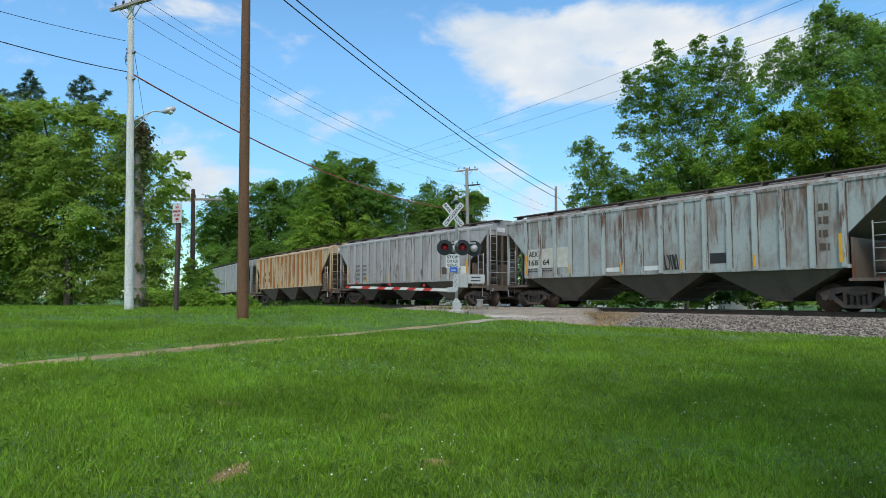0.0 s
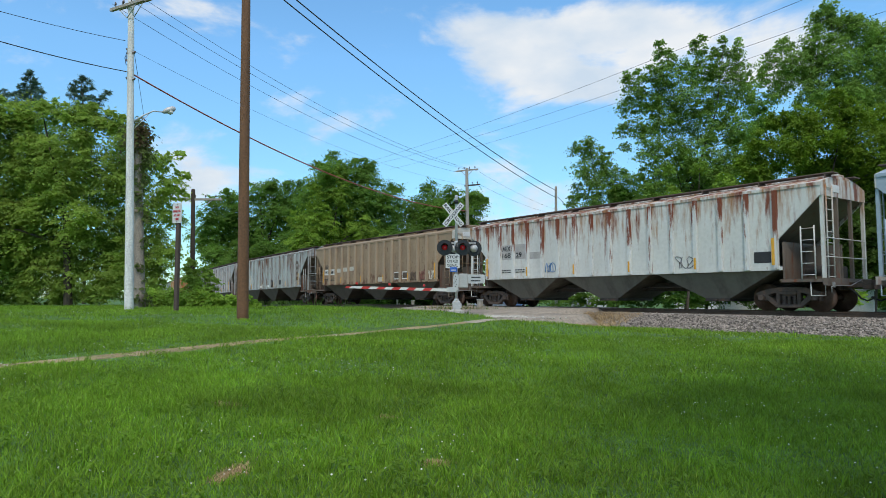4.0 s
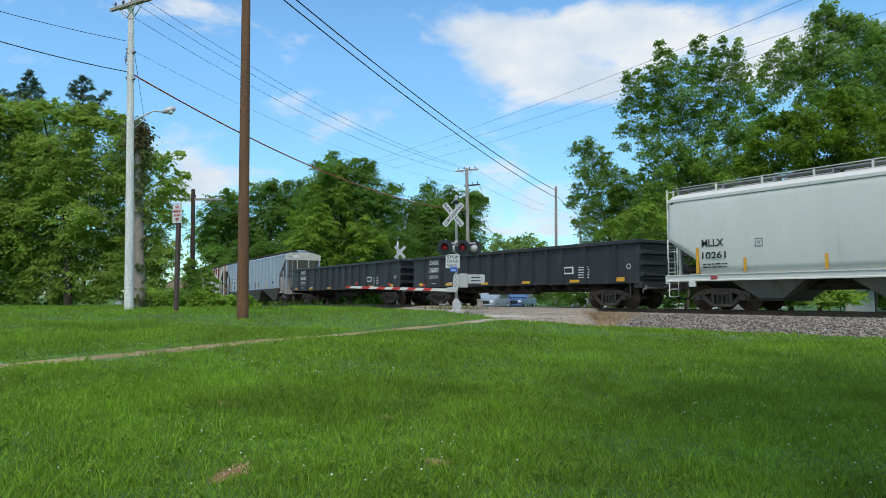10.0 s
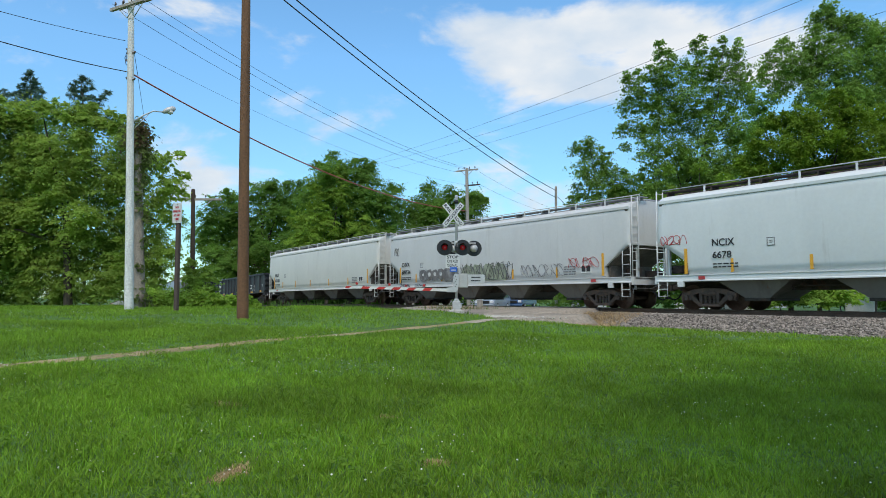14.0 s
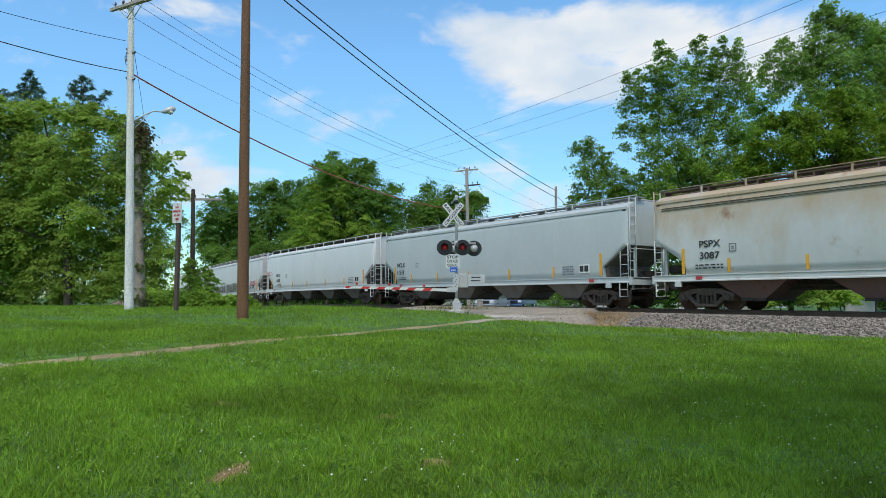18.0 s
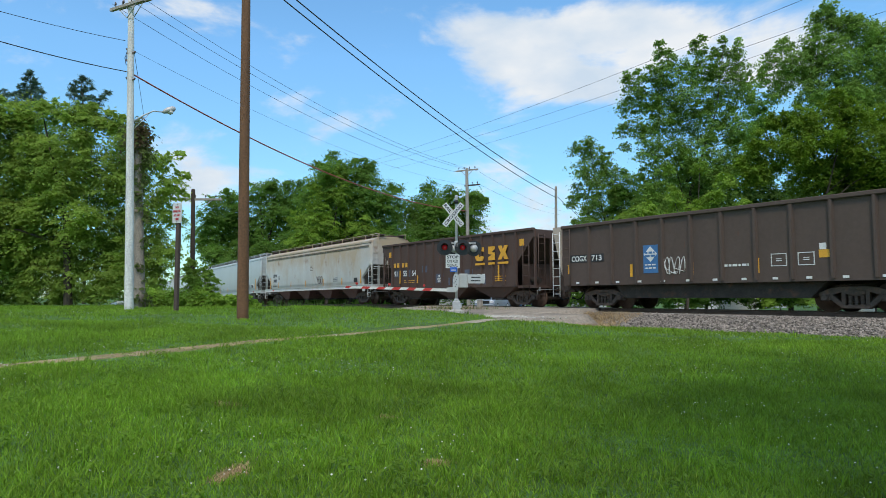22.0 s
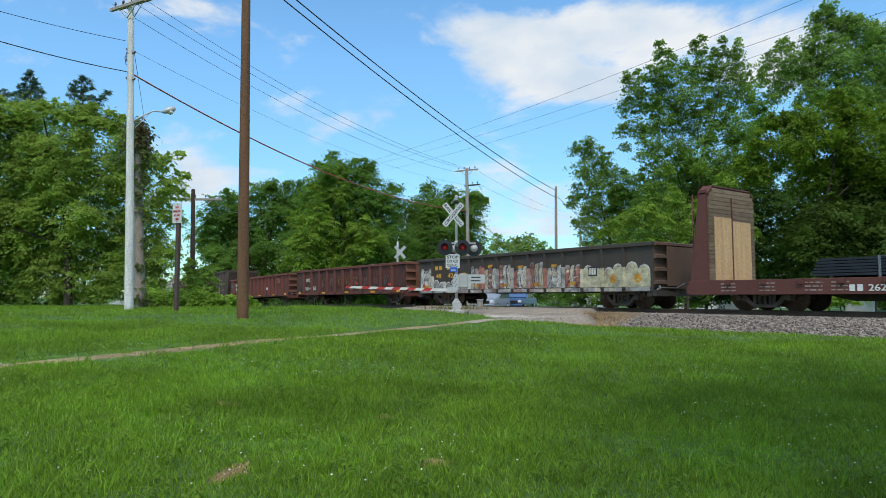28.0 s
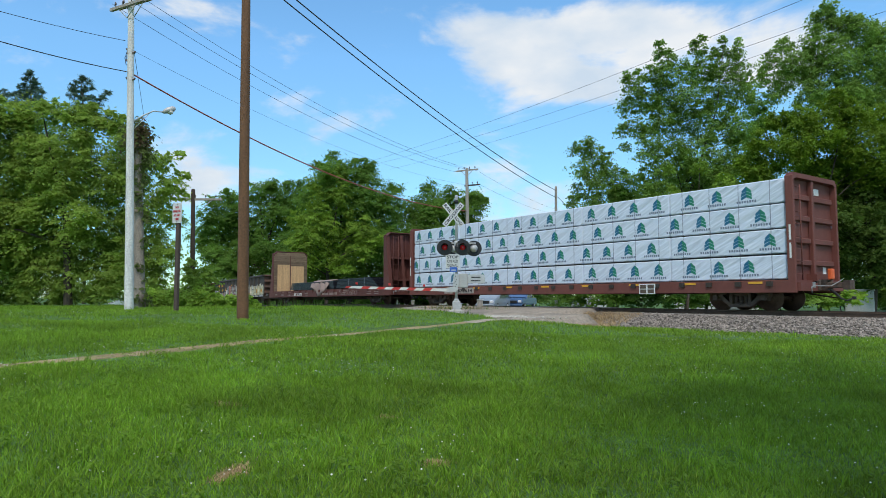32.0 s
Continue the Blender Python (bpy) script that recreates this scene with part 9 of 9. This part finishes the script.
# gate machine, cranks and arm
bm = bmnew()
box(bm, 0.10, 0.50, -0.20, 0.22, 1.02, 1.62, 0.03)
box(bm, 0.08, 0.12, -0.22, 0.24, 1.06, 1.58)
part("gate_machine", bm, material("machine_grey", (0.42, 0.42, 0.40), rough=0.5, vary=0.08, scale=3), mast)
bm = bmnew()
prism(bm, [(0.50, 1.20), (1.18, 1.20), (1.20, 1.24), (1.20, 1.54), (1.16, 1.58), (0.50, 1.58)], "y", -0.26, -0.20)
part("counterweight", bm, GALV, mast)
bm = bmnew()
for z in (1.32, 1.46):
    box(bm, 0.62, 1.02, -0.275, -0.261, z - 0.02, z + 0.02)
part("counterweight_slot", bm, SIGNAL_BLACK, mast)
bm = bmnew()
prism(bm, [(-0.16, 1.02), (-0.02, 0.88), (0.08, 0.95), (0.10, 1.50), (0.02, 1.62), (-0.10, 1.60), (-0.14, 1.45)], "y", -0.27, -0.21)
prism(bm, [(-0.42, 0.83), (-0.02, 0.83), (0.04, 1.0), (-0.1, 1.06), (-0.42, 1.02)], "y", -0.28, -0.20)
part("crank_plate", bm, GALV, mast)
bm = bmnew()
for k in range(7):
    disc(bm, (-0.05 + 0.06 * math.sin(k * 2.1), -0.272, 1.08 + 0.07 * k), (0, 1, 0), 0.022, 0.008, 10)
part("crank_hole", bm, SIGNAL_BLACK, mast)
x, red, tipped = -0.38, False, 0.030
edges = [-0.38, -1.07, -1.40, -1.76, -2.08, -2.40, -2.72, -3.04, -3.36, -3.70, -4.02, -4.52, -4.74]
for k, (a, b) in enumerate(zip(edges, edges[1:])):
    bm = bmnew()
    za, zb = 0.92 - a * tipped - 0.011, 0.92 - b * tipped - 0.011
    ha, hb = 0.064 + a * 0.004, 0.064 + b * 0.004
    lean = 0.06
    prism(bm, [(a + (lean if k else 0), za + ha), (b + lean, zb + hb), (b - lean * (k < 11), zb - hb), (a - (lean if k else 0), za - ha)], "y", -0.265, -0.225)
    part("gate_stripe", bm, ARM_RED if k % 2 else ARM_WHITE, mast, "red gate stripe" if k % 2 else "white gate stripe")
for a in (-1.38, -2.85, -4.25):
    bm = bmnew()
    box(bm, a - 0.05, a + 0.05, -0.28, -0.21, 1.02 - a * tipped, 1.12 - a * tipped, 0.015)
    tube(bm, [(a, -0.29, 1.08 - a * tipped), (a, -0.2, 1.08 - a * tipped)], 0.04, 10)
    part("gate_lamp", bm, ARM_RED, mast)

far = thing("crossing_signal", Matrix.Translation(FAR_MAST_FOOT) @ Euler((0, 0, radians(58))).to_matrix().to_4x4(), "far crossing mast seen from behind its crossbuck", "crossing signal")
bm = bmnew()
tube(bm, [(0, 0, -0.3), (0, 0, 5.4), (0, 0, 5.47)], [0.075, 0.075, 0.05], 12)
part("mast", bm, SIGN_WHITE, far)
crossbuck(far, 4.60, 0.2, words=False, back=True)
bm = bmnew()
tube(bm, [(-0.7, 0, 3.1), (0.7, 0, 3.1)], 0.035, 8)
arm = part("lamp_crossarm", bm, GALV, far)
for xx in (-0.4, 0.4):
    signal_head(arm, xx, 0.1, 2.95, False)
    signal_head(arm, xx, -0.1, 2.95, True)

# grey posts by the crossing
for px, py, hgt in ((-25.6, 20.9, 0.95), (-46.0, 30.4, 0.8)):
    post = thing("marker_post", Matrix.Translation((px, py, float(ground_z(px, py)) - 0.1)), "short weathered timber post by the crossing", "post")
    bm = bmnew()
    box(bm, -0.11, 0.11, -0.11, 0.11, 0, hgt + 0.1, 0.02)
    part("timber", bm, WOOD_GREY, post)
    bm = bmnew()
    box(bm, -0.125, 0.125, -0.125, 0.125, hgt + 0.1, hgt + 0.14, 0.01)
    part("cap", bm, GALV, post)

# ---- vehicles waiting beyond the crossing ----
# base lifted to blue-grey to paint in the sky's reflection
GLASS = material("glass_sky_sheen", (0.10, 0.13, 0.16), rough=0.05, spec=1.0)
TYRE = material("tyre_rubber", (0.02, 0.02, 0.02), rough=0.85)
RIM = material("wheel_rim", (0.5, 0.5, 0.52), rough=0.3, metal=0.8)
LAMP_GLASS = material("headlamp_glass", (0.75, 0.76, 0.78), rough=0.1)


def vehicle(label, category, at, turn, profile, glass, colour, width, wheels, bed=None):
    """A vehicle, nose towards +x; profile and glass are outlines (x, z)."""
    name = category
    body_mat = material("car_paint", colour, rough=0.25, metal=0.3, vary=0.04, scale=2)
    v = thing(name, Matrix.Translation(at) @ Euler((0, 0, turn)).to_matrix().to_4x4(), label, category)
    bm = bmnew()
    prism(bm, profile, "y", -width / 2, width / 2)
    bmesh.ops.bevel(bm, geom=[e for e in bm.edges if abs(e.verts[0].co.y - e.verts[1].co.y) < 0.01], offset=0.09, segments=2, affect="EDGES")
    part("body", bm, body_mat, v)
    for s in (-1, 1):
        bm = bmnew()
        y0, y1 = sorted((s * (width / 2 - 0.02), s * (width / 2 + 0.006)))
        prism(bm, glass, "y", y0, y1)
        part("side_window", bm, GLASS, v)
    nose = max(x for x, z in profile)
    (xa, za), (xb, zb) = glass[-1], glass[-2]
    bm = bmnew()
    prism(bm, [(xa + 0.34, za - 0.02), (xa + 0.36, za + 0.0), (xb + 0.30, zb + 0.02), (xb + 0.28, zb)], "y", -width / 2 + 0.14, width / 2 - 0.14)
    part("windscreen", bm, GLASS, v)
    for s in (-1, 1):
        bm = bmnew()
        box(bm, nose - 0.12, nose + 0.02, s * (width / 2 - 0.27) - 0.17, s * (width / 2 - 0.27) + 0.17, 0.68, 0.90, 0.03)
        part("headlight", bm, LAMP_GLASS, v)
    bm = bmnew()
    box(bm, nose - 0.1, nose + 0.025, -0.45, 0.45, 0.62, 0.88, 0.02)
    part("grille", bm, SIGNAL_BLACK, v)
    bm = bmnew()
    box(bm, nose - 0.14, nose + 0.06, -width / 2 + 0.06, width / 2 - 0.06, 0.36, 0.56, 0.05)
    part("bumper", bm, body_mat, v)
    for x in wheels:
        for s in (-1, 1):
            bm = bmnew()
            disc(bm, (x, s * (width / 2 - 0.10), 0.34), (0, 1, 0), 0.34, 0.22, 20, 0.03)
            w = part("tyre", bm, TYRE, v)
            bm = bmnew()
            disc(bm, (x, s * (width / 2 + 0.015), 0.34), (0, 1, 0), 0.21, 0.03, 14)
            part("rim", bm, RIM, w)
    return v


HEAD = -1.02
vehicle("silver minivan waiting beyond the crossing", "minivan", (-46.9, 39.8, float(road_z(0, 39.8))), HEAD,
        [(-2.45, 0.30), (2.35, 0.30), (2.45, 0.62), (2.35, 0.95), (1.35, 1.15), (0.45, 1.70), (-2.1, 1.75), (-2.45, 1.0)],
        [(-2.1, 1.08), (0.95, 1.08), (0.35, 1.60), (-1.95, 1.62), (-2.1, 1.08)][:4][::-1], (0.33, 0.385, 0.45), 1.9, (1.5, -1.5))
vehicle("blue pickup truck waiting behind the minivan", "pickup", (-49.1, 45.2, float(road_z(0, 45.2))), HEAD,
        [(-2.8, 0.45), (2.6, 0.45), (2.7, 0.75), (2.62, 1.05), (1.2, 1.15), (0.55, 1.80), (-0.75, 1.82), (-0.95, 1.15), (-2.8, 1.12)],
        [(-0.7, 1.72), (0.42, 1.70), (0.95, 1.18), (-0.75, 1.16)], (0.09, 0.18, 0.36), 1.95, (1.75, -1.75))
vehicle("white parked car far beyond the rails", "car", (-47.8, 53.7, float(ground_z(-47.8, 53.7))), HEAD + 0.7,
        [(-2.2, 0.28), (2.2, 0.28), (2.28, 0.6), (2.1, 0.85), (1.0, 0.95), (0.4, 1.42), (-1.1, 1.42), (-1.8, 0.95), (-2.2, 0.9)],
        [(-1.05, 1.36), (0.35, 1.36), (0.85, 0.98), (-1.55, 0.98)], (0.62, 0.62, 0.62), 1.8, (1.35, -1.35))

# ---- buildings glimpsed beyond the train ----
SIDING = material("white_siding", (0.66, 0.66, 0.64), rough=0.7, vary=0.08, scale=1)
ROOFING = material("grey_shingles", (0.12, 0.115, 0.11), rough=0.9, vary=0.2, scale=2)


def cottage(label, at, turn, w, d, h, rise, wall_mat, windows=3, name="house", category="house"):
    hs = thing(name, Matrix.Translation(at) @ Euler((0, 0, turn)).to_matrix().to_4x4(), label, category)
    bm = bmnew()
    prism(bm, [(-d / 2, -0.5), (d / 2, -0.5), (d / 2, h), (0, h + rise), (-d / 2, h)], "x", -w / 2, w / 2)
    part("wall", bm, wall_mat, hs)
    for s in (-1, 1):
        bm = bmnew()
        prism(bm, [(s * (d / 2 + 0.4), h - rise * 0.8 / d), (s * (d / 2 + 0.4), h + 0.12 - rise * 0.8 / d), (0, h + rise + 0.14), (0, h + rise + 0.01)], "x", -w / 2 - 0.3, w / 2 + 0.3)
        part("roof", bm, ROOFING, hs)
    for k in range(windows):
        x = -w / 2 + w * (k + 0.5) / windows
        bm = bmnew()
        box(bm, x - 0.55, x + 0.55, -d / 2 - 0.05, -d / 2 - 0.002, 0.9, 2.1)
        win = part("window", bm, SIGN_WHITE, hs)
        bm = bmnew()
        box(bm, x - 0.47, x + 0.47, -d / 2 - 0.07, -d / 2 - 0.051, 0.98, 2.02)
        part("pane", bm, GLASS, win)
    return hs


cottage("white clapboard house glimpsed through the trees", (-44.0, 74.0, -0.6), 0.55, 12, 8, 3.0, 2.2, SIDING)
cottage("small white shed beyond the shrubs", (-32.0, 55.3, -0.6), 0.45, 3.0, 2.4, 2.1, 0.9, SIDING, 1, "shed", "shed")
cabinet = thing("utility_cabinet", Matrix.Translation((-16.84, 41.66, -0.6)) @ Euler((0, 0, 0.35)).to_matrix().to_4x4(), "pale grey metal utility cabinet among the shrubs", "cabinet")
STEEL_PAINT = material("cabinet_grey", (0.46, 0.48, 0.47), rough=0.5, vary=0.1, scale=2)
bm = bmnew()
box(bm, -0.7, 0.7, -0.5, 0.5, -0.1, 1.42, 0.015)
part("body", bm, STEEL_PAINT, cabinet)
bm = bmnew()
box(bm, -0.75, 0.75, -0.55, 0.55, 1.43, 1.53, 0.02)
part("lid", bm, STEEL_PAINT, cabinet)
for x in (-0.66, 0.02):
    bm = bmnew()
    box(bm, x, x + 0.64, -0.52, -0.503, 0.05, 1.36, 0.006)
    part("door", bm, STEEL_PAINT, cabinet)
cottage("long low grey building behind the far trees", (-95.0, 62.0, -0.8), 0.5, 22, 9, 3.2, 1.6, material("building_grey", (0.42, 0.42, 0.41), rough=0.8, vary=0.1, scale=1), 7)


# ---- lawn and weeds ----
SIDE_WAY = np.array([math.sin(VIEW), math.cos(VIEW)])
FRONT_WAY = np.array([-math.cos(VIEW), math.sin(VIEW)])


def blades(name, label, x, y, height, width, mat, rng, lean=0.55, base=None, kind="stuff", category="grass"):
    """Grass blades of two bent segments each."""
    n = len(x)
    z = (ground_z(x, y) + hummocks(x, y) - 0.005) if base is None else base
    a = rng.uniform(0, math.tau, n)
    dx, dy = np.cos(a), np.sin(a)
    b = rng.uniform(0, math.tau, n)
    tilt = lean * height * rng.uniform(0.1, 1.0, n)
    tx, ty = np.cos(b) * tilt, np.sin(b) * tilt
    w = width / 2
    v = np.stack([np.stack([x - dx * w, y - dy * w, z], -1), np.stack([x + dx * w, y + dy * w, z], -1),
                  np.stack([x + tx * 0.35 + dx * w * 0.8, y + ty * 0.35 + dy * w * 0.8, z + height * 0.55], -1),
                  np.stack([x + tx * 0.35 - dx * w * 0.8, y + ty * 0.35 - dy * w * 0.8, z + height * 0.55], -1),
                  np.stack([x + tx, y + ty, z + height * 0.95], -1)], 1)
    k = 5 * np.arange(n)[:, None]
    tri = np.concatenate([k + np.array([0, 1, 2]), k + np.array([0, 2, 3]), k + np.array([3, 2, 4])], 0)
    ob = new(name, mesh_from(name, v.reshape(-1, 3), tri, mat))
    return tagged(ob, label, category, kind=kind)


def rough_field(x, y, s):
    return 0.5 + 0.25 * (np.sin(x * s + 1.7 * np.sin(y * s * 0.7)) + np.sin(y * s * 1.3 + 2.1 * np.sin(x * s * 0.6 + 1.0)))


# bare patches: place, half length, half width, bearing of the long axis
BARE = [(-5.02, 1.71, 0.30, 0.075, 2.30), (-7.34, 2.43, 0.17, 0.10, 0.64), (-6.01, 3.66, 0.09, 0.06, 0.64), (-4.46, 3.17, 0.11, 0.07, 0.9)]


def lawn():
    rng = np.random.default_rng(21)
    green = leaf_material("grass_blades", (0.192, 0.335, 0.026), vary=0.42, shine=0.5, through=0.4)
    pale = leaf_material("grass_pale", (0.27, 0.37, 0.05), vary=0.4, shine=0.5, through=0.4)
    for name, label, lo, hi, n, h, w in (("lawn_grass_close", "uneven green grass of the near lawn", 3.6, 9.5, 132000, 0.070, 0.0080),
                                         ("lawn_grass_middle", "green grass of the middle lawn", 9.5, 17.0, 106000, 0.08, 0.012),
                                         ("lawn_grass_back", "green grass along the crest of the lawn", 17.0, 34.0, 90000, 0.085, 0.017)):
        d = np.sqrt(rng.uniform(lo * lo, hi * hi, n))
        u = rng.uniform(-0.74, 0.74, n)
        x, y = d * (FRONT_WAY[0] + u * SIDE_WAY[0]), d * (FRONT_WAY[1] + u * SIDE_WAY[1])
        off = np.abs(x - path_x(y))
        ok = (y < np.where(x > -17.5, 19.75, 15.9)) & ((off > path_half(y) * rng.uniform(0.3, 1.15, n)) | (y > 14.8) | (rng.uniform(0, 1, n) < np.where((y > 5) | (y < 0.8), 0.5, 0.22)))
        ok &= ~((y > 11.6) & (np.abs(x - (-9.55 - 0.5 * y)) < 0.26 * rng.uniform(0.6, 1.4, n)) & (y < 16.2))
        ok &= ~((y > 14.9) & (x < -16.6))
        for px, py, half, wide, way in BARE:
            a, b, c, e = x - px, y - py, math.cos(way), math.sin(way)
            ok &= ~(((a * c + b * e) / half) ** 2 + ((a * e - b * c) / wide) ** 2 < rng.uniform(0.4, 1.3, n))
        x, y = x[ok], y[ok]
        r = rough_field(x, y, 2.3) * 0.6 + rough_field(x, y, 0.8) * 0.4
        hh = h * (0.35 + 1.15 * r) * rng.uniform(0.6, 1.25, len(x))
        hh = hh * np.where(np.abs(x - path_x(y)) < path_half(y) + 0.45, 0.5, 1.0)
        tall = rng.uniform(0, 1, len(x)) < 0.03
        hh = np.where(tall, hh * 1.8, hh)
        blades(name, label, x, y, hh, w * rng.uniform(0.7, 1.3, len(x)), green, rng, 1.15)
        few = rng.uniform(0, 1, len(x)) < 0.02 + 0.22 * np.clip(rough_field(x + 3, y - 2, 0.55) * 1.3 - 0.25, 0, 1)
        blades(name + "_pale", "pale yellowing blades mixed in the lawn", x[few] + 0.01, y[few], hh[few] * 0.9, w * np.ones(few.sum()), pale, rng, 1.1)
    # clover and broad weeds
    n = 3800
    d = np.sqrt(rng.uniform(16, 400, n))
    u = rng.uniform(-0.72, 0.72, n)
    x, y = d * (FRONT_WAY[0] + u * SIDE_WAY[0]), d * (FRONT_WAY[1] + u * SIDE_WAY[1])
    keep = (rough_field(x, y, 1.1) > 0.62) & (y < 18)
    x, y = x[keep], y[keep]
    pts = np.stack([x, y, ground_z(x, y) + rng.uniform(0.05, 0.10, len(x))], -1)
    stones("clover_flowers", "small white clover heads dotted over the lawn", pts, 0.0095, material("clover_white", (0.70, 0.70, 0.62), rough=0.8), 5)["category"] = "clover"
    cs, rs = [], []
    for _ in range(750):
        dd, uu = math.sqrt(rng.uniform(16, 260)), rng.uniform(-0.7, 0.7)
        px, py = dd * (FRONT_WAY[0] + uu * SIDE_WAY[0]), dd * (FRONT_WAY[1] + uu * SIDE_WAY[1])
        if py < 14:
            cs.append((px, py, float(ground_z(px, py)) + 0.07))
            rs.append(rng.uniform(0.04, 0.11))
    v, f = leaf_cloud(np.array(cs), np.array(rs), 0.034, 1.6, rng, 3.5, 5, 0.4)
    ob = new("broadleaf_weeds", mesh_from("broadleaf_weeds", v, f, leaf_material("weed_leaves", (0.18, 0.31, 0.03))))
    tagged(ob, "low broad-leaved weeds in the lawn", "weeds", kind="stuff")
    # dry patches, weeds by the rails and the crossing
    straw = leaf_material("straw", (0.48, 0.34, 0.18), vary=0.35, through=0.2)
    for px, py, half, wide, way in BARE:
        n = int(30000 * half * wide) + 250
        a, b = rng.normal(0, half * 0.5, n), rng.normal(0, wide * 0.6, n)
        x, y = px + a * math.cos(way) + b * math.sin(way), py + a * math.sin(way) - b * math.cos(way)
        blades("dry_grass_tuft", "small dead straw patch in the lawn", x, y, rng.uniform(0.01, 0.045, n), np.full(n, 0.007), straw, rng, 2.4)
    # coarse tufts left long by the mower
    n = 260
    d, u = np.sqrt(rng.uniform(14, 170, n)), rng.uniform(-0.72, 0.72, n)
    cx, cy = d * (FRONT_WAY[0] + u * SIDE_WAY[0]), d * (FRONT_WAY[1] + u * SIDE_WAY[1])
    k = np.repeat(np.arange(n)[cy < 13], 30)
    x, y = cx[k] + rng.normal(0, 0.06, len(k)), cy[k] + rng.normal(0, 0.06, len(k))
    clear = np.abs(x - path_x(y)) > 0.4
    blades("coarse_tufts", "coarse long grass tufts in the lawn", x[clear], y[clear], rng.uniform(0.09, 0.21, clear.sum()), np.full(clear.sum(), 0.0075), green, rng, 1.0)
    n = 12000
    x = rng.uniform(-19.3, -16.3, n)
    y = rng.uniform(18.5, 21.6, n)
    ok = rng.uniform(0, 1, n) < np.clip(1.2 - np.abs(x + 18.1) * 0.62, 0.05, 1)
    x, y = x[ok], y[ok]
    base = np.where(y < 19.7, ground_z(x, y), np.where(y < 21.6, -0.75 + (y - 19.6) * 0.275, -0.2)) - 0.01
    blades("dry_weeds", "tan dead weeds along the ballast", x, y, rng.uniform(0.05, 0.17, len(x)), np.full(len(x), 0.018), straw, rng, 1.3, base)
    n = 4200
    x, y = rng.normal(-17.75, 0.75, n), rng.normal(18.75, 0.42, n)
    ok = (x > -19.3) & (x < -16.2) & (y > 17.9) & (y < 19.7)
    x, y = x[ok], y[ok]
    blades("dry_weeds", "pinkish dead weeds on the shoulder of the road", x, y, rng.uniform(0.06, 0.19, len(x)), np.full(len(x), 0.016),
           leaf_material("dead_stems", (0.50, 0.34, 0.235), vary=0.3, through=0.2), rng, 1.1, ground_z(x, y) - 0.01)
    weed = leaf_material("tall_weeds", (0.10, 0.17, 0.04), vary=0.4)
    for cx, cy, n, h, sx in ((-27.5, 15.3, 260, 0.16, 1.2), (-37.0, 15.6, 260, 0.6, 3.5), (-24.4, 17.6, 200, 0.28, 0.7), (-20.4, 16.4, 60, 0.18, 0.5), (-26.6, 20.2, 900, 0.4, 1.6)):
        x, y = rng.normal(cx, sx, n), rng.normal(cy, 0.3, n)
        base = np.maximum(ground_z(x, y), -0.34 + 0 * x)
        blades("tall_weeds", "tall ragged weeds at the road edge", x, y, h * rng.uniform(0.4, 1.2, n), np.full(n, 0.03), weed, rng, 0.35, base)
    x, y = rng.normal(-27.0, 1.4, 500), rng.normal(20.3, 0.25, 500)
    blades("dry_weeds", "tan dead weeds beside the crossing", x, y, rng.uniform(0.15, 0.5, 500), np.full(500, 0.03), straw, rng, 0.5, np.full(500, -0.35))


lawn()


def roll(t):
    """The turn of a wheel of 0.457 m radius by t seconds."""
    return -(travelled(t) - travelled(0.0)) / 0.457


def motions():
    for ob, s, *rest in TRAIN:
        local = rest[0] if rest else Matrix()
        walk(ob, [(float(k), on_track(s - travelled(k)) @ local) for k in range(33)])
    # the wheels roll; alike wheelsets share one set of keys
    steps = 32 * 15
    for side in (-1, 1):
        alike = [w for w, s in WHEELS if s == side]
        first = alike[0]
        walk(first, [(k / 15, Matrix.Translation((side * 0.89, 0, 0.457)) @ Matrix.Rotation(roll(k / 15), 4, "Y")) for k in range(steps + 1)])
        for w in alike[1:]:
            w.rotation_mode = "QUATERNION"
            data = w.animation_data_create()
            data.action = first.animation_data.action
            data.action_slot = first.animation_data.action_slot


motions()
